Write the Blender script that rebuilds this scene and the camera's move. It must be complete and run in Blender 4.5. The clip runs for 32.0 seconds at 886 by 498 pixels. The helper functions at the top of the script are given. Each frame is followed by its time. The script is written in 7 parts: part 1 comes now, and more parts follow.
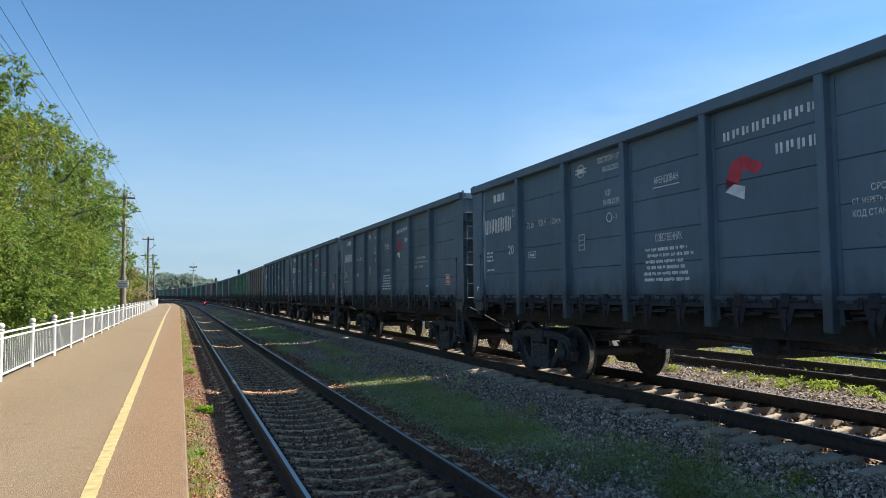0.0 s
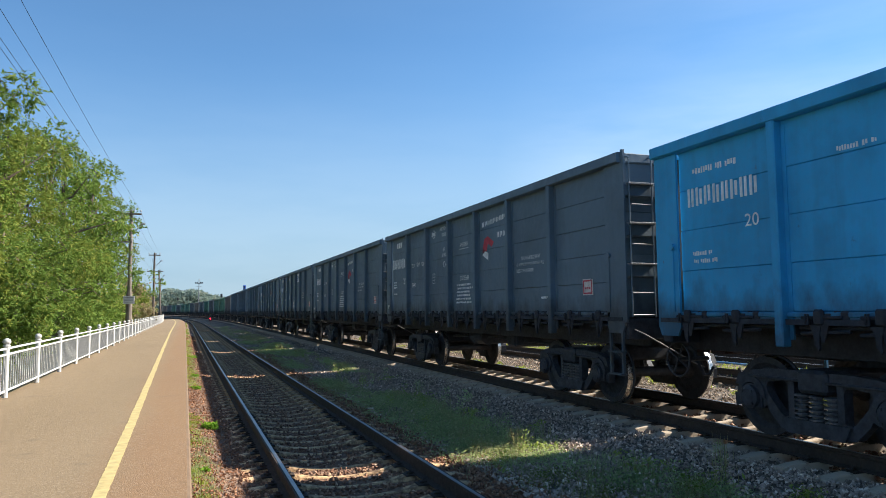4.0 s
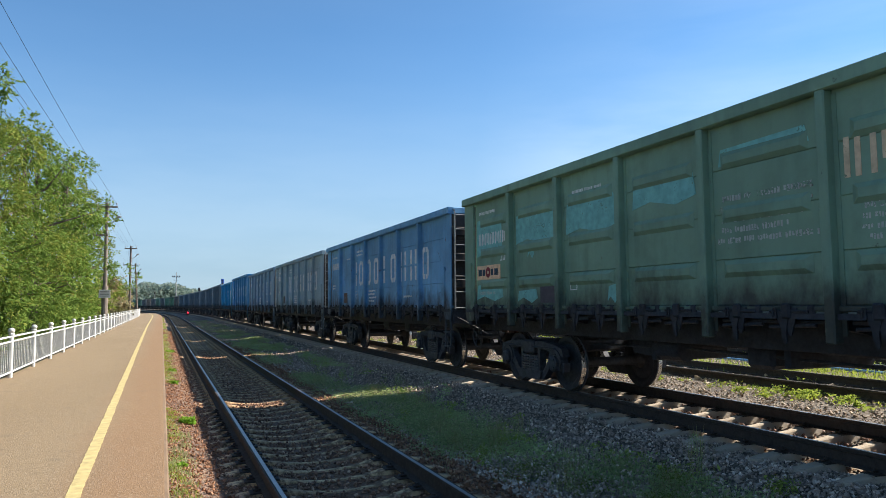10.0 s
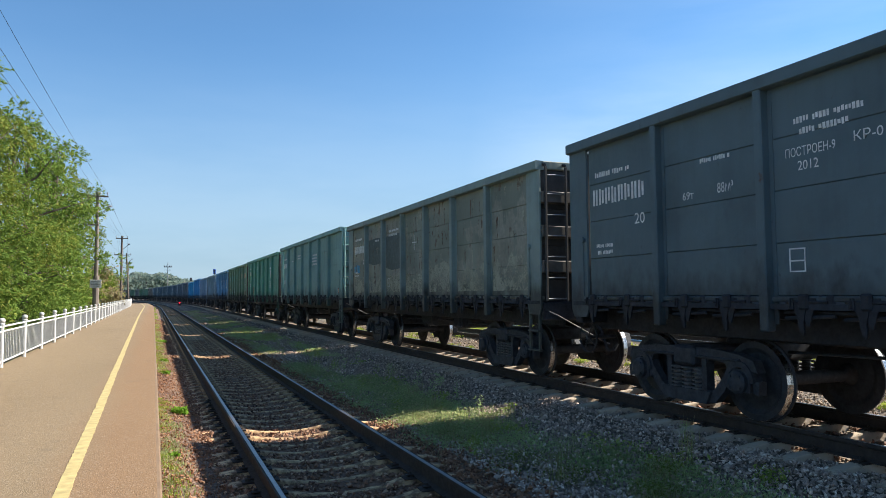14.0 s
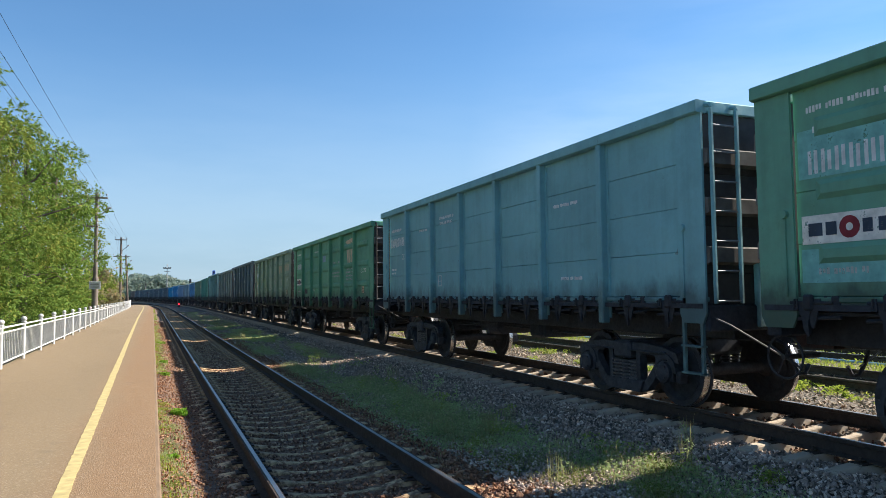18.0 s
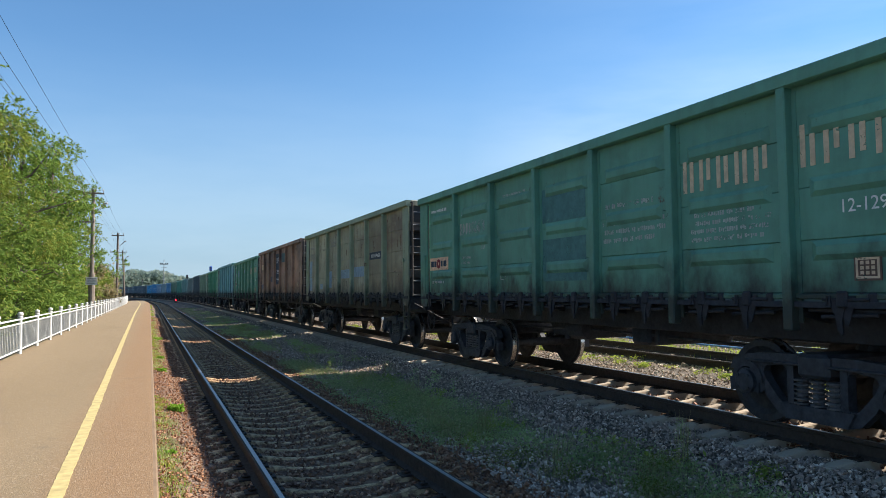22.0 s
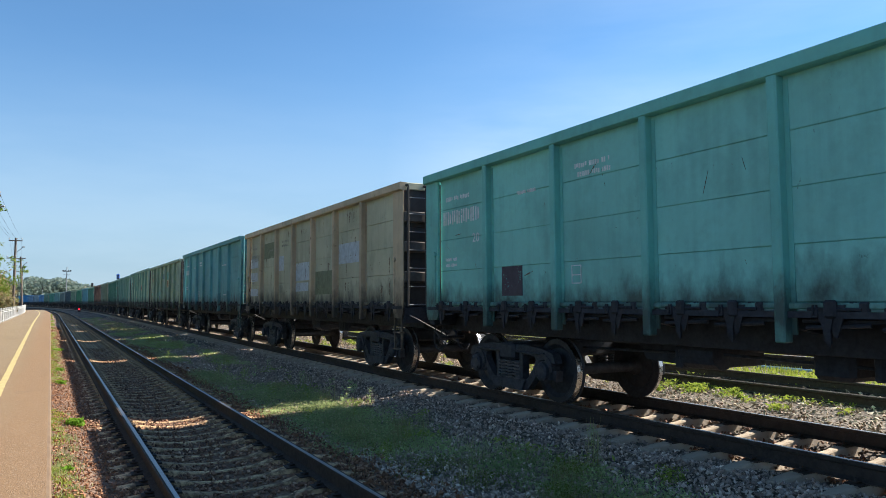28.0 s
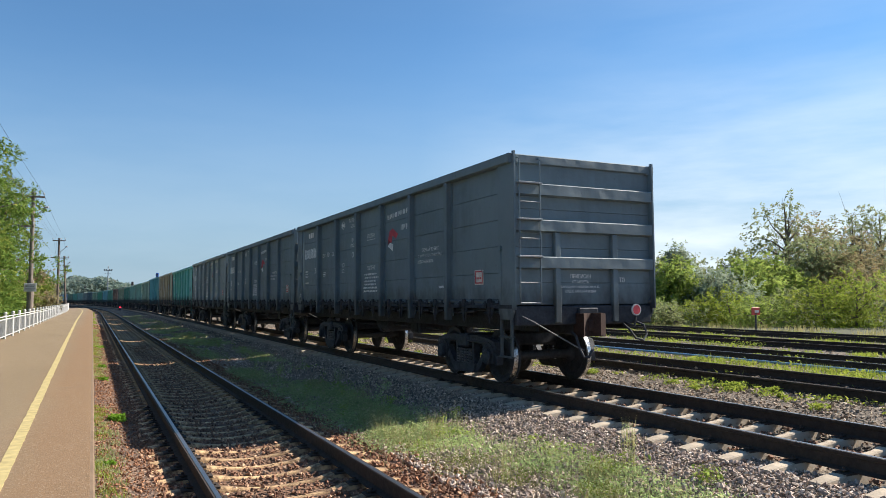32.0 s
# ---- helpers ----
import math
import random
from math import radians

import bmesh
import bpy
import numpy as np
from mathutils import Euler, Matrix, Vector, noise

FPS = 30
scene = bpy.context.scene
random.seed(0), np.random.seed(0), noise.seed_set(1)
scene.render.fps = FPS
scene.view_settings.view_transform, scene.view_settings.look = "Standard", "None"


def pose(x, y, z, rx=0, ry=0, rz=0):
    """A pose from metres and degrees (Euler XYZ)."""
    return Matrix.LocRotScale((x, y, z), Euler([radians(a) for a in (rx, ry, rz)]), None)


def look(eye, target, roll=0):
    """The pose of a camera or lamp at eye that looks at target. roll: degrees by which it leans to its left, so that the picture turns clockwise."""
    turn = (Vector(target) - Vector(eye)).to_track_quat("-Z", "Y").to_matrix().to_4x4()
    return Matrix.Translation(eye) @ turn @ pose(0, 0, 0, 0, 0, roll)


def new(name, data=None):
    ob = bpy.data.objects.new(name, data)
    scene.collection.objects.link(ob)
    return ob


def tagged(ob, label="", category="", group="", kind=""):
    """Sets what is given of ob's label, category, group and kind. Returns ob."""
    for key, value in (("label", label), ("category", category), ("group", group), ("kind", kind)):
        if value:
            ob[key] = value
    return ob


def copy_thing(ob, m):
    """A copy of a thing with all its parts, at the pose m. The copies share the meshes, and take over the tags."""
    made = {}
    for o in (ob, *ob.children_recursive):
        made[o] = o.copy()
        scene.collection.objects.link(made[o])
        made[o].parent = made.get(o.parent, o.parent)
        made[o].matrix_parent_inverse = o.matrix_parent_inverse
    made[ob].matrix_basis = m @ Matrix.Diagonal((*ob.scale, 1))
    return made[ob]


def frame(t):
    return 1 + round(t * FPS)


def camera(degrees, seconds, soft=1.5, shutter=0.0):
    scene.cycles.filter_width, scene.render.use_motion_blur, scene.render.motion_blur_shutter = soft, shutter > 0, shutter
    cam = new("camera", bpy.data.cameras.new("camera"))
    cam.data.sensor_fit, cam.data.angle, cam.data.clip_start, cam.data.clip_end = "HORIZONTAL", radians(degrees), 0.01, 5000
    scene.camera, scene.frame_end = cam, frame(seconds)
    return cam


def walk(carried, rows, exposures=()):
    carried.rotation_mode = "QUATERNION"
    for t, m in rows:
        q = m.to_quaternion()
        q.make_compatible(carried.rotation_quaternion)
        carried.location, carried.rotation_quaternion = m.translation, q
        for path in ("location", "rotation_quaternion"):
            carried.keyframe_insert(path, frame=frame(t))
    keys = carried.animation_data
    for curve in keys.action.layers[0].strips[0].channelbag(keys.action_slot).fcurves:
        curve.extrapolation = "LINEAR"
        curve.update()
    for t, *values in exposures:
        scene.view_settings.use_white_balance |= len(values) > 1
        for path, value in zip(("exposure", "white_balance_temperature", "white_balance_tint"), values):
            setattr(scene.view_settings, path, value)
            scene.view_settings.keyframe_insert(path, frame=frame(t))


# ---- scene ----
# The camera is held at head height on a low platform beside two tracks.
# x: across the tracks, y: along them, z: up from the rail heads of the near track.
EYE = 1.758
cam = camera(63.57, 32.0, 0.7)
TURNS = [
    (0, -20.24, 3.55, -0.53), (0.5, -20.15, 3.55, -0.55), (1, -20.20, 3.59, -0.55), (1.5, -20.31, 3.80, -0.49), (2, -20.31, 4.07, -0.48),
    (2.5, -20.16, 4.27, -0.52), (4.5, -19.80, 4.91, -0.48), (5, -19.98, 4.90, -0.59), (5.5, -20.35, 4.90, -0.47), (6, -20.65, 4.92, -0.48),
    (6.5, -20.87, 4.89, -0.45), (7, -20.97, 4.84, -0.50), (7.5, -21.04, 4.76, -0.45), (8, -21.05, 4.67, -0.48), (8.5, -21.05, 4.64, -0.46),
    (9, -21.05, 4.60, -0.46), (9.5, -21.23, 4.50, -0.45), (10, -21.44, 4.33, -0.50), (10.5, -21.63, 4.27, -0.44), (11, -21.76, 4.19, -0.46),
    (11.5, -21.86, 4.05, -0.45), (12, -21.91, 3.89, -0.46), (12.5, -21.96, 3.81, -0.45), (13, -21.95, 3.74, -0.48), (13.5, -21.97, 3.67, -0.45),
    (14, -22.03, 3.55, -0.45), (14.5, -22.14, 3.49, -0.44), (16.5, -22.55, 3.59, -0.53), (17, -22.47, 3.52, -0.56), (17.5, -22.26, 3.60, -0.52),
    (18, -22.08, 3.64, -0.52), (18.5, -22.03, 3.58, -0.54), (19, -22.03, 3.51, -0.52), (19.5, -21.98, 3.50, -0.53), (20, -21.97, 3.44, -0.50),
    (20.5, -22.03, 3.36, -0.49), (21, -22.14, 3.25, -0.49), (21.5, -22.26, 3.24, -0.47), (22, -22.30, 3.33, -0.45), (22.5, -22.41, 3.35, -0.44),
    (23, -22.58, 3.37, -0.46), (23.5, -22.81, 3.31, -0.45), (24, -23.43, 3.33, -0.41), (24.5, -24.76, 3.41, -0.32), (25, -26.54, 3.59, -0.24),
    (25.5, -28.02, 3.72, -0.22), (27.5, -28.94, 3.99, -0.25), (28, -28.72, 4.09, -0.25), (28.5, -28.48, 4.10, -0.30), (29, -28.31, 4.14, -0.29),
    (29.5, -28.30, 4.06, -0.28), (30, -28.27, 3.94, -0.30), (30.5, -28.12, 3.91, -0.25), (31, -27.99, 3.85, -0.31), (31.5, -27.59, 3.89, -0.28),
    (32, -26.07, 3.93, -0.34),
]


def camera_rows():
    rows = []
    for t, yaw, pitch, roll in TURNS:
        late = min(1.0, max(0.0, (t - 23.5) / 2.0))
        rows.append((t, pose(0.035 * late, 0, EYE - 0.02 * late, 90 + pitch, 0, yaw) @ pose(0, 0, 0, 0, 0, roll)))
    return rows


walk(cam, camera_rows(), [(0, 1.14), (24, 1.14), (27.5, 1.16), (31.4, 1.15), (32, 0.92)])

# ---- world and sun ----
SUN_EL, SUN_AZ = radians(37.2), radians(93.5)
world = bpy.data.worlds.new("sky")
scene.world = world
world.use_nodes = True
wn, wl = world.node_tree.nodes, world.node_tree.links
wn.clear()
sky = wn.new("ShaderNodeTexSky")
sky.sky_type = "NISHITA"
sky.sun_disc = False
sky.sun_elevation, sky.sun_rotation = SUN_EL, SUN_AZ
sky.altitude, sky.air_density, sky.dust_density, sky.ozone_density = 1200, 1.0, 0.2, 1.5
bg = wn.new("ShaderNodeBackground")
bg.inputs["Strength"].default_value = 0.08
wout = wn.new("ShaderNodeOutputWorld")
tint = wn.new("ShaderNodeMix")
tint.data_type, tint.blend_type = "RGBA", "MULTIPLY"
tint.inputs[0].default_value = 1.0
tint.inputs[7].default_value = (0.62, 0.91, 1.06, 1)
wl.new(sky.outputs[0], tint.inputs[6])
# a pale haze that thins out upwards all round the horizon
ray = wn.new("ShaderNodeTexCoord")
up = wn.new("ShaderNodeSeparateXYZ")
wl.new(ray.outputs["Generated"], up.inputs[0])
thin = wn.new("ShaderNodeMapRange")
thin.interpolation_type = "SMOOTHSTEP"
for key, value in (("From Min", -0.02), ("From Max", 0.36), ("To Min", 0.9), ("To Max", 0.0)):
    thin.inputs[key].default_value = value
wl.new(up.outputs[2], thin.inputs["Value"])
haze = wn.new("ShaderNodeMix")
haze.data_type = "RGBA"
haze.inputs[7].default_value = (2.1, 2.92, 3.8, 1)
wl.new(thin.outputs[0], haze.inputs[0])
wl.new(tint.outputs[2], haze.inputs[6])
# thin wisps of cloud
wisp = wn.new("ShaderNodeTexNoise")
wisp.inputs["Scale"].default_value, wisp.inputs["Detail"].default_value, wisp.inputs["Roughness"].default_value = 1.0, 6.0, 0.55
stretch = wn.new("ShaderNodeMapping")
stretch.inputs["Scale"].default_value = (3.2, 2.4, 15.0)
wl.new(ray.outputs["Generated"], stretch.inputs["Vector"])
wl.new(stretch.outputs[0], wisp.inputs["Vector"])
veil = wn.new("ShaderNodeMapRange")
for key, value in (("From Min", 0.22), ("From Max", 0.58), ("To Min", 0.0), ("To Max", 0.95)):
    veil.inputs[key].default_value = value
wl.new(wisp.outputs["Fac"], veil.inputs["Value"])
low = wn.new("ShaderNodeMapRange")
for key, value in (("From Min", 0.06), ("From Max", 0.3), ("To Min", 1.0), ("To Max", 0.1)):
    low.inputs[key].default_value = value
wl.new(up.outputs[2], low.inputs["Value"])
both = wn.new("ShaderNodeMath")
both.operation = "MULTIPLY"
wl.new(veil.outputs[0], both.inputs[0])
east = wn.new("ShaderNodeMapRange")
for key, value in (("From Min", 0.4), ("From Max", 0.72), ("To Min", 0.12), ("To Max", 1.0)):
    east.inputs[key].default_value = value
wl.new(up.outputs[0], east.inputs["Value"])
bank = wn.new("ShaderNodeMath")
bank.operation = "MULTIPLY"
wl.new(east.outputs[0], bank.inputs[0])
wl.new(low.outputs[0], bank.inputs[1])
wl.new(bank.outputs[0], both.inputs[1])
cloud = wn.new("ShaderNodeMix")
cloud.data_type = "RGBA"
cloud.inputs[7].default_value = (6.6, 7.4, 8.0, 1)
wl.new(both.outputs[0], cloud.inputs[0])
wl.new(haze.outputs[2], cloud.inputs[6])
wl.new(cloud.outputs[2], bg.inputs["Color"])
wl.new(bg.outputs[0], wout.inputs["Surface"])
sun = new("sun", bpy.data.lights.new("sun", "SUN"))
sun.data.energy, sun.data.angle, sun.data.color = 5.0, radians(0.55), (1.0, 0.93, 0.82)
to_sun = Vector((math.sin(SUN_AZ) * math.cos(SUN_EL), math.cos(SUN_AZ) * math.cos(SUN_EL), math.sin(SUN_EL)))
sun.matrix_world = look(to_sun * 60, (0, 0, 0))


# ---- material helpers ----
class Nodes:
    """A short way to write node trees."""

    def __init__(self, name, rough=0.8, metal=0.0, spec=0.5):
        self.mat = bpy.data.materials.new(name)
        self.mat.use_nodes = True
        self.t = self.mat.node_tree
        self.b = self.t.nodes["Principled BSDF"]
        self.b.inputs["Roughness"].default_value = rough
        self.b.inputs["Metallic"].default_value = metal
        self.b.inputs["Specular IOR Level"].default_value = spec
        self.co = self.t.nodes.new("ShaderNodeTexCoord").outputs["Object"]

    def link(self, a, b):
        self.t.links.new(a, b)

    def place(self, scale=(1, 1, 1), offset=(0, 0, 0), co=None):
        m = self.t.nodes.new("ShaderNodeMapping")
        m.inputs["Scale"].default_value = scale
        m.inputs["Location"].default_value = offset
        self.link(co or self.co, m.inputs["Vector"])
        return m.outputs[0]

    def noise(self, scale, co=None, detail=4.0, rough=0.55):
        n = self.t.nodes.new("ShaderNodeTexNoise")
        n.inputs["Scale"].default_value, n.inputs["Detail"].default_value, n.inputs["Roughness"].default_value = scale, detail, rough
        self.link(co or self.co, n.inputs["Vector"])
        return n.outputs["Fac"]

    def cells(self, scale, co=None, out="Distance"):
        n = self.t.nodes.new("ShaderNodeTexVoronoi")
        n.inputs["Scale"].default_value = scale
        self.link(co or self.co, n.inputs["Vector"])
        return n.outputs[out]

    def span(self, v, a, b, lo=0.0, hi=1.0):
        n = self.t.nodes.new("ShaderNodeMapRange")
        for key, value in (("From Min", a), ("From Max", b), ("To Min", lo), ("To Max", hi)):
            n.inputs[key].default_value = value
        self.link(v, n.inputs["Value"])
        return n.outputs[0]

    def math(self, op, a, b):
        n = self.t.nodes.new("ShaderNodeMath")
        n.operation = op
        for k, v in enumerate((a, b)):
            if isinstance(v, (int, float)):
                n.inputs[k].default_value = v
            else:
                self.link(v, n.inputs[k])
        return n.outputs[0]

    def mix(self, fac, a, b, blend="MIX"):
        n = self.t.nodes.new("ShaderNodeMix")
        n.data_type, n.blend_type = "RGBA", blend
        for v, s in ((fac, n.inputs[0]), (a, n.inputs[6]), (b, n.inputs[7])):
            if isinstance(v, (int, float)):
                s.default_value = v
            elif isinstance(v, tuple):
                s.default_value = (*v, 1)
            else:
                self.link(v, s)
        return n.outputs[2]

    def axis(self, k):
        n = self.t.nodes.new("ShaderNodeSeparateXYZ")
        self.link(self.co, n.inputs[0])
        return n.outputs[k]

    def chance(self):
        return self.t.nodes.new("ShaderNodeObjectInfo").outputs["Random"]

    def island(self):
        return self.t.nodes.new("ShaderNodeNewGeometry").outputs["Random Per Island"]

    def color(self, v):
        if isinstance(v, tuple):
            self.b.inputs["Base Color"].default_value = (*v, 1)
        else:
            self.link(v, self.b.inputs["Base Color"])

    def rough(self, v):
        self.link(v, self.b.inputs["Roughness"])

    def bump(self, v, strength=0.3, distance=0.01):
        n = self.t.nodes.new("ShaderNodeBump")
        n.inputs["Strength"].default_value, n.inputs["Distance"].default_value = strength, distance
        self.link(v, n.inputs["Height"])
        self.link(n.outputs[0], self.b.inputs["Normal"])


def shade(rgb, k):
    return tuple(min(1.0, c * k) for c in rgb)


def plain(name, rgb, rough=0.7, metal=0.0, grain=8.0, depth=0.25, bump=0.15):
    n = Nodes(name, rough, metal)
    f = n.noise(grain)
    n.color(n.mix(n.span(f, 0.3, 0.7), shade(rgb, 1 - depth), shade(rgb, 1 + depth)))
    n.rough(n.span(n.noise(grain * 3), 0.3, 0.7, max(0.05, rough - 0.12), min(1, rough + 0.12)))
    n.bump(n.noise(grain * 6), bump, 0.004)
    return n.mat


def glowing(name, rgb, power):
    n = Nodes(name, 0.4)
    n.color(rgb)
    n.b.inputs["Emission Color"].default_value = (*rgb, 1)
    n.b.inputs["Emission Strength"].default_value = power
    return n.mat


def paint(name, rgb, seed=0.0, fade=0.2, rust=0.0, dirt=0.5, second=None, share=0.0, rough=0.6, blur=0.0):
    """Wagon paint: faded, streaked, with rust and road dirt; second is an older coat that shows over a share of it."""
    rgb = shade(rgb, 1.85)
    n = Nodes(name, rough)
    co = n.place((1, 1, 1), (seed * 3.7, seed * 7.1, seed * 1.9))
    streak = n.noise(1.0, n.place((6, 6, 0.35), (seed * 5, seed, 0)), 5)
    broad = n.noise(0.55, co, 3)
    fine = n.noise(14, co, 5)
    c = n.mix(n.span(broad, 0.3, 0.7), shade(rgb, 1 - fade), shade(rgb, 1 + fade))
    c = n.mix(n.math("MULTIPLY", n.span(streak, 0.45, 0.75), 0.45 * fade + 0.04), c, tuple(0.7 * v + 0.05 for v in rgb))
    drip = n.noise(1.0, n.place((9, 9, 0.5), (seed * 2, seed * 3, 5)), 5)
    c = n.mix(n.math("MULTIPLY", n.span(drip, 0.55, 0.78), 0.1 + 0.55 * fade), c, shade(rgb, 0.5))
    if second:
        edge = n.math("ADD", n.noise(0.42, n.place((1, 0.6, 1.3), (seed * 11, 3, seed)), 6, 0.62), n.math("MULTIPLY", n.math("SUBTRACT", streak, 0.5), 0.25))
        c = n.mix(n.span(edge, 0.66 - share * 0.35 - blur, 0.68 - share * 0.35 + blur), c, n.mix(n.span(fine, 0.3, 0.7), shade(second, 0.8), shade(second, 1.15)))
    if rust:
        spot = n.math("ADD", n.noise(3.1, co, 7, 0.68), n.math("MULTIPLY", n.math("SUBTRACT", streak, 0.5), 0.5))
        c = n.mix(n.span(spot, 0.72 - rust * 0.2, 0.80 - rust * 0.2), c, n.mix(fine, (0.07, 0.03, 0.018), (0.16, 0.075, 0.04)))
    worn = n.math("ADD", n.noise(1.3, co, 6, 0.66), n.math("MULTIPLY", n.math("SUBTRACT", streak, 0.5), 0.45))
    c = n.mix(n.math("MULTIPLY", n.span(worn, 0.46, 0.72), 0.22 + 0.5 * dirt), c, tuple(0.42 * v + 0.006 for v in rgb))
    c = n.mix(n.math("MULTIPLY", n.span(n.noise(2.6, n.place((1, 1, 1.6), (seed, 9, 4)), 6, 0.65), 0.58, 0.74), 0.16 + fade * 0.5), c, tuple(1.12 * v + 0.018 for v in rgb))
    speck = n.noise(5.5, n.place((1, 1, 0.7), (2, seed * 3, 1)), 7, 0.75)
    c = n.mix(n.math("MULTIPLY", n.span(speck, 0.66, 0.7), 0.35 + dirt * 0.4), c, (0.035, 0.028, 0.024))
    c = n.mix(n.span(n.chance(), 0, 1, 0.0, 0.24), c, tuple(0.62 * v for v in rgb))
    splash = n.math("ADD", n.span(n.axis(2), 1.36, 1.72 + 0.75 * dirt, 1, 0), n.math("MULTIPLY", n.math("SUBTRACT", n.noise(3.0, n.place((1, 1, 0.6), (seed, 2, 8)), 6, 0.62), 0.5), 1.7))
    c = n.mix(n.math("MULTIPLY", n.span(splash, 0.3, 0.95), min(0.92, 0.35 + dirt)), c, (0.022, 0.02, 0.019))
    c = n.mix(0.12, c, n.mix(fine, (0, 0, 0), (1, 1, 1)), "OVERLAY")
    n.color(c)
    n.rough(n.span(fine, 0.25, 0.75, rough - 0.12, rough + 0.2))
    n.bump(n.math("ADD", n.math("MULTIPLY", n.math("ADD", broad, n.noise(1.7, co, 2)), 3.0), n.math("MULTIPLY", fine, 0.25)), 0.4, 0.03)
    return n.mat


# ---- mesh helpers ----
class Shape:
    """Collects boxes, rods and prisms, and makes one mesh of them."""

    def __init__(self):
        self.v, self.f = [], []

    def add(self, verts, faces):
        k = len(self.v)
        self.v.extend(verts)
        self.f.extend([tuple(i + k for i in f) for f in faces])
        return self

    def box(self, x0, x1, y0, y1, z0, z1, c=0.0, m=None):
        if c <= 0:
            v = [(x, y, z) for z in (z0, z1) for y in (y0, y1) for x in (x0, x1)]
            f = [(0, 2, 3, 1), (4, 5, 7, 6), (0, 1, 5, 4), (2, 6, 7, 3), (0, 4, 6, 2), (1, 3, 7, 5)]
        else:
            c = min(c, 0.45 * (x1 - x0), 0.45 * (y1 - y0), 0.45 * (z1 - z0))
            v, f = [], []
            for sx in (0, 1):
                for sy in (0, 1):
                    for sz in (0, 1):
                        X, Y, Z = (x0, x1)[sx], (y0, y1)[sy], (z0, z1)[sz]
                        dx, dy, dz = c * (1 - 2 * sx), c * (1 - 2 * sy), c * (1 - 2 * sz)
                        v += [(X, Y + dy, Z + dz), (X + dx, Y, Z + dz), (X + dx, Y + dy, Z)]
            def q(sx, sy, sz, a):
                return (sx * 4 + sy * 2 + sz) * 3 + a
            for s in (0, 1):
                f.append((q(s, 0, 0, 0), q(s, 0, 1, 0), q(s, 1, 1, 0), q(s, 1, 0, 0)))
                f.append((q(0, s, 0, 1), q(1, s, 0, 1), q(1, s, 1, 1), q(0, s, 1, 1)))
                f.append((q(0, 0, s, 2), q(0, 1, s, 2), q(1, 1, s, 2), q(1, 0, s, 2)))
                for r in (0, 1):
                    f.append((q(s, r, 0, 0), q(s, r, 1, 0), q(s, r, 1, 1), q(s, r, 0, 1)))
                    f.append((q(s, 0, r, 0), q(s, 1, r, 0), q(s, 1, r, 2), q(s, 0, r, 2)))
                    f.append((q(0, s, r, 1), q(1, s, r, 1), q(1, s, r, 2), q(0, s, r, 2)))
            for a in (0, 1):
                for b in (0, 1):
                    for d in (0, 1):
                        f.append((q(a, b, d, 0), q(a, b, d, 1), q(a, b, d, 2)))
        if m is not None:
            v = [tuple(m @ Vector(p)) for p in v]
        return self.add(v, f)

    def rod(self, a, b, r, n=8, r2=None, caps=True):
        a, b = Vector(a), Vector(b)
        d = (b - a).normalized()
        u = d.orthogonal().normalized()
        w = d.cross(u)
        r2 = r if r2 is None else r2
        v = []
        for p, q in ((a, r), (b, r2)):
            for k in range(n):
                an = 2 * math.pi * k / n
                v.append(tuple(p + (u * math.cos(an) + w * math.sin(an)) * q))
        f = [(k, (k + 1) % n, n + (k + 1) % n, n + k) for k in range(n)]
        if caps:
            f += [tuple(range(n))[::-1], tuple(range(n, 2 * n))]
        return self.add(v, f)

    def pipe(self, pts, r, n=6):
        for a, b in zip(pts, pts[1:]):
            self.rod(a, b, r, n)
        return self

    def turned(self, profile, origin, axis="z", n=16):
        """profile: (radius, height) pairs turned about an axis through origin."""
        v, f = [], []
        o = Vector(origin)
        for r, h in profile:
            for k in range(n):
                a = 2 * math.pi * k / n
                p = {"z": (r * math.cos(a), r * math.sin(a), h), "x": (h, r * math.cos(a), r * math.sin(a)), "y": (r * math.sin(a), h, r * math.cos(a))}[axis]
                v.append(tuple(o + Vector(p)))
        for j in range(len(profile) - 1):
            for k in range(n):
                f.append((j * n + k, j * n + (k + 1) % n, (j + 1) * n + (k + 1) % n, (j + 1) * n + k))
        f += [tuple(range(n))[::-1], tuple(range((len(profile) - 1) * n, len(profile) * n))]
        return self.add(v, f)

    def prism(self, outline, lo, hi, axis="y"):
        """outline: points of a plane figure, drawn out along an axis from lo to hi."""
        n = len(outline)
        order = {"y": lambda p, h: (p[0], h, p[1]), "x": lambda p, h: (h, p[0], p[1]), "z": lambda p, h: (p[0], p[1], h)}[axis]
        v = [order(p, lo) for p in outline] + [order(p, hi) for p in outline]
        f = [(k, (k + 1) % n, n + (k + 1) % n, n + k) for k in range(n)] + [tuple(range(n))[::-1], tuple(range(n, 2 * n))]
        return self.add(v, f)

    def tube(self, pts, r, n=6):
        """One bent rod through the points."""
        pts = [Vector(p) for p in pts]
        v, f = [], []
        for j, p in enumerate(pts):
            d = (pts[min(j + 1, len(pts) - 1)] - pts[max(j - 1, 0)]).normalized()
            u = d.cross(Vector((0.31, 0.2, 0.93))).normalized()
            w = d.cross(u)
            v += [tuple(p + (u * math.cos(2 * math.pi * k / n) + w * math.sin(2 * math.pi * k / n)) * r) for k in range(n)]
        for j in range(len(pts) - 1):
            f += [(j * n + k, j * n + (k + 1) % n, (j + 1) * n + (k + 1) % n, (j + 1) * n + k) for k in range(n)]
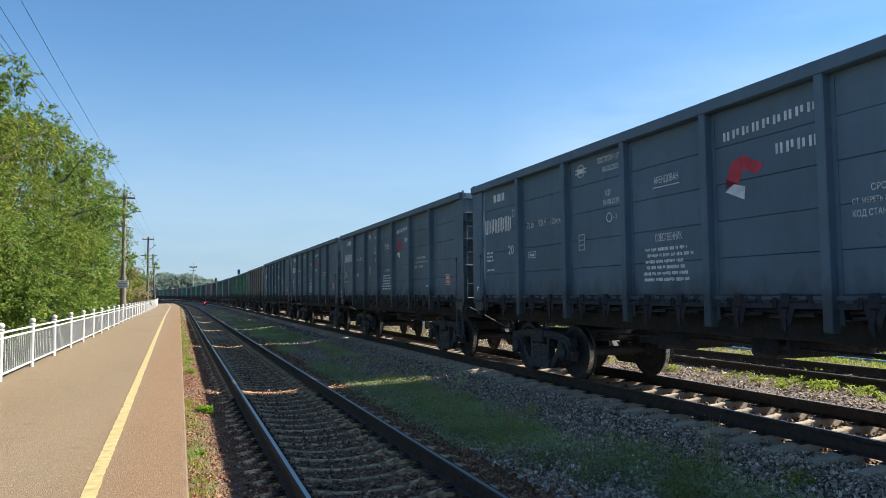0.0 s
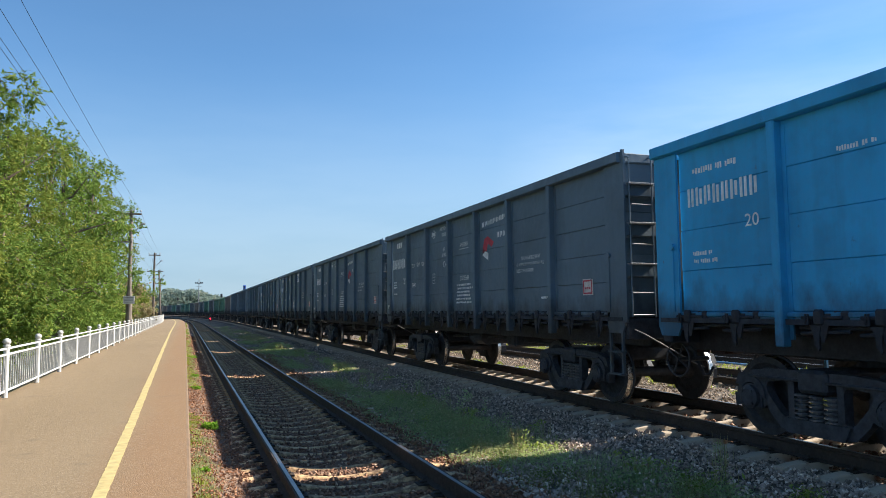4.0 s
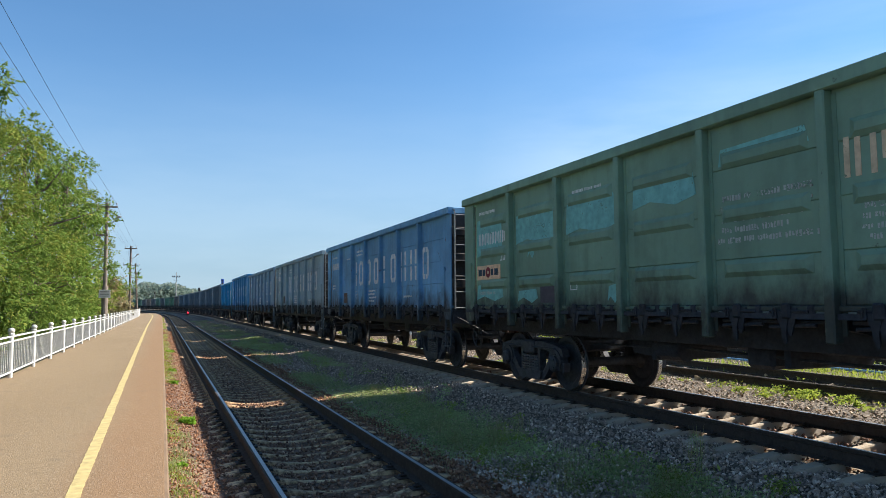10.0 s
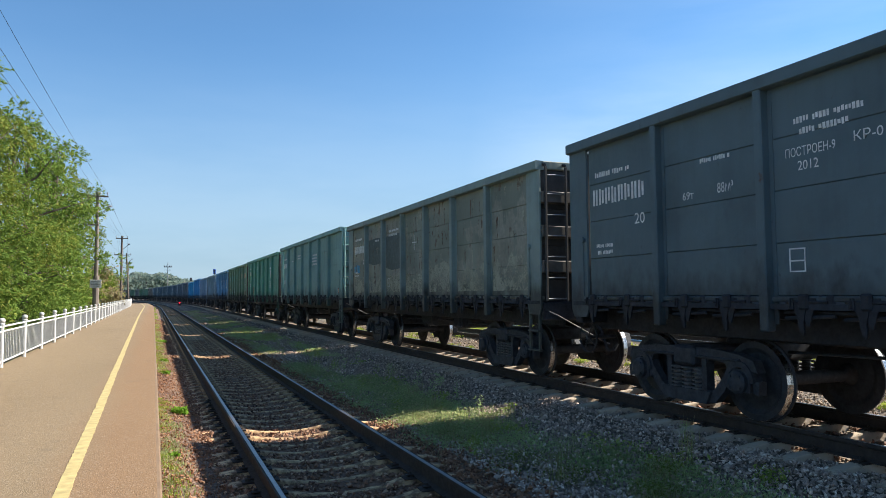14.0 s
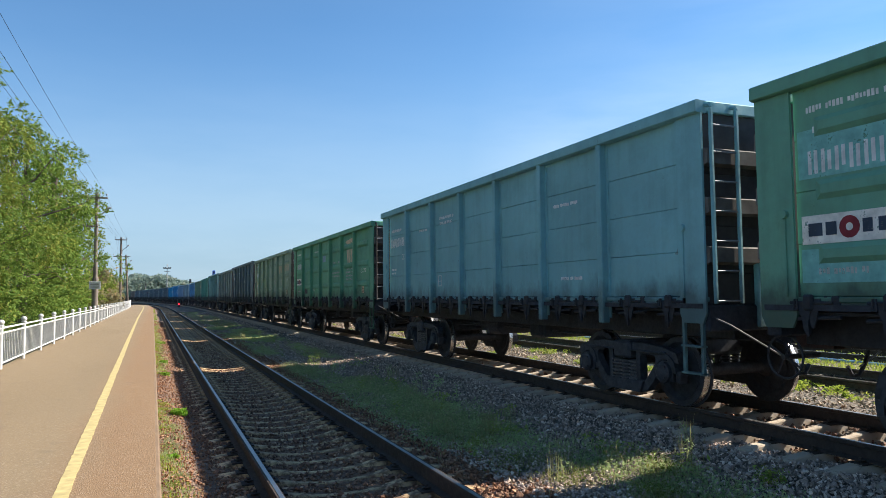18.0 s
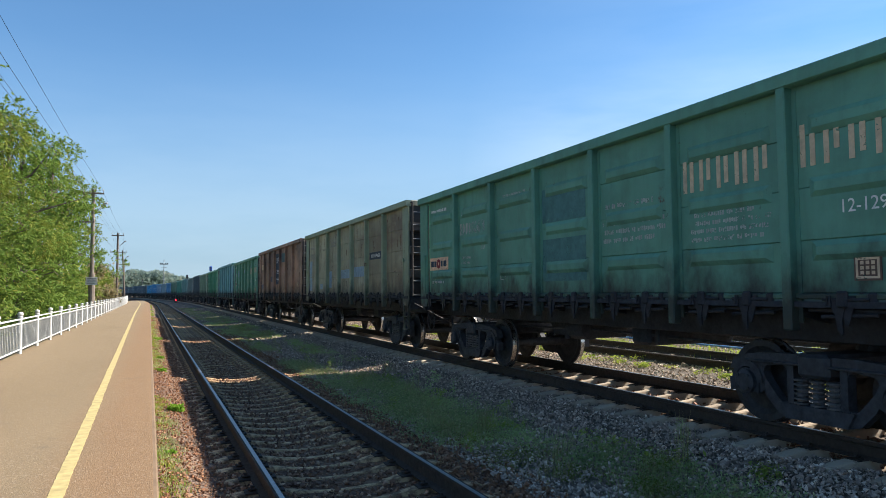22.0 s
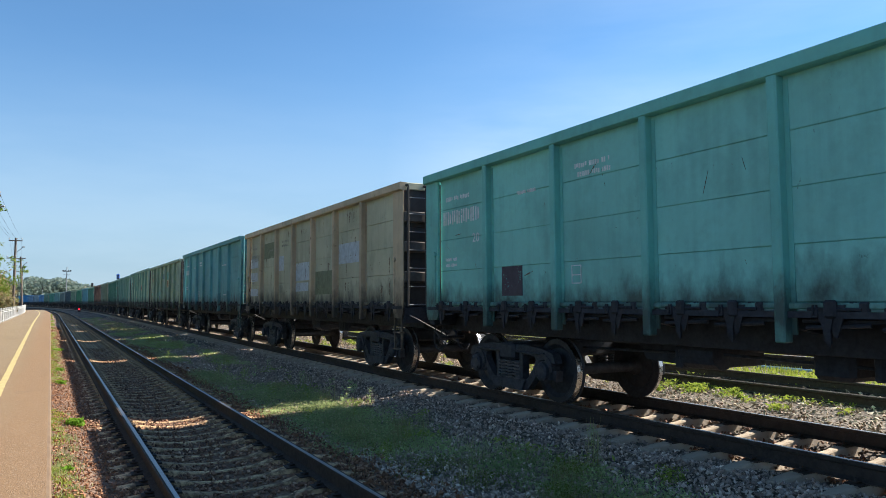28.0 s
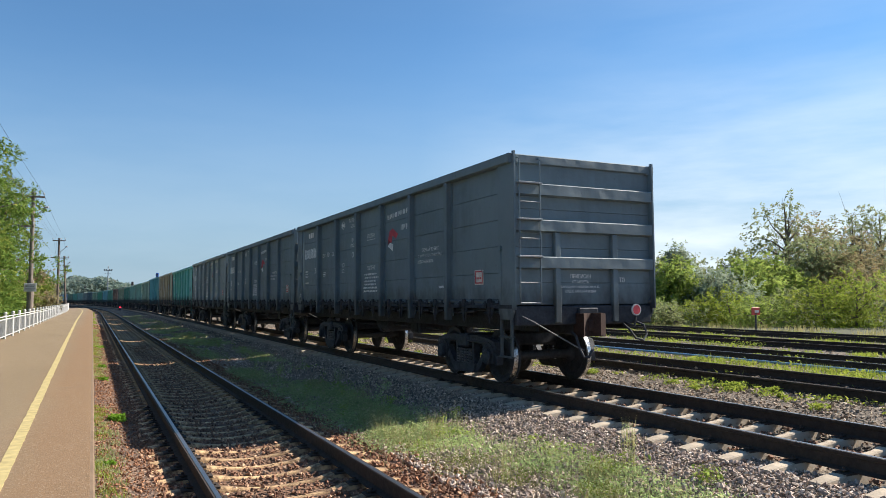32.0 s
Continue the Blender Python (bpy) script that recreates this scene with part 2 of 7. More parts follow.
        f += [tuple(range(n))[::-1], tuple(range((len(pts) - 1) * n, len(pts) * n))]
        return self.add(v, f)

    def mesh(self, name, material=None, smooth=False):
        me = bpy.data.meshes.new(name)
        me.from_pydata(self.v, [], self.f)
        bm = bmesh.new()
        bm.from_mesh(me)
        bmesh.ops.recalc_face_normals(bm, faces=bm.faces)
        bm.to_mesh(me)
        bm.free()
        if material:
            me.materials.append(material)
        if smooth:
            me.shade_smooth()
        return me


def part(name, shape, material, parent=None, label="", smooth=False):
    me = shape if isinstance(shape, bpy.types.Mesh) else shape.mesh(name, material, smooth)
    ob = new(name, me)
    ob.parent = parent
    if label:
        tagged(ob, label)
    return ob


def array_mesh(name, verts, faces, material):
    """A mesh from numpy arrays: verts (n, 3), faces (m, 3) or (m, 4)."""
    me = bpy.data.meshes.new(name)
    m, k = faces.shape
    me.vertices.add(len(verts))
    me.vertices.foreach_set("co", np.ascontiguousarray(verts, dtype=np.float32).ravel())
    me.loops.add(m * k)
    me.loops.foreach_set("vertex_index", np.ascontiguousarray(faces, dtype=np.int32).ravel())
    me.polygons.add(m)
    me.polygons.foreach_set("loop_start", np.arange(0, m * k, k, dtype=np.int32))
    me.shade_flat()
    me.update(calc_edges=True)
    me.materials.append(material)
    return me


# ---- the line of the tracks: straight, then a wide curve to the left ----
BEND_Y, BEND_X = 100.0, -1390.0


def on_track(x, s):
    """Place and heading (degrees) at s metres along the line that runs x metres beside the camera."""
    r = x - BEND_X
    if s <= BEND_Y:
        return x, s, 0.0
    a = (s - BEND_Y) / r
    return BEND_X + r * math.cos(a), BEND_Y + r * math.sin(a), math.degrees(a)


def swept(profile, x, z, s0, s1, straight=40.0, bent=8.0):
    """A profile of (across, up) points carried along the line x from s0 to s1."""
    ss = [s0]
    while ss[-1] < s1:
        ss.append(min(s1, ss[-1] + (straight if ss[-1] < BEND_Y - straight else bent)))
    sh = Shape()
    n = len(profile)
    v, f = [], []
    for s in ss:
        for a, b in profile:
            px, py, _ = on_track(x + a, s)
            v.append((px, py, z + b))
    for j in range(len(ss) - 1):
        for k in range(n):
            f.append((j * n + k, j * n + (k + 1) % n, (j + 1) * n + (k + 1) % n, (j + 1) * n + k))
    f += [tuple(range(n))[::-1], tuple(range((len(ss) - 1) * n, len(ss) * n))]
    return sh.add(v, f)

# ---- materials of the place ----
def gravel(name, a, b, c, scale=16.0):
    n = Nodes(name, 0.9)
    tone = n.cells(scale, out="Color")
    sep = n.t.nodes.new("ShaderNodeSeparateColor")
    n.link(tone, sep.inputs[0])
    col = n.mix(sep.outputs[0], a, b)
    col = n.mix(n.span(sep.outputs[1], 0.6, 1.0), col, c)
    col = n.mix(n.span(n.noise(0.9), 0.35, 0.7), shade(a, 0.7), col)
    n.color(col)
    n.bump(n.math("ADD", n.cells(scale), n.math("MULTIPLY", n.noise(60), 0.15)), 0.9, 0.05)
    return n.mat


def stone_mat(name, a, b, c):
    n = Nodes(name, 0.85)
    r = n.island()
    col = n.mix(r, a, b)
    col = n.mix(n.span(n.math("FRACT", n.math("MULTIPLY", r, 7.3), 0), 0.7, 0.95), col, c)
    n.color(n.mix(0.8, n.mix(n.span(n.noise(45), 0.35, 0.65), shade(a, 0.5), shade(b, 1.2)), col))
    n.bump(n.noise(70), 0.4, 0.006)
    return n.mat


def leaf_mat(name, a, b, dry=None, dry_share=0.15, through_leaf=0.45):
    n = Nodes(name, 0.7, 0, 0.12)
    r = n.island()
    col = n.mix(r, a, b)
    if dry:
        col = n.mix(n.span(n.math("FRACT", n.math("MULTIPLY", r, 13.7), 0), 1 - dry_share - 0.05, 1 - dry_share + 0.05), col, dry)
    patch = n.noise(0.55, None, 3)
    col = n.mix(n.span(patch, 0.5, 0.7), col, n.mix(0.65, col, shade(b, 1.45)))
    col = n.mix(n.span(patch, 0.5, 0.32), col, n.mix(0.5, col, shade(a, 0.7)))
    n.color(col)
    tr = n.t.nodes.new("ShaderNodeBsdfTranslucent")
    n.link(n.mix(0.6, col, shade(b, 1.5)), tr.inputs["Color"])
    ms = n.t.nodes.new("ShaderNodeMixShader")
    ms.inputs[0].default_value = through_leaf
    n.link(n.b.outputs[0], ms.inputs[1])
    n.link(tr.outputs[0], ms.inputs[2])
    n.link(ms.outputs[0], n.t.nodes["Material Output"].inputs["Surface"])
    return n.mat


def asphalt_mat():
    n = Nodes("platform_asphalt", 0.9)
    grain = n.noise(95, None, 3, 0.7)
    wide = n.noise(0.5, n.place((1, 0.25, 1)), 4)
    x = n.math("ADD", n.axis(0), n.math("MULTIPLY", n.math("SUBTRACT", n.noise(0.7, None, 4), 0.5), 0.5))
    col = n.mix(n.span(wide, 0.3, 0.7), (0.235, 0.166, 0.09), (0.28, 0.2, 0.112))
    col = n.mix(n.span(x, -0.95, -0.35), col, n.mix(wide, (0.235, 0.135, 0.062), (0.295, 0.175, 0.085)))
    col = n.mix(n.span(grain, 0.36, 0.64), n.mix(0.4, col, (0.085, 0.062, 0.046)), col)
    chips = n.cells(75, None, "Color")
    sep = n.t.nodes.new("ShaderNodeSeparateColor")
    n.link(chips, sep.inputs[0])
    col = n.mix(n.math("MULTIPLY", n.span(sep.outputs[0], 0.82, 0.9), 0.3), col, (0.42, 0.34, 0.24))
    col = n.mix(n.math("MULTIPLY", n.span(sep.outputs[1], 0.8, 0.9), 0.22), col, (0.09, 0.066, 0.045))
    col = n.mix(n.math("MULTIPLY", n.span(n.noise(2.2, None, 6, 0.7), 0.58, 0.72), 0.45), col, (0.12, 0.088, 0.06))
    n.color(col)
    n.bump(n.math("ADD", grain, n.math("MULTIPLY", n.cells(75), 0.6)), 0.7, 0.008)
    return n.mat


def concrete_mat(name, a, b, spot=(0.12, 0.1, 0.085), clean=0.55):
    n = Nodes(name, 0.9)
    co = n.place((1, 1, 1), (0, 0, 0))
    f = n.noise(4, co, 6)
    col = n.mix(n.span(f, 0.3, 0.7), a, b)
    col = n.mix(n.math("MULTIPLY", n.chance(), 0.45), col, shade(a, 0.6))
    col = n.mix(n.span(n.noise(9, co, 6, 0.7), clean, clean + 0.15), col, spot)
    n.color(col)
    n.bump(n.noise(40), 0.45, 0.008)
    return n.mat


ASPHALT = asphalt_mat()
YELLOW = plain("yellow_line_paint", (0.46, 0.365, 0.16), 0.75, 0, 9, 0.22, 0.3)
KERB = concrete_mat("platform_kerb_concrete", (0.17, 0.11, 0.066), (0.27, 0.185, 0.115), (0.115, 0.075, 0.0462))
WHITE = plain("white_fence_paint", (0.515, 0.515, 0.506), 0.5, 0, 6, 0.08, 0.1)
SLEEPER = concrete_mat("dusty_sleeper_concrete", (0.433, 0.347, 0.255), (0.606, 0.494, 0.367), (0.23, 0.16, 0.106))
SLEEPER_OLD = concrete_mat("rust_stained_sleeper_concrete", (0.426, 0.273, 0.143), (0.874, 0.572, 0.298), (0.145, 0.0842, 0.0444), 0.42)
RAIL = plain("rusty_rail_steel", (0.04, 0.028, 0.021), 0.88, 0.0, 12, 0.35, 0.25)
POLISHED = plain("polished_rail_head", (0.3, 0.295, 0.29), 0.4, 1.0, 20, 0.15, 0.05)
BED_RED = gravel("rust_coloured_ballast", (0.158, 0.0948, 0.0636), (0.312, 0.192, 0.126), (0.317, 0.238, 0.172), 22)
BED_DARK = gravel("oily_dark_brown_ballast", (0.142, 0.0719, 0.04), (0.323, 0.17, 0.0956), (0.403, 0.257, 0.157), 22)
BED_GREY = gravel("grey_ballast", (0.128, 0.102, 0.0754), (0.318, 0.247, 0.184), (0.562, 0.452, 0.336), 24)
BED_LIGHT = gravel("brown_grey_ballast", (0.124, 0.0901, 0.0619), (0.206, 0.154, 0.111), (0.279, 0.227, 0.17))
STONE_BROWN = stone_mat("dark_brown_stone", (0.0833, 0.0405, 0.0253), (0.358, 0.181, 0.103), (0.649, 0.425, 0.273))
STONE_RED = stone_mat("rust_coloured_stone", (0.1, 0.042, 0.021), (0.36, 0.165, 0.08), (0.48, 0.28, 0.16))
STONE_GREY = stone_mat("grey_stone", (0.138, 0.105, 0.0837), (0.534, 0.405, 0.319), (0.857, 0.707, 0.568))
STONE_LIGHT = stone_mat("brown_grey_stone", (0.15, 0.1, 0.066), (0.45, 0.33, 0.225), (0.66, 0.53, 0.38))
GRASS = leaf_mat("green_grass_blade", (0.149, 0.211, 0.0836), (0.336, 0.384, 0.167), (0.573, 0.512, 0.295), 0.25)
DRY_GRASS = leaf_mat("dry_yellowish_grass_blade", (0.16, 0.17, 0.06), (0.3, 0.28, 0.12), (0.45, 0.38, 0.2), 0.4)
WEED = leaf_mat("yellow_green_weed_leaf", (0.131, 0.207, 0.0218), (0.284, 0.328, 0.0546), (0.393, 0.35, 0.0874), 0.12)
CLOVER = leaf_mat("dusty_clover_leaf", (0.206, 0.287, 0.116), (0.41, 0.492, 0.219), (0.574, 0.519, 0.273), 0.15)
HERB = leaf_mat("bright_green_herb_leaf", (0.0936, 0.224, 0.0186), (0.205, 0.336, 0.0373))
LEAF_A = leaf_mat("green_leaf", (0.09, 0.153, 0.027), (0.144, 0.214, 0.0405), (0.261, 0.261, 0.054), 0.14, 0.32)
LEAF_B = leaf_mat("yellowish_green_leaf", (0.12, 0.166, 0.0285), (0.189, 0.23, 0.0423), (0.248, 0.23, 0.0506), 0.16, 0.32)
LEAF_C = leaf_mat("dull_autumn_leaf", (0.13, 0.125, 0.07), (0.31, 0.27, 0.15), (0.38, 0.24, 0.12), 0.25)
LEAF_E = leaf_mat("grey_green_willow_leaf", (0.1, 0.135, 0.06), (0.26, 0.29, 0.14), (0.33, 0.26, 0.12), 0.18)
LEAF_D = leaf_mat("fresh_green_leaf", (0.13, 0.2, 0.04), (0.3, 0.37, 0.09), (0.46, 0.4, 0.13), 0.1)
# both far leaf colours are paled and blued to paint in distance haze
LEAF_FAR_HAZE = leaf_mat("far_leaf_haze_tinted", (0.163, 0.213, 0.15), (0.275, 0.325, 0.225), (0.338, 0.325, 0.225), 0.2)
LEAF_HILL_HAZE = leaf_mat("hill_foliage_haze_tinted", (0.116, 0.163, 0.145), (0.217, 0.279, 0.238), (0.264, 0.264, 0.204), 0.15)
BARK = plain("grey_brown_bark", (0.13, 0.1, 0.075), 0.9, 0, 14, 0.4, 0.6)
EARTH = plain("dry_grassy_earth", (0.065, 0.0683, 0.0292), 0.95, 0, 2.5, 0.4, 0.5)
POLE = concrete_mat("weathered_pole_concrete", (0.164, 0.133, 0.112), (0.246, 0.207, 0.172))
WOOD_POLE = plain("dark_weathered_wood", (0.135, 0.107, 0.0882), 0.9, 0, 10, 0.35, 0.4)
STEEL = plain("dark_grey_steel", (0.06, 0.06, 0.062), 0.6, 0.4, 12, 0.3, 0.15)
GALV = plain("dull_grey_metal", (0.3, 0.31, 0.32), 0.5, 0.6, 12, 0.2, 0.1)

# ---- setting: ground, platform, beds, tracks ----
def bed_height(x):
    return np.interp(x, [0.0, 0.3, 0.62, 0.95, 1.3, 1.87, 2.44, 3.0, 3.35, 3.7, 4.6, 5.3, 6.1, 6.6, 6.8, 8.4, 8.6, 9.1, 9.7, 10.4, 11.0, 30, 36],
                     [-0.1, -0.12, -0.19, -0.24, -0.245, -0.272, -0.245, -0.24, -0.22, -0.24, -0.22, -0.14, -0.075, -0.06, -0.1, -0.1, -0.05, -0.055, -0.07, -0.04, 0.0, 0.0, -0.1])


def bed(name, x0, x1, material, label, s0=-430.0, s1=430.0):
    xs = list(np.linspace(x0, x1, 25))
    top = [(float(x), float(bed_height(x))) for x in xs]
    ob = part(name, swept(top + [(x1, -0.6), (x0, -0.6)], 0, 0, s0, s1, 20), material)
    return tagged(ob, label, "ground", "", "structure")


ground = part("ground", Shape().add([(-4000, -4000, -0.5), (4000, -4000, -0.5), (4000, 4000, -0.5), (-4000, 4000, -0.5)], [(0, 1, 2, 3)]), EARTH)
tagged(ground, "dry grassy earth reaching to the horizon", "ground", "", "structure")
verge = part("ground_verge", swept([(-60, 0.0), (-20, 0.05), (-3.35, 0.1), (-3.35, -0.6), (-60, -0.6)], 0, 0, -430, 430, 20), EARTH)
tagged(verge, "grassy earth behind the platform fence", "ground", "", "structure")
bed("track_bed_edge", 0.10, 0.8, BED_RED, "rust-stained ballast beside the platform edge")
bed("track_bed_near", 0.8, 3.1, BED_DARK, "oily dark brown ballast under the platform track")
bed("track_bed_shoulder", 3.1, 3.5, BED_RED, "rust-stained ballast shoulder of the platform track")
bed("ground_strip", 3.5, 5.7, BED_GREY, "grey gravel strip with grass between two tracks")
bed("track_bed_train", 5.7, 10.0, BED_LIGHT, "brown-grey ballast under the track of the freight train")
bed("track_bed_yard", 10.0, 31.0, BED_LIGHT, "weedy ballast of the yard tracks")
field = part("ground_field", swept([(31, -0.02), (60, 0.05), (160, 0.0), (160, -0.6), (31, -0.6)], 0, 0, -60, 430, 20), EARTH)
tagged(field, "weedy ground beside the yard", "ground", "", "structure")

PLAT_TOP, PLAT_END = 0.2, 158.0
platform = part("platform", swept([(-3.35, PLAT_TOP), (0.05, PLAT_TOP), (0.05, -0.6), (-3.35, -0.6)], 0, 0, -25, PLAT_END, 20), ASPHALT)
tagged(platform, "low platform of worn brownish asphalt", "platform", "", "structure")
kerb = part("platform_kerb", swept([(0.05, PLAT_TOP - 0.004), (0.075, PLAT_TOP - 0.008), (0.09, PLAT_TOP - 0.03), (0.09, -0.6), (0.05, -0.6)], 0, 0, -25, PLAT_END, 20), KERB)
tagged(kerb, "chipped brownish concrete edge of the platform", "kerb", "", "structure")


def yellow_line():
    rng = np.random.default_rng(4)
    sh = Shape()
    v, f = [], []
    ss = list(np.arange(-20, 40, 0.1)) + list(np.arange(40, PLAT_END - 1, 1.0))
    for s in ss:
        c = float(np.interp(s, [-20, 6, 12, 28, 60, 160], [-0.62, -0.645, -0.68, -0.80, -1.02, -1.3]))
        wob = 0.0022 if s < 40 else 0.0
        drift = 0.012 * noise.noise(Vector((s * 0.6, 1.0, 0))) + 0.005 * noise.noise(Vector((s * 3.1, 5.0, 0)))
        for a, b in ((-0.058, 0), (0.058, 0)):
            x, y, _ = on_track(c + drift + a + rng.normal(0, wob), s)
            v += [(x, y, PLAT_TOP - 0.02), (x, y, PLAT_TOP + 0.004)]
    for j in range(len(ss) - 1):
        k = j * 4
        for a, b in ((0, 1), (1, 3), (3, 2)):
            f.append((k + a, k + b, k + 4 + b, k + 4 + a))
    return sh.add(v, f)


tagged(part("platform_line", yellow_line(), YELLOW), "worn yellow safety line painted along the platform", "marking", "", "structure")

RAIL_PROFILE = [(-0.034, 0.0), (0.034, 0.0), (0.037, -0.012), (0.036, -0.036), (0.009, -0.05), (0.009, -0.15), (0.075, -0.168), (0.075, -0.18),
                (-0.075, -0.18), (-0.075, -0.168), (-0.009, -0.15), (-0.009, -0.05), (-0.036, -0.036), (-0.037, -0.012)]


def sleeper_mesh(name, material, dip=0.035):
    sh = Shape()
    xs = [-1.35, -1.2, -0.98, -0.62, -0.42, -0.2, 0.0, 0.2, 0.42, 0.62, 0.98, 1.2, 1.35]
    tops = [-0.225, -0.2, -0.183, -0.185, -0.195 - 0.5 * dip, -0.2 - 0.9 * dip, -0.2 - dip, -0.2 - 0.9 * dip, -0.195 - 0.5 * dip, -0.185, -0.183, -0.2, -0.225]
    v, f = [], []
    for x, z in zip(xs, tops):
        w = 0.052 if abs(x) < 0.6 else 0.08
        v += [(x, -w - 0.035, -0.37), (x, -w, z - 0.014), (x, -w + 0.014, z), (x, w - 0.014, z), (x, w, z - 0.014), (x, w + 0.035, -0.37)]
    for j in range(len(xs) - 1):
        for k in range(5):
            f.append((j * 6 + k, j * 6 + k + 1, j * 6 + 7 + k, j * 6 + 6 + k))
    f += [(5, 4, 3, 2, 1, 0), tuple(range(72, 78))]
    sh.add(v, f)
    return sh.mesh(name, material)


def fastening_mesh():
    sh = Shape()
    for x in (0.0,):
        sh.box(x - 0.19, x + 0.19, -0.08, 0.08, -0.192, -0.176)
        for sx in (-0.115, 0.115):
            sh.rod((x + sx, 0, -0.18), (x + sx, 0, -0.125), 0.018, 6)
            sh.box(x + sx - 0.045, x + sx + 0.045, -0.03, 0.03, -0.165, -0.148, 0.006)
    return sh.mesh("fastening", RAIL)


FASTENING = fastening_mesh()


def railway_track(label, x, z, s0, s1, material, step, near0, near1, worn):
    """One track: two rails with polished heads, sleepers as parts where the camera passes nearest."""
    track = tagged(new("railway_track"), label, "railway track", "parallel railway tracks", "")
    for side in (-0.7975, 0.7975):
        r = part("rail", swept([(a, b - 0.003) for a, b in RAIL_PROFILE], x + side, z, s0, s1, 40), RAIL, track)
        part("running_surface", swept([(-0.02, 0.0), (0.02, 0.0), (0.02, -0.004), (-0.02, -0.004)], x + side * 0.992, z, s0, s1, 40), worn, r, "polished rail head")
    me = sleeper_mesh("sleeper", material, 0.058 if x < 3 else 0.035)
    slack = 1.6 if x < 3 else 0.7
    rng = random.Random(int(x * 10))
    far = Shape()
    s = s0 + 0.3
    while s < s1 - 0.3:
        px, py, a = on_track(x, s)
        m = pose(px, py, z + rng.uniform(-0.008, 0.004), 0, 0, a + rng.uniform(-slack, slack))
        if near0 < s < near1:
            ob = part("sleeper", me, None, track)
            ob.matrix_basis = m
            if s < 14:
                for side in (-0.7975, 0.7975):
                    part("fastening", FASTENING, None, ob).matrix_basis = pose(side, 0, 0)
        elif s > -8 or x < 9:
            far.box(-1.35, 1.35, -0.12, 0.12, -0.36, -0.195, 0.0, m)
        s += step
    ob = part("far_sleeper", far, material, track)
    tagged(ob, "rows of distant concrete sleepers", "", "", "stuff")
    return track


NEAR_X, TRAIN_X, TRAIN_Z = 1.8675, 7.587, 0.2
railway_track("platform track with concrete sleepers and polished rails", NEAR_X, 0.0, -430, 425, SLEEPER_OLD, 0.5, 2, 75, POLISHED)
railway_track("main track under the freight train on pale sleepers", TRAIN_X, TRAIN_Z, -430.105, 425, SLEEPER, 0.565, 0, 75, POLISHED)
for k, yx in enumerate((12.2, 16.9, 21.9, 27.0)):
    railway_track(("weedy yard track beside the train", "yard track with pale sleepers", "rusty yard track among weeds", "overgrown yard track by the bushes")[k],
                  yx, TRAIN_Z - 0.01 * k, -25, 300, SLEEPER, 0.6, 2, 34 if k < 2 else 2, RAIL if k != 1 else POLISHED)

# ---- the freight train ----
FRAME_DARK = plain("grimy_black_underframe", (0.027, 0.03, 0.038), 0.8, 0.1, 9, 0.4, 0.3)
SPRING = plain("worn_spring_steel", (0.085, 0.086, 0.09), 0.55, 0.3, 11, 0.4, 0.2)
BOGIE = plain("oily_dark_cast_steel", (0.042, 0.045, 0.053), 0.7, 0.2, 11, 0.4, 0.3)
WHEEL = plain("brown_black_wheel_steel", (0.044, 0.044, 0.048), 0.7, 0.4, 10, 0.35, 0.2)
TREAD = plain("polished_wheel_tread", (0.5, 0.5, 0.5), 0.3, 1.0, 15, 0.15, 0.05)
COUPLER = plain("rusty_coupler_steel", (0.0429, 0.0195, 0.0133), 0.75, 0.3, 9, 0.35, 0.3)


def stencil(name, rgb, wear):
    """Thin stencil paint, chipped through where it has worn off."""
    n = Nodes(name, 0.75)
    n.color(n.mix(n.span(n.noise(9), 0.3, 0.7), shade(rgb, 0.72), shade(rgb, 1.1)))
    clear = n.t.nodes.new("ShaderNodeBsdfTransparent")
    ms = n.t.nodes.new("ShaderNodeMixShader")
    chip = n.math("ADD", n.math("MULTIPLY", n.noise(38, None, 3), 0.5), n.math("MULTIPLY", n.noise(4.5, None, 4), 0.5))
    n.link(n.span(chip, wear - 0.02, wear + 0.03), ms.inputs[0])
    n.link(n.b.outputs[0], ms.inputs[1])
    n.link(clear.outputs[0], ms.inputs[2])
    n.link(ms.outputs[0], n.t.nodes["Material Output"].inputs["Surface"])
    return n.mat


LETTER = stencil("white_stencil_paint", (0.8, 0.8, 0.77), 0.7)
LETTER_FADED = stencil("faded_white_stencil_paint", (0.44, 0.46, 0.42), 0.53)
LETTER_CREAM = stencil("faded_cream_writing_paint", (0.5, 0.47, 0.38), 0.55)
LETTER_WORN = stencil("worn_white_stencil_paint", (0.72, 0.72, 0.7), 0.61)
# greasy black of the latches; also colours the added shade sheet under the floor
GRIME_SHADE = plain("black_grime_and_underfloor_shade", (0.018, 0.019, 0.024), 0.75, 0, 9, 0.4, 0.3)
SOOTY = plain("sooty_end_wall_steel", (0.05, 0.045, 0.042), 0.75, 0, 3, 0.35, 0.2)
DUSTY = plain("dusty_end_rib_steel", (0.13, 0.115, 0.1), 0.8, 0, 4, 0.35, 0.2)
PAINT = plain("paint_base", (0.1, 0.1, 0.1))
DULL_ROD = plain("dull_grey_rod_steel", (0.14, 0.14, 0.145), 0.75, 0.2, 12, 0.3, 0.15)
PITCH = 13.92


def wagon_dims(kind):
    return {"new": (6.6, 1.538, 3.9), "tail": (6.73, 1.538, 3.9), "low": (6.53, 1.52, 3.77), "plate": (6.47, 1.53, 3.84), "tall": (6.47, 1.53, 3.9), "high": (6.47, 1.53, 3.94)}.get(kind, (6.53, 1.53, 3.8))


BAYS = [-4.37, -2.6, -0.865, 0.865, 2.6, 4.37]


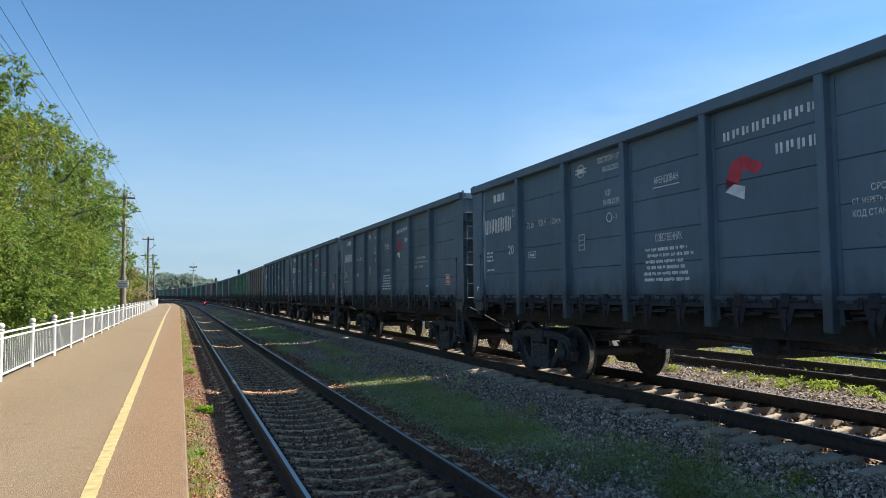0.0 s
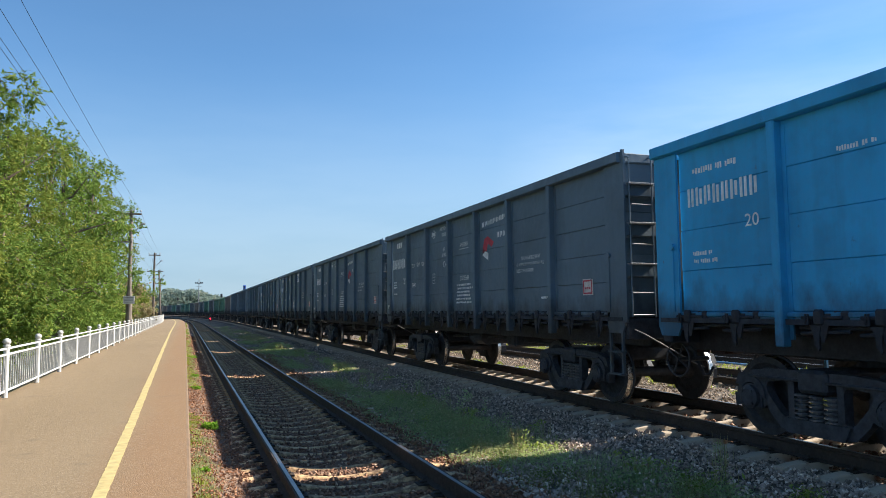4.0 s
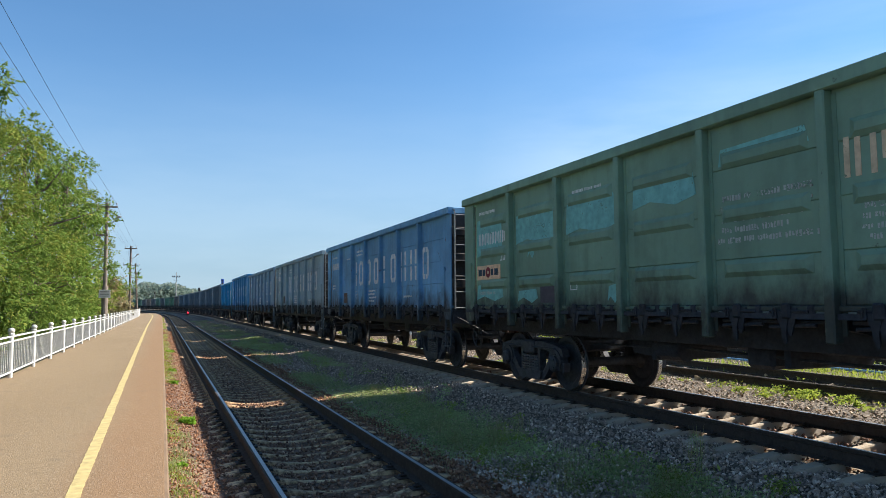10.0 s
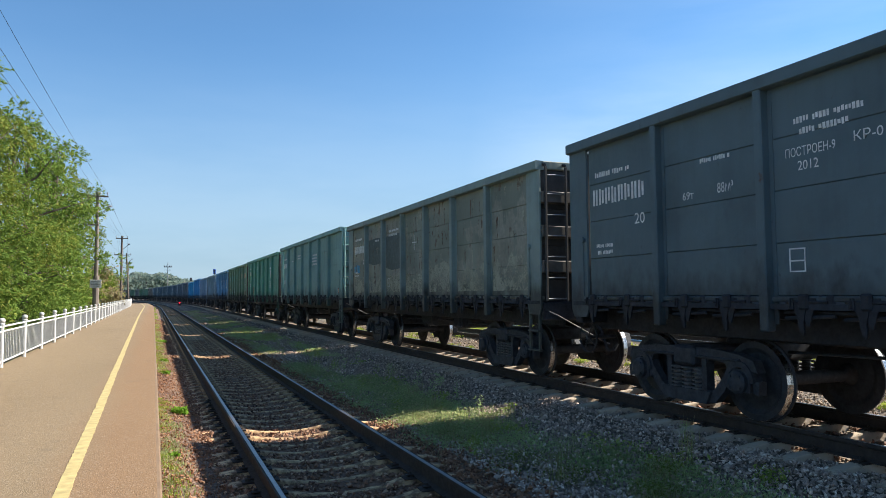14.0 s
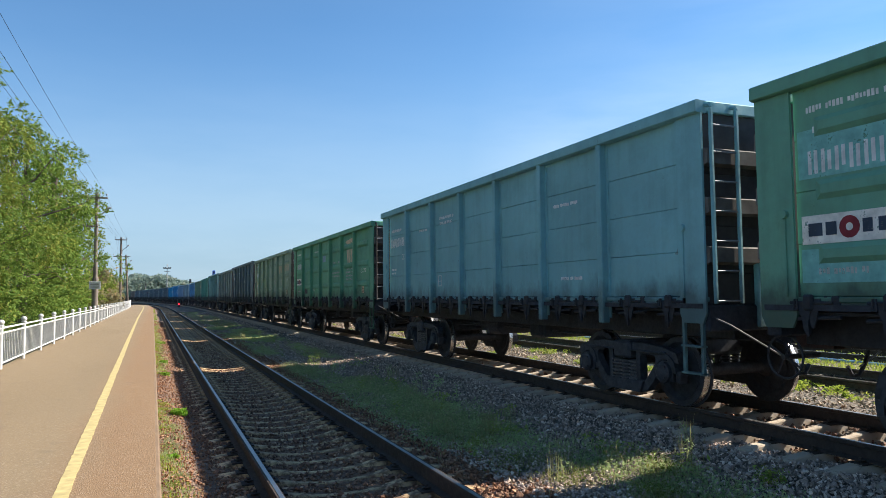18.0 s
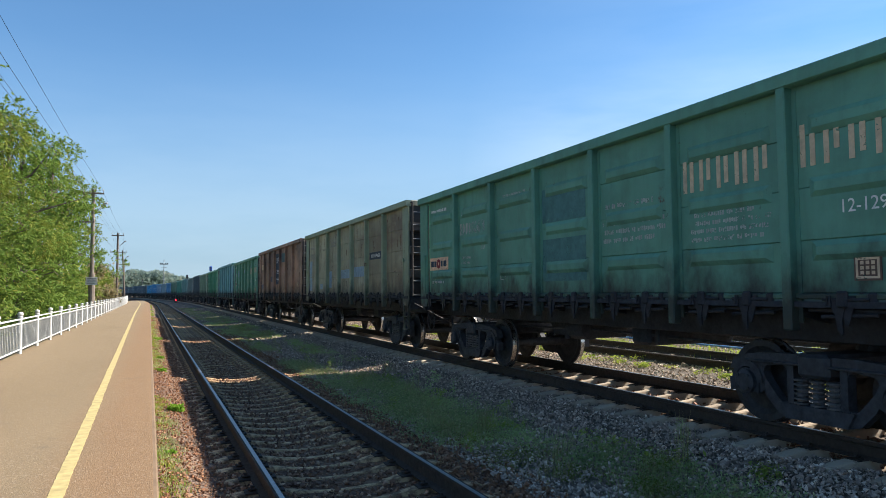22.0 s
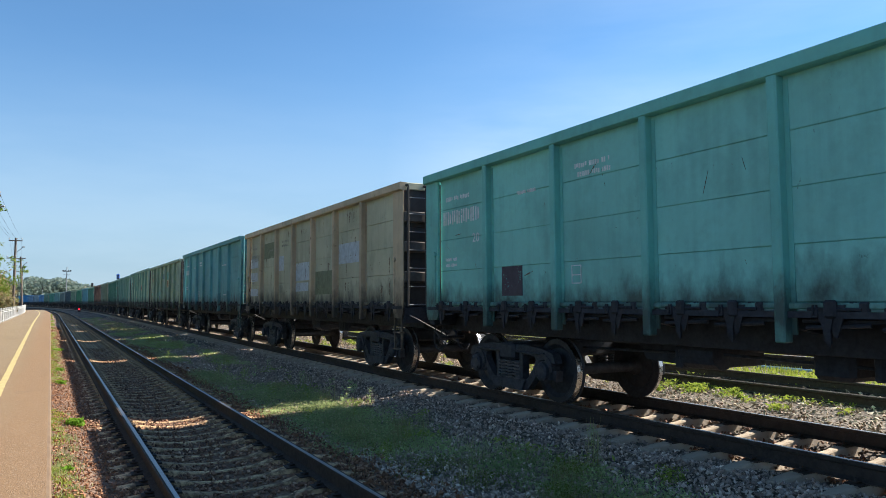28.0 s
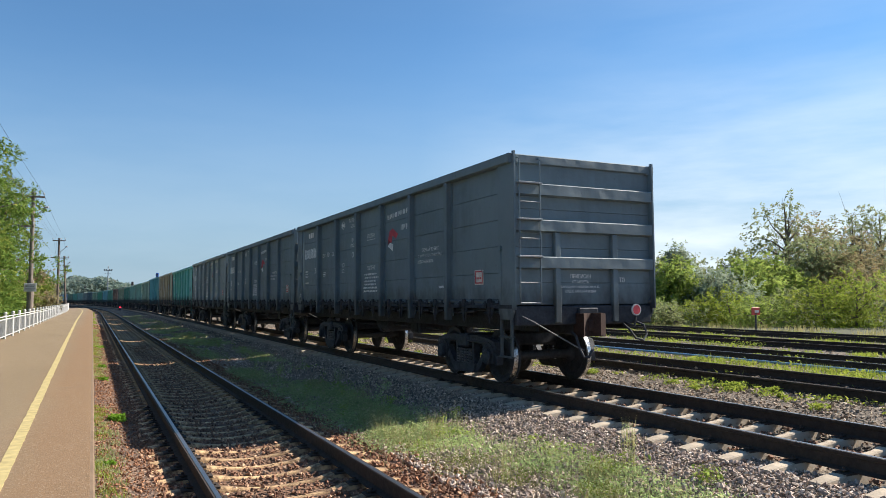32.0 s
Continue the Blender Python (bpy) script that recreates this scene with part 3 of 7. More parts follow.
def wagon_proto(kind):
    """An open-top gondola wagon, front towards +y, rails at z = 0."""
    hl, hw, top = wagon_dims(kind)
    kind = "new" if kind == "tail" else kind
    root = new("gondola_wagon")
    base = 1.5
    edges = [-hl + 0.46] + BAYS + [hl - 0.46]
    ends = [-hl] + BAYS + [hl]
    part("floor", Shape().box(-hw + 0.06, hw - 0.06, -hl + 0.05, hl - 0.05, 1.36, 1.42), FRAME_DARK, root)
    part("centre_sill", Shape().box(-0.2, 0.2, -hl - 0.05, hl + 0.05, 0.9, 1.36, 0.02), FRAME_DARK, root)
    for y in BAYS:
        part("cross_beam", Shape().prism([(-hw + 0.1, 1.36), (hw - 0.1, 1.36), (hw - 0.1, 1.28), (0.2, 1.05), (-0.2, 1.05), (-hw + 0.1, 1.28)], y - 0.05, y + 0.05), FRAME_DARK, root)
    for y in (-hl + 0.1, hl - 0.1):
        part("end_beam", Shape().box(-hw + 0.12, hw - 0.12, y - 0.09, y + 0.09, 1.08, 1.4, 0.02), FRAME_DARK, root)
    for side in (-1, 1):
        s = side
        x_in, x_out = s * (hw - 0.115), s * (hw - 0.085)
        # lower chord and top rail
        part("side_sill", Shape().box(min(s * (hw - 0.16), s * (hw - 0.085)), max(s * (hw - 0.16), s * (hw - 0.085)), -hl + 0.02, hl - 0.02, base - 0.06, base, 0.012), PAINT, root)
        # added black sheet that paints the deep shade below the sill, no wagon part
        part("hatch_backing", Shape().box(*sorted((s * (hw - 0.62), s * (hw - 0.59))), -hl + 0.1, hl - 0.1, 0.98, 1.36, 0.01), GRIME_SHADE, root)
        tr = Shape().prism([(s * (hw - 0.17), top - 0.01), (s * (hw - 0.02), top), (s * hw, top - 0.015), (s * hw, top - 0.145), (s * (hw - 0.03), top - 0.16), (s * (hw - 0.17), top - 0.16)], -hl, hl)
        part("top_rail", tr, PAINT, root)
        # wall panels, bay by bay, each of overlapping plates
        rows = 5 if kind == "new" else 4
        for y0, y1 in zip(edges, edges[1:]):
            h = (top - 0.155 - base) / rows
            line = []
            for r in range(rows):
                z0, d = base + r * h, hw - 0.13 + 0.003 * (r % 2)
                line += [(s * (hw - 0.144), z0), (s * d, z0 + 0.012), (s * d, z0 + h - 0.004), (s * (hw - 0.144), z0 + h)]
            line += [(s * (hw - 0.165), top - 0.155), (s * (hw - 0.165), base)]
            panel = part("wall_panel", Shape().prism(line, y0 + 0.002, y1 - 0.002), PAINT, root)
            if kind == "pressed":
                xb = s * (hw - 0.128)
                for q in (0.2, 0.5, 0.8):
                    zb, m0, m1 = base + (top - 0.155 - base) * q, y0 + 0.24, y1 - 0.24
                    rib = Shape().add([(xb, m0, zb - 0.1), (xb, m0, zb + 0.1), (xb + s * 0.04, m0 + 0.08, zb - 0.045), (xb + s * 0.04, m0 + 0.08, zb + 0.045),
                                       (xb, m1, zb - 0.1), (xb, m1, zb + 0.1), (xb + s * 0.04, m1 - 0.08, zb - 0.045), (xb + s * 0.04, m1 - 0.08, zb + 0.045)],
                                      [(0, 1, 3, 2), (4, 6, 7, 5), (0, 2, 6, 4), (1, 5, 7, 3), (2, 3, 7, 6), (0, 4, 5, 1)])
                    part("pressed_rib", rib, PAINT, panel)
        # uprights
        for y in BAYS:
            sh = Shape().box(min(s * (hw - 0.14), s * (hw - 0.012)), max(s * (hw - 0.14), s * (hw - 0.012)), y - 0.058, y + 0.058, 1.12, top - 0.14, 0.014)
            sh.box(min(s * (hw - 0.14), s * (hw - 0.118)), max(s * (hw - 0.14), s * (hw - 0.118)), y - 0.11, y + 0.11, 1.2, top - 0.2)
            part("upright", sh, PAINT, root)
        # corner sheets
        for e in (-1, 1):
            y0, y1 = sorted((e * (hl - 0.46), e * hl))
            x0, x1 = sorted((s * (hw - 0.1), s * (hw - 0.07)))
            sh = Shape().prism([(y0, 1.3), (y0 + 0.06, 1.18), (y1 - 0.06, 1.18), (y1, 1.3), (y1, top - 0.15), (y0, top - 0.15)], x0, x1, "x")
            sh.rod((s * (hw - 0.06), e * (hl - 0.36), 2.35), (s * (hw - 0.06), e * (hl - 0.36), 1.5), 0.009, 5)
            sh.rod((s * (hw - 0.1), e * (hl - 0.36), 2.36), (s * (hw - 0.03), e * (hl - 0.36), 2.36), 0.045, 8)
            if kind == "new":
                sh.prism([(e * hl, 1.34), (e * (hl + 0.066), 1.34), (e * (hl + 0.066), top + 0.03), (e * hl, top + 0.035)], x0, x1, "x")
            part("corner_sheet", sh, PAINT, root)
        # hatch latches under each bay
        row = Shape()
        for y0, y1 in zip(ends, ends[1:]):
            w = y1 - y0
            for q in (0.3, 0.7):
                y = y0 + w * q
                xa, xb = s * (hw - 0.09), s * (hw - 0.16)
                sh = Shape()
                sh.prism([(y - 0.09, base - 0.02), (y + 0.09, base - 0.02), (y + 0.06, base - 0.16), (y + 0.02, base - 0.31), (y - 0.01, base - 0.31), (y - 0.06, base - 0.16)], *sorted((xa, xa + s * 0.02)), "x")
                sh.box(min(xb, xa), max(xb, xa), y - 0.16, y - 0.11, base - 0.14, base + 0.01, 0.01)
                sh.pipe([(s * (hw - 0.055), y + 0.17, base - 0.02), (s * (hw - 0.05), y + 0.16, base - 0.13), (s * (hw - 0.05), y + 0.21, base - 0.13), (s * (hw - 0.055), y + 0.2, base - 0.02)], 0.011, 5)
                if s < 0:
                    hook = Shape().prism([(y + 0.0, base - 0.06), (y + 0.2, base - 0.06), (y + 0.12, base - 0.22), (y + 0.11, base - 0.32), (y + 0.06, base - 0.4), (y + 0.045, base - 0.38), (y + 0.05, base - 0.26)], xa - 0.03, xa - 0.006, "x")
                    hook.add(sh.v, sh.f)
                    hook.box(xa - 0.055, xa, y - 0.02, y + 0.1, base - 0.14, base + 0.025, 0.02)
                    hook.box(xa - 0.02, xa + 0.03, y - 0.3, y - 0.2, base - 0.12, base + 0.01, 0.02)
                    hook.rod((xa + 0.01, y - 0.3, base - 0.2), (xa + 0.01, y + 0.3, base - 0.23), 0.02, 6)
                    hook.rod((xa - 0.02, y - 0.24, base - 0.06), (xa - 0.02, y + 0.26, base - 0.06), 0.018, 6)
                    part("hatch_latch", hook, GRIME_SHADE, root)
                else:
                    row.add(sh.v, sh.f)
            sh = Shape().box(*sorted((s * 0.22, s * (hw - 0.17))), y0 + 0.12, y1 - 0.12, 1.31, 1.352, 0.01)
            part("floor_hatch", sh, FRAME_DARK, root)
        if row.v:
            tagged(part("latch_row", row, FRAME_DARK, root), "hatch latches along the far side", "", "", "stuff")
    for e in (-1, 1):
        y_in, y_out = e * (hl - 0.09), e * (hl - 0.05)
        line = [(y_in, 1.3)]
        zs = (1.3, 1.78, 2.36, 3.0, top - 0.1)
        for z0, z1 in zip(zs, zs[1:]):
            line += [(y_out - e * 0.012, z0), (y_out, z0 + 0.012), (y_out, z1 - 0.004), (y_out - e * 0.012, z1)]
        line += [(y_in, top - 0.1)]
        sh = Shape().prism(line, -hw + 0.1, hw - 0.1, "x")
        part("end_wall", sh, PAINT if kind in ("new", "high") else SOOTY, root)
        part("end_rail", Shape().box(-hw + 0.135, hw - 0.135, *sorted((e * (hl - 0.12), e * (hl + 0.002))), top - 0.15, top - 0.005, 0.014), PAINT, root)
        for z in ((3.32, 2.72, 2.11) if kind == "new" else (3.2, 2.6, 2.0)):
            ya, yb = y_out, e * (hl + 0.055)
            sh = Shape().prism([(ya, z - 0.11), (yb, z - 0.085), (yb, z + 0.085), (yb - e * 0.012, z + 0.1), (ya, z + 0.115)], -hw + 0.105, hw - 0.105, "x")
            part("end_rib", sh, DUSTY if kind in ("pressed", "plate", "tall") else SOOTY if kind == "low" else PAINT, root)
        for x in (-0.6, 0.6):
            part("end_stanchion", Shape().box(x - 0.055, x + 0.055, *sorted((y_out, e * (hl + 0.035))), 1.12, 2.62 if kind == "new" else 2.0, 0.01), PAINT, root)
        # end ladder and its rungs, on the left at the rear and on the right at the front
        lx = e * 1.18
        y = e * (hl + 0.085)
        lad = Shape()
        for dx in (-0.2, 0.2):
            lad.tube([(lx + dx, e * (hl - 0.02), top - 0.06), (lx + dx, y - e * 0.02, top - 0.08), (lx + dx, y, top - 0.12), (lx + dx, y, 1.42)], 0.014 if kind == "new" else 0.02 if kind == "low" else 0.028, 6)
        ladder = part("ladder", lad, SOOTY if kind in ("pressed", "plate", "tall") else GALV if kind == "low" else PAINT, root)
        for z in ((1.45, 1.78, 2.5, 3.1) if kind == "new" else (1.45, 1.81, 2.17, 2.53, 2.89, 3.25, 3.58)):
            part("rung", Shape().rod((lx - 0.2, y, z), (lx + 0.2, y, z), 0.011, 6), GALV, ladder)
        for z in ((2.22, 2.83, 3.43) if kind == "new" else ()):
            tread = Shape().box(lx - 0.23, lx + 0.23, *sorted((e * (hl + 0.03), y + e * 0.04)), z - 0.03, z, 0.006)
            for q in range(8):
                tread.rod((lx - 0.22 + 0.055 * q, y + e * 0.043, z - 0.03), (lx - 0.18 + 0.055 * q, y + e * 0.043, z), 0.006, 4)
            part("tread", tread, GALV, ladder)
        # corner step
        st = Shape()
        sx, sy = e * (hw - 0.1), e * (hl - 0.42)
        for dy in (0, 0.32):
            st.box(sx - 0.02, sx + 0.02, sy + e * dy - 0.02, sy + e * dy + 0.02, 0.55, 1.3)
        for z in (0.57, 0.9):
            st.box(sx - 0.05, sx + 0.05, *sorted((sy - e * 0.02, sy + e * 0.34)), z - 0.012, z + 0.012)
        part("corner_step", st, PAINT, root)
        # automatic coupler with its head and release rod
        cp = Shape().box(-0.09, 0.09, *sorted((e * (hl - 0.3), e * (PITCH / 2 - 0.12))), 0.95, 1.17, 0.03)
        cp.prism([(-0.24, e * (PITCH / 2 - 0.3)), (0.22, e * (PITCH / 2 - 0.3)), (0.25, e * (PITCH / 2 - 0.06)), (0.12, e * (PITCH / 2 - 0.02)), (0.02, e * (PITCH / 2 - 0.16)), (-0.1, e * (PITCH / 2 - 0.12)), (-0.23, e * (PITCH / 2 - 0.02))], 0.88, 1.27, "z")
        part("coupler", cp, COUPLER, root)
        part("release_rod", Shape().tube([(e * 1.3, e * (hl - 0.02), 1.24), (e * 1.17, e * (hl + 0.08), 1.16), (e * 0.35, e * (hl + 0.16), 0.72), (e * 0.2, e * (hl + 0.16), 0.66)], 0.011, 6), DULL_ROD, root)
        part("brake_hose", Shape().tube([(e * 0.3, e * (hl - 0.05), 0.95), (e * 0.32, e * (hl + 0.1), 0.9), (e * 0.3, e * (hl + 0.16), 0.7), (e * 0.24, e * (hl + 0.2), 0.55), (e * 0.15, e * (hl + 0.22), 0.55), (e * 0.08, e * (hl + 0.22), 0.66)], 0.025, 7), FRAME_DARK, root)
    # brake gear
    part("brake_cylinder", Shape().turned([(0.05, -0.32), (0.19, -0.3), (0.2, 0.2), (0.12, 0.3), (0.05, 0.32)], (-0.55, 0.9, 0.88), "y", 14).box(-0.72, 0.3, 1.08, 1.2, 0.68, 1.1, 0.02).box(-0.65, 0.2, 0.6, 0.7, 0.72, 1.1, 0.02).prism([(1.1, 1.05), (2.1, 1.05), (1.9, 0.74), (1.1, 0.7)], -0.5, -0.36, "x"), FRAME_DARK, root)
    part("air_tank", Shape().turned([(0.06, -0.5), (0.16, -0.45), (0.17, 0.45), (0.06, 0.5)], (0.55, -0.9, 0.86), "y", 14).box(-0.6, 0.5, -1.0, -0.55, 0.7, 1.05, 0.05).box(-0.7, 0.6, -1.35, -1.25, 0.74, 1.1, 0.02), FRAME_DARK, root)
    part("brake_pipe", Shape().tube([(0.45, -hl + 0.1, 1.0), (0.5, -3.3, 0.98), (0.5, 3.3, 0.98), (0.45, hl - 0.1, 1.0)], 0.022, 6), FRAME_DARK, root)
    part("brake_rod", Shape().tube([(-0.5, -3.2, 0.82), (-0.55, 0.5, 0.88), (-0.5, 3.2, 0.82)], 0.02, 6), FRAME_DARK, root)
    if kind != "new":
        c = (-hw + 0.32, hl - 0.06, 0.85)
        hb = Shape().tube([(c[0], c[1] + 0.235 * math.cos(math.pi * k / 9), c[2] + 0.235 * math.sin(math.pi * k / 9)) for k in range(19)], 0.014, 6)
        for k in range(4):
            hb.rod(c, (c[0], c[1] + 0.235 * math.cos(0.5 + math.pi * k / 2), c[2] + 0.235 * math.sin(0.5 + math.pi * k / 2)), 0.011, 5)
        hb.rod((c[0] - 0.03, c[1], c[2]), (c[0] + 0.5, c[1], c[2]), 0.03, 8)
        part("handbrake_wheel", hb, WHEEL, root)
    for e in (-1, 1):
        bolster = Shape().box(-1.15, 1.15, -0.2, 0.2, 0.6, 0.86, 0.04)
        bolster.turned([(0.3, 0.86), (0.26, 0.98)], (0, 0, 0), "z", 14)
        bogie = part("bogie", bolster, BOGIE, root, "cast-steel two-axle bogie")
        bogie.matrix_basis = pose(0, e * 4.325, 0)
        for s in (-1, 1):
            part("side_frame", SIDE_FRAME[s], None, bogie)
            part("spring_set", SPRINGS[s], None, bogie)
            for w in (-1, 1):
                part("axle_box", AXLE_BOX[s, w], None, bogie)
        for w in (-1, 1):
            ws = part("wheelset", WHEELSET, None, bogie)
            ws.matrix_basis = pose(0, w * 0.925, 0.475)
            ws["place"] = w
    return root


def bogie_meshes():
    frames, springs, boxes = {}, {}, {}
    for s in (-1, 1):
        x0, x1 = sorted((s * 0.955, s * 1.09))
        sh = Shape()
        sh.prism([(-1.2, 0.6), (-1.14, 0.74), (-0.9, 0.8), (-0.5, 0.835), (0.5, 0.835), (0.9, 0.8), (1.14, 0.74), (1.2, 0.6), (1.1, 0.62), (0.7, 0.68), (0.4, 0.71), (-0.4, 0.71), (-0.7, 0.68), (-1.1, 0.62)], x0, x1, "x")
        sh.box(*sorted((s * 1.07, s * 1.13)), -0.95, 0.95, 0.715, 0.745, 0.01)
        for w in (-1, 1):
            arch = [(w * 0.925 + 0.225 * math.cos(math.pi * k / 10), 0.475 + 0.25 * math.sin(math.pi * k / 10)) for k in range(11)]
            hole = [(w * 0.925 + 0.172 * math.cos(math.pi * k / 10), 0.475 + 0.175 * math.sin(math.pi * k / 10)) for k in range(10, -1, -1)]
            for k in range(10):
                sh.prism([arch[k], arch[k + 1], hole[9 - k], hole[10 - k]], x0 - 0.02 * (s < 0), x1 + 0.02 * (s > 0), "x")
            sh.prism([(w * 1.215, 0.5), (w * 1.125, 0.5), (w * 1.125, 0.36), (w * 1.2, 0.34)], x0 + 0.006, x1 - 0.006, "x")
            sh.prism([(w * 0.75, 0.5), (w * 0.69, 0.52), (w * 0.685, 0.4), (w * 0.75, 0.36)], x0 + 0.006, x1 - 0.006, "x")
            sh.prism([(w * 0.84, 0.71), (w * 0.72, 0.73), (w * 0.71, 0.62), (w * 0.66, 0.52), (w * 0.5, 0.34), (w * 0.4, 0.27), (w * 0.34, 0.14), (w * 0.5, 0.17), (w * 0.66, 0.33), (w * 0.76, 0.5)], x0 + 0.01, x1 - 0.01, "x")
            # rounded corners of the openings beside the springs
            sh.prism([(w * 0.35, 0.72), (w * 0.46, 0.72), (w * 0.385, 0.68), (w * 0.35, 0.6)], x0 + 0.012, x1 - 0.012, "x")
            sh.prism([(w * 0.74, 0.7), (w * 0.6, 0.715), (w * 0.685, 0.665), (w * 0.72, 0.58)], x0 + 0.014, x1 - 0.014, "x")
            sh.prism([(w * 0.35, 0.4), (w * 0.38, 0.31), (w * 0.46, 0.3), (w * 0.36, 0.24)], x0 + 0.016, x1 - 0.016, "x")
            sh.prism([(w * 0.37, 0.74), (w * 0.285, 0.74), (w * 0.285, 0.26), (w * 0.37, 0.26)], x0 + 0.004, x1 - 0.004, "x")
        sh.prism([(-0.46, 0.3), (0.46, 0.3), (0.38, 0.14), (-0.38, 0.14)], x0 - 0.03, x1 + 0.03, "x")
        frames[s] = sh.mesh("side_frame", BOGIE)
        sp = Shape()
        for y in (-0.2, 0.0, 0.2):
            coil = []
            for k in range(6):
                coil += [(0.058, 0.3 + k * 0.05), (0.09, 0.308 + k * 0.05), (0.09, 0.326 + k * 0.05), (0.058, 0.334 + k * 0.05)]
            sp.turned(coil, (s * 1.05, y, 0), "z", 10)
        springs[s] = sp.mesh("spring_set", SPRING)
        for w in (-1, 1):
            bx = Shape().prism([(w * 0.925 - 0.16, 0.36), (w * 0.925 + 0.16, 0.36), (w * 0.925 + 0.17, 0.5), (w * 0.925 + 0.1, 0.63), (w * 0.925 - 0.1, 0.63), (w * 0.925 - 0.17, 0.5)], *sorted((s * 0.93, s * 1.1)), "x")
            bx.turned([(0.14, 0), (0.14, s * 0.05), (0.1, s * 0.07)], (s * 1.1, w * 0.925, 0.475), "x", 14)
            for k in range(4):
                a = math.pi / 4 + k * math.pi / 2
                bx.rod((s * 1.15, w * 0.925 + 0.1 * math.cos(a), 0.475 + 0.1 * math.sin(a)), (s * 1.18, w * 0.925 + 0.1 * math.cos(a), 0.475 + 0.1 * math.sin(a)), 0.018, 6)
            boxes[s, w] = bx.mesh("axle_box", BOGIE)
    return frames, springs, boxes


def wheelset_mesh():
    half = [(0.085, 0.6), (0.13, 0.66), (0.15, 0.71), (0.34, 0.75), (0.40, 0.725), (0.505, 0.722), (0.505, 0.745), (0.482, 0.757), (0.476, 0.79), (0.474, 0.845), (0.40, 0.85), (0.34, 0.8), (0.16, 0.83), (0.13, 0.87), (0.08, 0.88), (0.08, 1.1)]
    profile = [(r, -h) for r, h in reversed(half)] + half
    me = Shape().turned(profile, (0, 0, 0), "x", 28).mesh("wheelset", WHEEL)
    me.materials.append(TREAD)
    for p in me.polygons:
        c = p.center
        if 0.468 < math.hypot(c.y, c.z) < 0.482 and abs(c.x) > 0.757:
            p.material_index = 1
    return me


SIDE_FRAME, SPRINGS, AXLE_BOX = bogie_meshes()
WHEELSET = wheelset_mesh()
PROTO = {k: wagon_proto(k) for k in ("new", "plate", "tall", "high", "low", "pressed", "tail")}


def far_wagon_proto(kind="plate"):
    """The same wagon with its bays joined, for the part of the train that stays far ahead."""
    hl, hw, top = wagon_dims(kind)
    root = new("gondola_wagon")
    part("floor", Shape().box(-hw + 0.06, hw - 0.06, -hl + 0.05, hl - 0.05, 1.3, 1.42), FRAME_DARK, root)
    part("centre_sill", Shape().box(-0.2, 0.2, -PITCH / 2 + 0.05, PITCH / 2 - 0.05, 0.95, 1.3, 0.02), FRAME_DARK, root)
    for s in (-1, 1):
        part("side_wall", Shape().box(*sorted((s * (hw - 0.155), s * (hw - 0.125))), -hl + 0.02, hl - 0.02, 1.34, top - 0.1, 0.006), PAINT, root)
        part("top_rail", Shape().box(*sorted((s * (hw - 0.135), s * hw)), -hl, hl, top - 0.15, top, 0.015), PAINT, root)
        for y in BAYS:
            part("upright", Shape().box(*sorted((s * (hw - 0.14), s * (hw - 0.012))), y - 0.06, y + 0.06, 1.12, top - 0.14, 0.014), PAINT, root)
    for e in (-1, 1):
        part("end_wall", Shape().box(-hw + 0.12, hw - 0.12, *sorted((e * (hl - 0.09), e * (hl - 0.03))), 1.3, top - 0.01, 0.01), PAINT, root)
        bogie = part("bogie", Shape().box(-1.09, 1.09, -1.1, 1.1, 0.62, 0.82, 0.05), BOGIE, root)
        bogie.matrix_basis = pose(0, e * 4.325, 0)
        for w in (-1, 1):
            ws = part("wheelset", WHEELSET, None, bogie)
            ws.matrix_basis = pose(0, w * 0.925, 0.475)
            ws["place"] = w
    return root


PROTO["far"] = far_wagon_proto()
USED = set()


def wagon(kind, material, label, posts=None):
    root = PROTO[kind] if kind not in USED else copy_thing(PROTO[kind], Matrix.Identity(4))
    USED.add(kind)
    for o in root.children_recursive:
        slot = o.material_slots[0]
        if o.data.materials[0] is PAINT:
            slot.link = "OBJECT"
            slot.material = posts if posts and o.name.split(".")[0] in ("upright", "corner_sheet", "top_rail", "corner_step") else material
    return tagged(root, label, "freight wagon", "wagons of the freight train")


DARK = [paint("charcoal_wagon_paint", (0.06, 0.092, 0.118), 1, 0.12, 0.0, 0.3), paint("dark_slate_wagon_paint", (0.062, 0.092, 0.116), 2.4, 0.13, 0.0, 0.35)]
SLATE = [paint("slate_blue_grey_wagon_paint", (0.1, 0.128, 0.15), 3.1, 0.1, 0.0, 0.2), paint("slate_grey_wagon_paint", (0.156, 0.176, 0.176), 4.4, 0.12, 0.0, 0.25)]
TAIL_DARK = [paint("blue_black_charcoal_wagon_paint", (0.086, 0.112, 0.126), 5.2, 0.12, 0.0, 0.3), paint("dark_charcoal_wagon_paint", (0.084, 0.11, 0.122), 6.1, 0.12, 0.0, 0.35)]
# colour key: body, wear; one entry for each wagon from the one at the camera's right at the start to the last
CARS = []


def car(i, kind, material, label, posts=None):
    root = wagon(kind, material, label, posts)
    CARS.append((i, root, kind))
    return root


# ---- writing, marks and repaired patches on the wagon sides ----
MARKS = {}


def mark_paint(name, rgb):
    if name not in MARKS:
        MARKS[name] = stencil(name, rgb, 0.62)
    return MARKS[name]


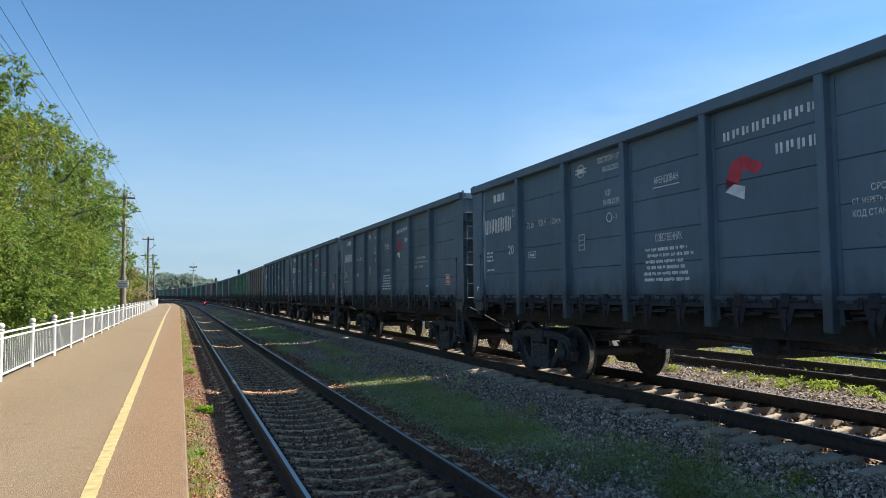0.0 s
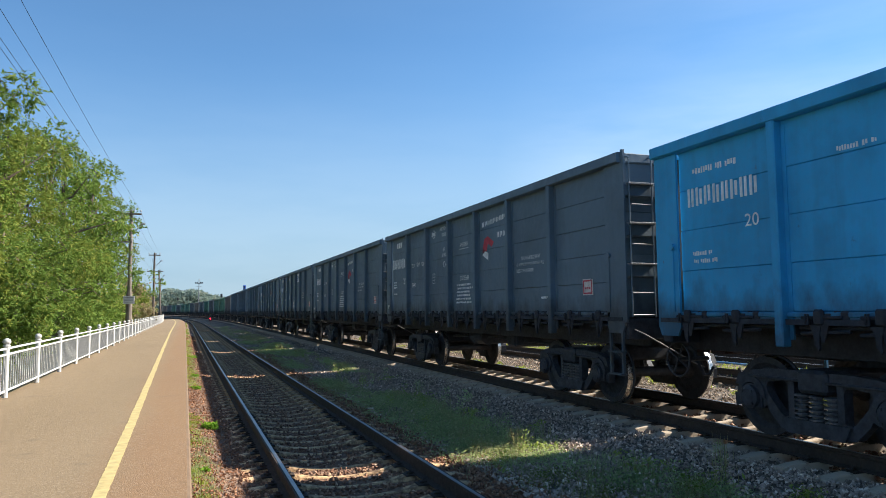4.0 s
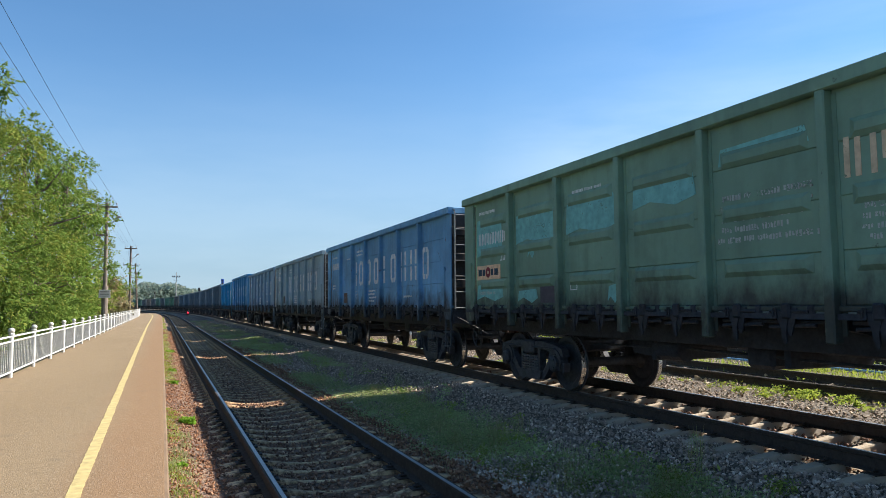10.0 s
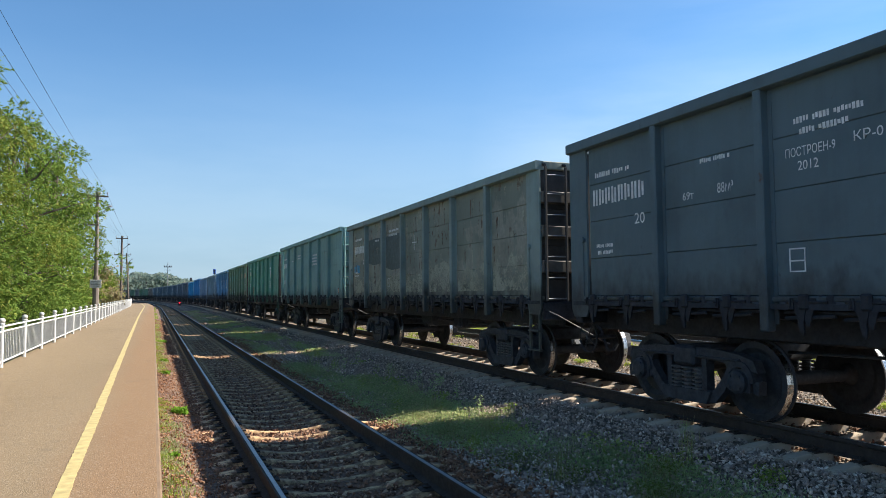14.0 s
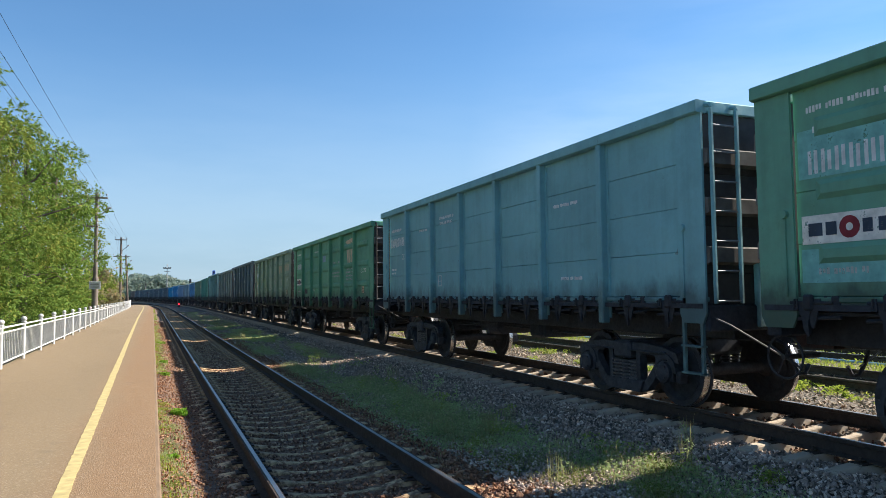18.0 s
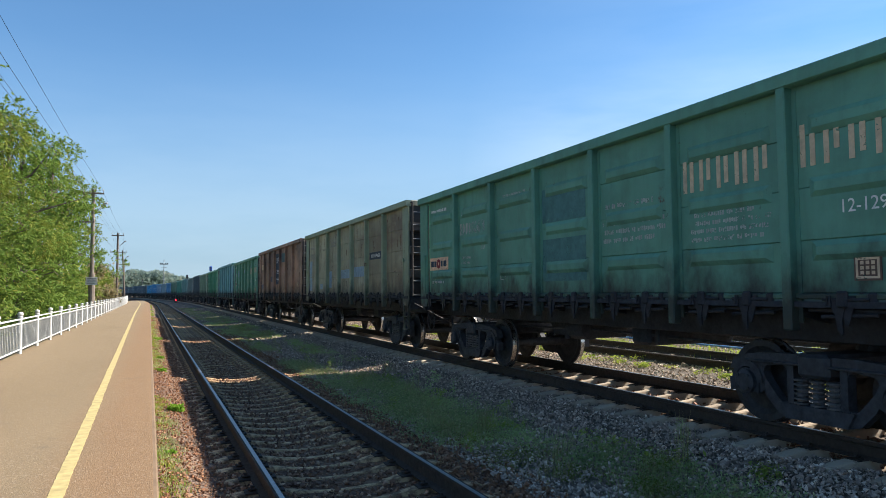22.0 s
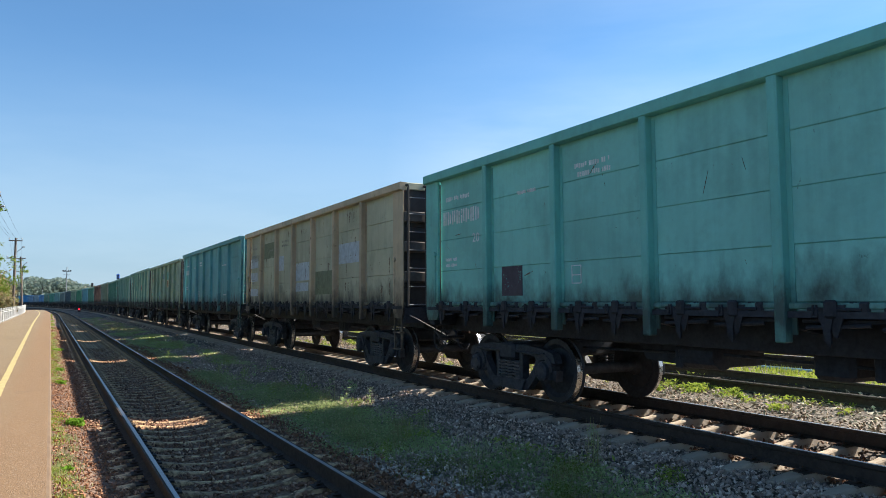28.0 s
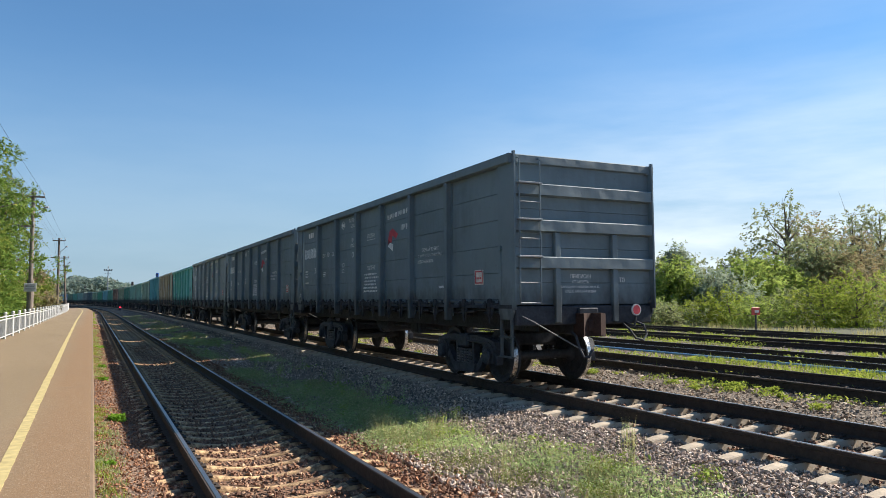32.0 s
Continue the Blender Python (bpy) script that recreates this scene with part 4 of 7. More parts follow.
def on_side(kind, proud=0.0):
    """The plane of a wagon's left side: first axis back from the front end, second axis up."""
    hl, hw, top = wagon_dims(kind)
    front = 6.87 if kind == "new" else 6.53
    return Matrix(((0, 0, -1, -(hw - 0.1275) - proud), (-1, 0, 0, front), (0, 1, 0, 0), (0, 0, 0, 1)))


def flat(root, kind, name, rects, material, proud=0.0, thick=0.003, label="", plane=None):
    """Painted rectangles or outlines (u, z points) laid on the wagon side."""
    if name.endswith(("patch", "panel", "strip", "board")):
        root["coats"] = root.get("coats", 0) + 1
        proud = -0.0018 + 0.0004 * (root["coats"] % 5)
    m = plane or on_side(kind, proud)
    sh = Shape()
    for r in rects:
        pts = [(r[0], r[2]), (r[1], r[2]), (r[1], r[3]), (r[0], r[3])] if not isinstance(r[0], tuple) else list(r)
        n = len(pts)
        v = [tuple(m @ Vector((a, b, -0.004))) for a, b in pts] + [tuple(m @ Vector((a, b, thick))) for a, b in pts]
        sh.add(v, [tuple(range(n, 2 * n))] + [(k, (k + 1) % n, n + (k + 1) % n, n + k) for k in range(n)])
    ob = part(name, sh, material, root, label)
    return tagged(ob, "", "", "", "stuff") if len(rects) > 1 else ob


GLYPHS = {}


def words(root, kind, body, u, z, width, height, material, proud=0.0, plane=None):
    """A line of stencilled writing, its left end at u, its foot at z."""
    if body not in GLYPHS:
        c = bpy.data.curves.new("lettering", "FONT")
        c.body = body
        c.offset = 0.004
        c.resolution_u = 3
        o = bpy.data.objects.new("lettering", c)
        scene.collection.objects.link(o)
        me = bpy.data.meshes.new_from_object(o.evaluated_get(bpy.context.evaluated_depsgraph_get()))
        bpy.data.objects.remove(o)
        GLYPHS[body] = me
    me = GLYPHS[body].copy()
    co = np.empty(len(me.vertices) * 3, dtype=np.float32)
    me.vertices.foreach_get("co", co)
    co = co.reshape(-1, 3)
    lo, hi = co.min(0), co.max(0)
    m = plane or on_side(kind, proud)
    out = []
    for p in co:
        q = m @ Vector((u + (p[0] - lo[0]) / (hi[0] - lo[0]) * width, z + (p[1] - lo[1]) / (hi[1] - lo[1]) * height, 0.003))
        out.extend(q)
    me.vertices.foreach_set("co", out)
    me.materials.clear()
    me.materials.append(material)
    me.name = "lettering"
    return part("lettering", me, None, root)


def bars(root, kind, u, z, width, height, lines, material, seed=0, plane=None):
    """Writing too small to read: lines of tiny bars, one for each character."""
    rng = random.Random(seed + lines)
    rects = []
    step = height / lines
    h = min(step * 0.55, 0.09)
    for k in range(lines):
        a, end = u + rng.uniform(0, 0.1) * width, u + width * rng.uniform(0.72, 1.0)
        foot = z + height - (k + 0.8) * step
        left = rng.randint(3, 8)
        while a < end:
            w = h * rng.uniform(0.3, 0.55)
            rects.append((a, a + w, foot + h * rng.choice((0, 0, 0.2)), foot + h * rng.choice((1, 1, 0.85))))
            a += w + h * 0.2
            left -= 1
            if left == 0:
                a += h * 0.6
                left = rng.randint(2, 9)
    return flat(root, kind, "small_writing", rects, material, plane=plane)


def digits(root, kind, u, z, width, height, n, material):
    """A running number, kept as plain upright bars."""
    w = width / n
    rects = []
    for k in range(n):
        a = u + w * k
        rects += [(a, a + 0.26 * w, z, z + height), (a + 0.46 * w, a + 0.72 * w, z + height * 0.08 * (k % 3), z + height * (1 - 0.1 * (k % 2)))]
    return flat(root, kind, "painted_number", rects, material)


def blocks(root, kind, u, z, width, height, n, material, slope=0.0):
    """A trade name, kept as a row of plain upright bars of uneven height."""
    w = width / n
    rects = []
    for k in range(n):
        a, zz = u + w * k, z + slope * k
        rects += [(a + 0.08 * w, a + 0.3 * w, zz, zz + height), (a + 0.5 * w, a + 0.72 * w, zz + height * (0, 0.3, 0.12)[k % 3], zz + height * (1, 1, 0.9)[k % 3])]
    return flat(root, kind, "trade_mark", rects, material)


def ring(root, kind, u, z, r, w, material, n=18, proud=0.0):
    pts = [(math.cos(2 * math.pi * k / n), math.sin(2 * math.pi * k / n)) for k in range(n)]
    quads = [tuple((u + s * x, z + s * y) for s, (x, y) in ((r, pts[k]), (r, pts[(k + 1) % n]), (r - w, pts[(k + 1) % n]), (r - w, pts[k]))) for k in range(n)]
    return flat(root, kind, "round_mark", quads, material, proud)


def frame_rects(u0, u1, z0, z1, w):
    return [(u0, u1, z1 - w, z1), (u0, u1, z0, z0 + w), (u0, u0 + w, z0 + w, z1 - w), (u1 - w, u1, z0 + w, z1 - w)]


def bend_bar(root, kind, u, z, material, size=0.28):
    """A small framed plate."""
    pale = mark_paint("off_white_plate_paint", (0.7, 0.62, 0.56))
    ground_coat, line = (pale, material) if kind == "new" else (material, BEIGE)
    p = flat(root, kind, "plate", [(u, u + size, z, z + size * 0.85)], ground_coat, 0.004)
    flat(p, kind, "plate_frame", frame_rects(u + 0.02, u + size - 0.02, z + 0.02, z + size * 0.85 - 0.02, 0.022), line, 0.008)
    h = size * 0.85
    flat(p, kind, "plate_mark", [(u + size * (0.24 + 0.2 * j), u + size * (0.36 + 0.2 * j), z + h * q, z + h * (q + 0.14)) for j in range(3) for q in ((0.36,) if kind == "new" else (0.24, 0.44, 0.64))], line, 0.008)


RED = mark_paint("red_mark_paint", (0.6, 0.06, 0.08))
RED_DARK = mark_paint("dark_red_mark_paint", (0.25, 0.02, 0.03))
ORANGE = mark_paint("orange_sign_paint", (0.84, 0.55, 0.35))
BEIGE = mark_paint("orange_beige_stencil_paint", (0.66, 0.5, 0.33))
PALE_BLUE = mark_paint("pale_blue_repair_paint", (0.3, 0.42, 0.52))
SKY_BLUE = mark_paint("sky_blue_repair_paint", (0.08, 0.32, 0.55))
TEAL = mark_paint("teal_repair_paint", (0.2, 0.48, 0.44))
DULL_GREEN = mark_paint("dull_green_repair_paint", (0.13, 0.3, 0.21))
CREAM = mark_paint("cream_repair_paint", (0.34, 0.33, 0.27))
NAVY = mark_paint("navy_sign_paint", (0.035, 0.055, 0.085))
PLUM = mark_paint("plum_grey_plate_paint", (0.075, 0.06, 0.075))
WEB_CREAM = stencil("faded_cream_stencil_paint", (0.72, 0.66, 0.56), 0.6)
SPRAY = mark_paint("thin_sprayed_white_paint", (0.58, 0.58, 0.55))
SIGN_BROWN = stencil("worn_brown_sign_paint", (0.26, 0.12, 0.07), 0.55)
INDIGO = mark_paint("blue_violet_repair_paint", (0.14, 0.2, 0.28))
RUSTY = stencil("rust_stain", (0.15, 0.078, 0.045), 0.5)
BROWN = mark_paint("brown_primer_paint", (0.13, 0.075, 0.055))


def dark_marks(root, built="08.08.2023", due="08.08.2039", home=("СТ. МЕРЕТЬ ЗАПАДНО-СИБИРСКОЙ Ж.Д.", "КОД СТАНЦИИ 862201")):
    k, w = "new", LETTER
    flat(root, k, "trade_mark", [(1.22, 1.34, 3.44, 3.6), (1.4, 1.56, 3.44, 3.6), (1.62, 1.74, 3.44, 3.6)], w)
    digits(root, k, 0.78, 2.8, 1.3, 0.3, 8, w)
    flat(root, k, "round_mark", frame_rects(2.1, 2.2, 3.06, 3.2, 0.012), w)
    words(root, k, "20", 1.9, 2.32, 0.25, 0.18, w)
    bars(root, k, 0.84, 2.2, 0.4, 0.24, 3, w, 1)
    bars(root, k, 0.84, 2.0, 0.42, 0.08, 1, w, 2)
    words(root, k, "75.0т", 2.74, 2.76, 0.3, 0.11, w)
    words(root, k, "92м³", 3.2, 2.76, 0.3, 0.13, w)
    words(root, k, "120км/ч", 3.66, 2.76, 0.46, 0.11, w)
    flat(root, k, "small_frame", frame_rects(2.78, 3.08, 2.2, 2.32, 0.012) + [(2.83, 3.02, 2.235, 2.28)], w)
    ring(root, k, 4.7, 3.54, 0.11, 0.014, w)
    flat(root, k, "round_mark", [(4.53, 4.87, 3.5, 3.52), (4.53, 4.87, 3.56, 3.58), (4.62, 4.78, 3.52, 3.56)], w)
    words(root, k, "ПОСТРОЕН 1378", 5.2, 3.57, 0.64, 0.095, w)
    words(root, k, built, 5.34, 3.42, 0.44, 0.085, w)
    words(root, k, "КР", 5.42, 3.03, 0.14, 0.1, w)
    words(root, k, due, 5.34, 2.9, 0.44, 0.085, w)
    ring(root, k, 5.5, 2.7, 0.075, 0.014, w)
    words(root, k, "-1", 5.6, 2.66, 0.1, 0.08, w)
    flat(root, k, "small_table", frame_rects(4.6, 4.78, 2.24, 2.5, 0.012) + [(4.6, 4.78, 2.32, 2.332), (4.6, 4.78, 2.4, 2.412)], w)
    words(root, k, "АРЕНДОВАН", 6.62, 3.02, 0.52, 0.12, w)
    flat(root, k, "underline", [(6.6, 7.16, 2.985, 2.997)], w)
    words(root, k, "СОБСТВЕННИК", 6.62, 2.24, 0.56, 0.11, w)
    bars(root, k, 6.34, 1.68, 1.12, 0.5, 6, w, 3)
    words(root, k, "СРОЧНЫЙ ВОЗВРАТ", 9.93, 2.5, 0.8, 0.09, w)
    words(root, k, home[0], 9.72, 2.38, 1.15, 0.08, w)
    words(root, k, home[1], 9.72, 2.25, 0.75, 0.08, w)
    if due[-1] != "7":
        bars(root, k, 10.7, 1.72, 0.4, 0.08, 1, w, 4)
    bend_bar(root, k, 12.22, 1.77, RED, 0.31)
    flat(root, k, "lashing_mark", [(0.42, 0.46, 1.6, 1.7), (0.46, 0.52, 1.66, 1.7)], w, 0.064)


def flag_mark(root, kind="new", shift=0.0, named=True):
    def low(*pts):
        return tuple((u + shift, 2.88 + (z - 2.91) * 0.72) for u, z in pts)
    flat(root, kind, "emblem", [low((8.02, 2.93), (8.22, 2.82), (8.3, 3.05), (8.5, 2.92), (8.62, 3.06), (8.3, 3.27), (8.12, 3.2))], RED, label="red emblem")
    flat(root, kind, "emblem_shade", [low((8.0, 2.78), (8.2, 2.83), (8.02, 2.94))], RED_DARK)
    flat(root, kind, "emblem_foot", [low((8.0, 2.72), (8.14, 2.83), (8.32, 2.76), (8.3, 2.55))], LETTER)
    if named:
        blocks(root, kind, 7.98, 3.36, 1.4, 0.105, 9, LETTER, 0.008)
        blocks(root, kind, 8.78, 3.06, 0.6, 0.12, 4, LETTER)


def web_name(root):
    """A trade name in two rows across two panels, kept as plain hollow and solid shapes."""
    shapes = hollow(7.92, 0.4, 3.46, 3.66, 0.1) + hollow(7.96, 0.32, 3.32, 3.44, 0.06)
    for u, w in ((8.44, 0.17), (8.72, 0.2), (9.02, 0.15)):
        shapes += [(u, u + w * 0.4, 3.5, 3.64), (u + w * 0.55, u + w, 3.52, 3.64)]
    for u in (9.66, 10.22, 10.8):
        shapes += hollow(u, 0.21, 3.57, 3.7, 0.055)
    for u in (9.96, 10.52):
        shapes += [((u, 3.71), (u + 0.09, 3.71), (u + 0.14, 3.59), (u + 0.08, 3.58)), ((u + 0.15, 3.71), (u + 0.2, 3.71), (u + 0.15, 3.6))]
    flat(root, "new", "trade_mark", shapes, WEB_CREAM)
    shapes = hollow(10.0, 0.22, 3.0, 3.15, 0.06) + hollow(10.25, 0.26, 3.0, 3.16, 0.07)
    shapes += [(9.88, 9.97, 3.0, 3.05), (10.54, 10.65, 3.0, 3.16), (10.70, 10.80, 3.0, 3.15), (10.85, 10.97, 3.0, 3.15), (10.65, 10.70, 3.11, 3.15), (10.80, 10.85, 3.11, 3.15)]
    flat(root, "new", "trade_mark", shapes, WEB_CREAM)


def scrawl(root):
    """A sprayed white scrawl that cannot be read."""
    def stroke(pts, w):
        edge = []
        for k, (u, z) in enumerate(pts):
            (a, b), (c, d) = pts[max(0, k - 1)], pts[min(len(pts) - 1, k + 1)]
            l = math.hypot(c - a, d - b)
            x, y = -(d - b) / l * w, (c - a) / l * w
            edge.append(((u - x, z - y), (u + x, z + y)))
        return [(p[0], q[0], q[1], p[1]) for p, q in zip(edge, edge[1:])]
    for k, (pts, w) in enumerate((([(9.70, 1.92), (9.77, 1.83), (9.85, 1.93), (9.80, 1.75), (9.74, 1.68)], 0.028), ([(9.82, 1.68), (9.90, 1.72), (9.92, 1.83), (9.98, 1.96), (10.04, 1.82), (10.00, 1.74)], 0.03),
                                  ([(10.08, 1.8), (10.16, 1.9), (10.25, 1.85), (10.20, 1.74), (10.32, 1.72), (10.40, 1.74)], 0.026), ([(10.28, 1.9), (10.36, 1.8), (10.44, 1.92), (10.52, 1.96), (10.48, 1.8)], 0.034),
                                  ([(10.54, 1.8), (10.60, 1.96), (10.68, 1.94), (10.66, 1.8), (10.74, 1.76), (10.76, 1.97), (10.82, 1.8), (10.90, 1.73)], 0.032), ([(10.58, 1.68), (10.80, 1.685), (11.14, 1.67)], 0.014), ([(11.00, 2.07), (11.02, 1.9)], 0.03))):
        flat(root, "new", "sprayed_mark", stroke(pts, w), SPRAY, 0.004 * (k % 2))
    ring(root, "new", 11.05, 1.76, 0.06, 0.03, SPRAY, 10, 0.003)


def hollow(u, w, z0, z1, stroke, cut=0.0):
    """A hollow block with its corners cut, split into two halves by a stencil bridge."""
    c = 0.22 * w
    out = []
    for side in (-1, 1):
        m = u + w / 2
        def at(d, z):
            return (m + side * d, z)
        g = cut / 2
        out += [(at(w / 2, z0 + c), at(w / 2, z1 - c), at(w / 2 - stroke, z1 - c), at(w / 2 - stroke, z0 + c)),
                (at(w / 2, z1 - c), at(w / 2 - c, z1), at(g, z1), at(g, z1 - stroke), at(w / 2 - stroke, z1 - stroke), at(w / 2 - stroke, z1 - c)),
                (at(w / 2, z0 + c), at(w / 2 - c, z0), at(g, z0), at(g, z0 + stroke), at(w / 2 - stroke, z0 + stroke), at(w / 2 - stroke, z0 + c))]
    return out


def stencil_name(root, kind, material, lift=0.0):
    """A large stencilled trade name, kept as plain blocks, bars and hollow shapes."""
    z0, z1 = 2.17 + lift, 2.98 + lift
    zm = (z0 + z1) / 2
    for n, u in enumerate((3.85, 4.66, 5.58, 6.46, 7.3, 8.24, 9.16, 10.02, 10.95)):
        w, b = 0.5, 0.13
        split = [(u, u + b, z0, zm - 0.03), (u, u + b, zm + 0.03, z1), (u + w - b, u + w, z0, zm - 0.03), (u + w - b, u + w, zm + 0.03, z1)]
        if n in (1, 2, 3, 5, 8):
            r = hollow(u, w, z0, z1, b, 0.06)
        elif n == 4:
            r = [(u + 0.12, u + 0.38, z0, zm - 0.03), (u + 0.12, u + 0.38, zm + 0.03, z1)]
        else:
            r = split
        flat(root, kind, "stencil_block", r, material)


def usual_marks(root, kind, w, bay=1, seed=0, high=0.0):
    """Number, load and date stencils that most of the older wagons carry."""
    u0 = 0.62 if bay == 1 else 2.3
    bars(root, kind, u0 + 0.05, 3.25 + high, 0.9, 0.14, 1, w, seed)
    digits(root, kind, u0, 2.86 + high, 1.25, 0.24, 8, w)
    words(root, kind, "20", u0 + 1.0, 2.5 + high, 0.22, 0.15, w)
    bars(root, kind, u0 + 0.05, 2.1, 0.5, 0.2, 2, w, seed + 1)
    bars(root, kind, 2.9, 3.1, 0.6, 0.1, 1, w, seed + 2)
    bars(root, kind, 4.3, 3.15, 0.9, 0.24, 2, w, seed + 3)
    flat(root, kind, "small_table", frame_rects(4.2, 4.4, 1.75, 2.0, 0.014) + [(4.2, 4.4, 1.86, 1.875)], w)


def coal_marks(root, name=True, plate=True, seed=0):
    k = "pressed"
    usual_marks(root, k, LETTER_FADED if seed == 20 else LETTER_WORN, 2 if seed == 20 else 1, seed, -0.12)
    bars(root, k, 0.6, 3.35, 1.0, 0.12, 1, LETTER, seed)
    if plate:
        p = flat(root, k, "name_plate", [(0.52, 1.62, 2.03, 2.32)], (ORANGE if seed in (9, 20) else mark_paint("white_name_plate", (0.6, 0.55, 0.5))), 0.004)
        flat(p, k, "name_plate_mark", [(0.6, 0.76, 2.11, 2.24), (0.8, 0.92, 2.11, 2.24), (1.2, 1.3, 2.11, 2.24), (1.36, 1.52, 2.11, 2.24)], NAVY, 0.008)
        ring(p, k, 1.06, 2.175, 0.11, 0.07, RED_DARK, 14, 0.008)
    bars(root, k, 0.62, 1.7, 0.8, 0.12, 1, LETTER_FADED, seed + 4)
    bars(root, k, 7.55, 2.2, 1.45, 0.62, 5, LETTER_FADED, seed + 5)
    if name:
        blocks(root, k, 9.27, 2.74, 1.42, 0.4, 5, BEIGE)
        blocks(root, k, 11.02, 2.79, 1.38, 0.44, 5, BEIGE)
        bars(root, k, 9.4, 2.1, 1.3, 0.4, 4, LETTER_FADED, seed + 6)
    words(root, k, "12-1293", 11.5, 2.28, 0.55, 0.13, LETTER)
    bend_bar(root, k, 11.6, 1.62, BROWN, 0.28)


def ring_sign(root, seed=0):
    """Orange sign with a wheel and a trade name, kept as plain shapes."""
    k = "plate"
    p = flat(root, k, "sign_panel", [(7.5, 9.0, 2.38, 2.8)], ORANGE, 0.002, label="faded orange sign panel")
    ring(p, k, 7.78, 2.58, 0.17, 0.035, SIGN_BROWN, 18, 0.006)
    ring(p, k, 7.78, 2.58, 0.06, 0.03, SIGN_BROWN, 10, 0.006)
    flat(p, k, "sign_mark", [(8.08 + 0.16 * j, 8.18 + 0.16 * j, 2.6, 2.7) for j in range(5)] + [(8.1 + 0.18 * j, 8.2 + 0.18 * j, 2.45, 2.51) for j in range(4)], SIGN_BROWN, 0.006)
    flat(p, k, "wheel_spoke", [tuple((7.78 + r * math.cos(a + b), 2.58 + r * math.sin(a + b)) for r, b in ((0.06, -0.1), (0.14, -0.06), (0.14, 0.06), (0.06, 0.1))) for a in [0.9 * j for j in range(7)]], SIGN_BROWN, 0.006)
    usual_marks(root, k, BEIGE, 1, seed)
    bars(root, k, 9.35, 2.42, 1.25, 0.38, 4, LETTER_CREAM, seed + 2)
    flat(root, k, "paint_patch", [(2.94, 3.48, 1.64, 2.08)], INDIGO)
    flat(root, k, "paint_patch", [(4.25, 4.48, 1.63, 1.89)], INDIGO)
    bars(root, k, 5.9, 2.72, 1.0, 0.16, 2, LETTER_CREAM, seed + 3)


def scratches(root, kind, n, seed):
    rng = random.Random(seed)
    q = []
    for _ in range(n):
        u, z, a, l = rng.uniform(0.6, 12.3), rng.uniform(1.7, 3.4), rng.uniform(-1.4, 1.4), rng.uniform(0.05, 0.28)
        if min(abs(u - (6.53 - y)) for y in BAYS) < 0.3:
            continue
        c, s, t = math.cos(a) * l / 2, math.sin(a) * l / 2, rng.uniform(0.004, 0.014)
        q.append(((u - c, z - s), (u + c * 0.2, z + s * 0.2 - t), (u + c, z + s), (u + c * 0.1, z + s * 0.1 + t)))
    flat(root, kind, "rust_scratch", q, RUSTY)


def rust_runs(root, kind, n, seed, tint=None):
    """Rusty runs of water down from the seams and the top rail."""
    rng = random.Random(seed)
    q = []
    while len(q) < n:
        u, z, w, l = rng.uniform(0.55, 12.4), rng.choice((3.62, 3.05, 2.5, 2.0)) - rng.uniform(0, 0.12), rng.uniform(0.012, 0.045), rng.uniform(0.1, 0.5)
        if min(abs(u - (6.53 - y)) for y in BAYS) < 0.18:
            continue
        low = max(1.55, z - l)
        q.append(((u - w, z), (u + w, z + 0.02), (u + w * 0.7, (z + low) / 2), (u + w * 0.2, low), (u - w * 0.3, low + 0.06), (u - w * 0.6, (z + low) / 2 + 0.05)))
    flat(root, kind, "rust_run", q, tint or RUSTY, -0.001)


PEELING = stencil("peeling_cream_paint", (0.4, 0.4, 0.31), 0.52)


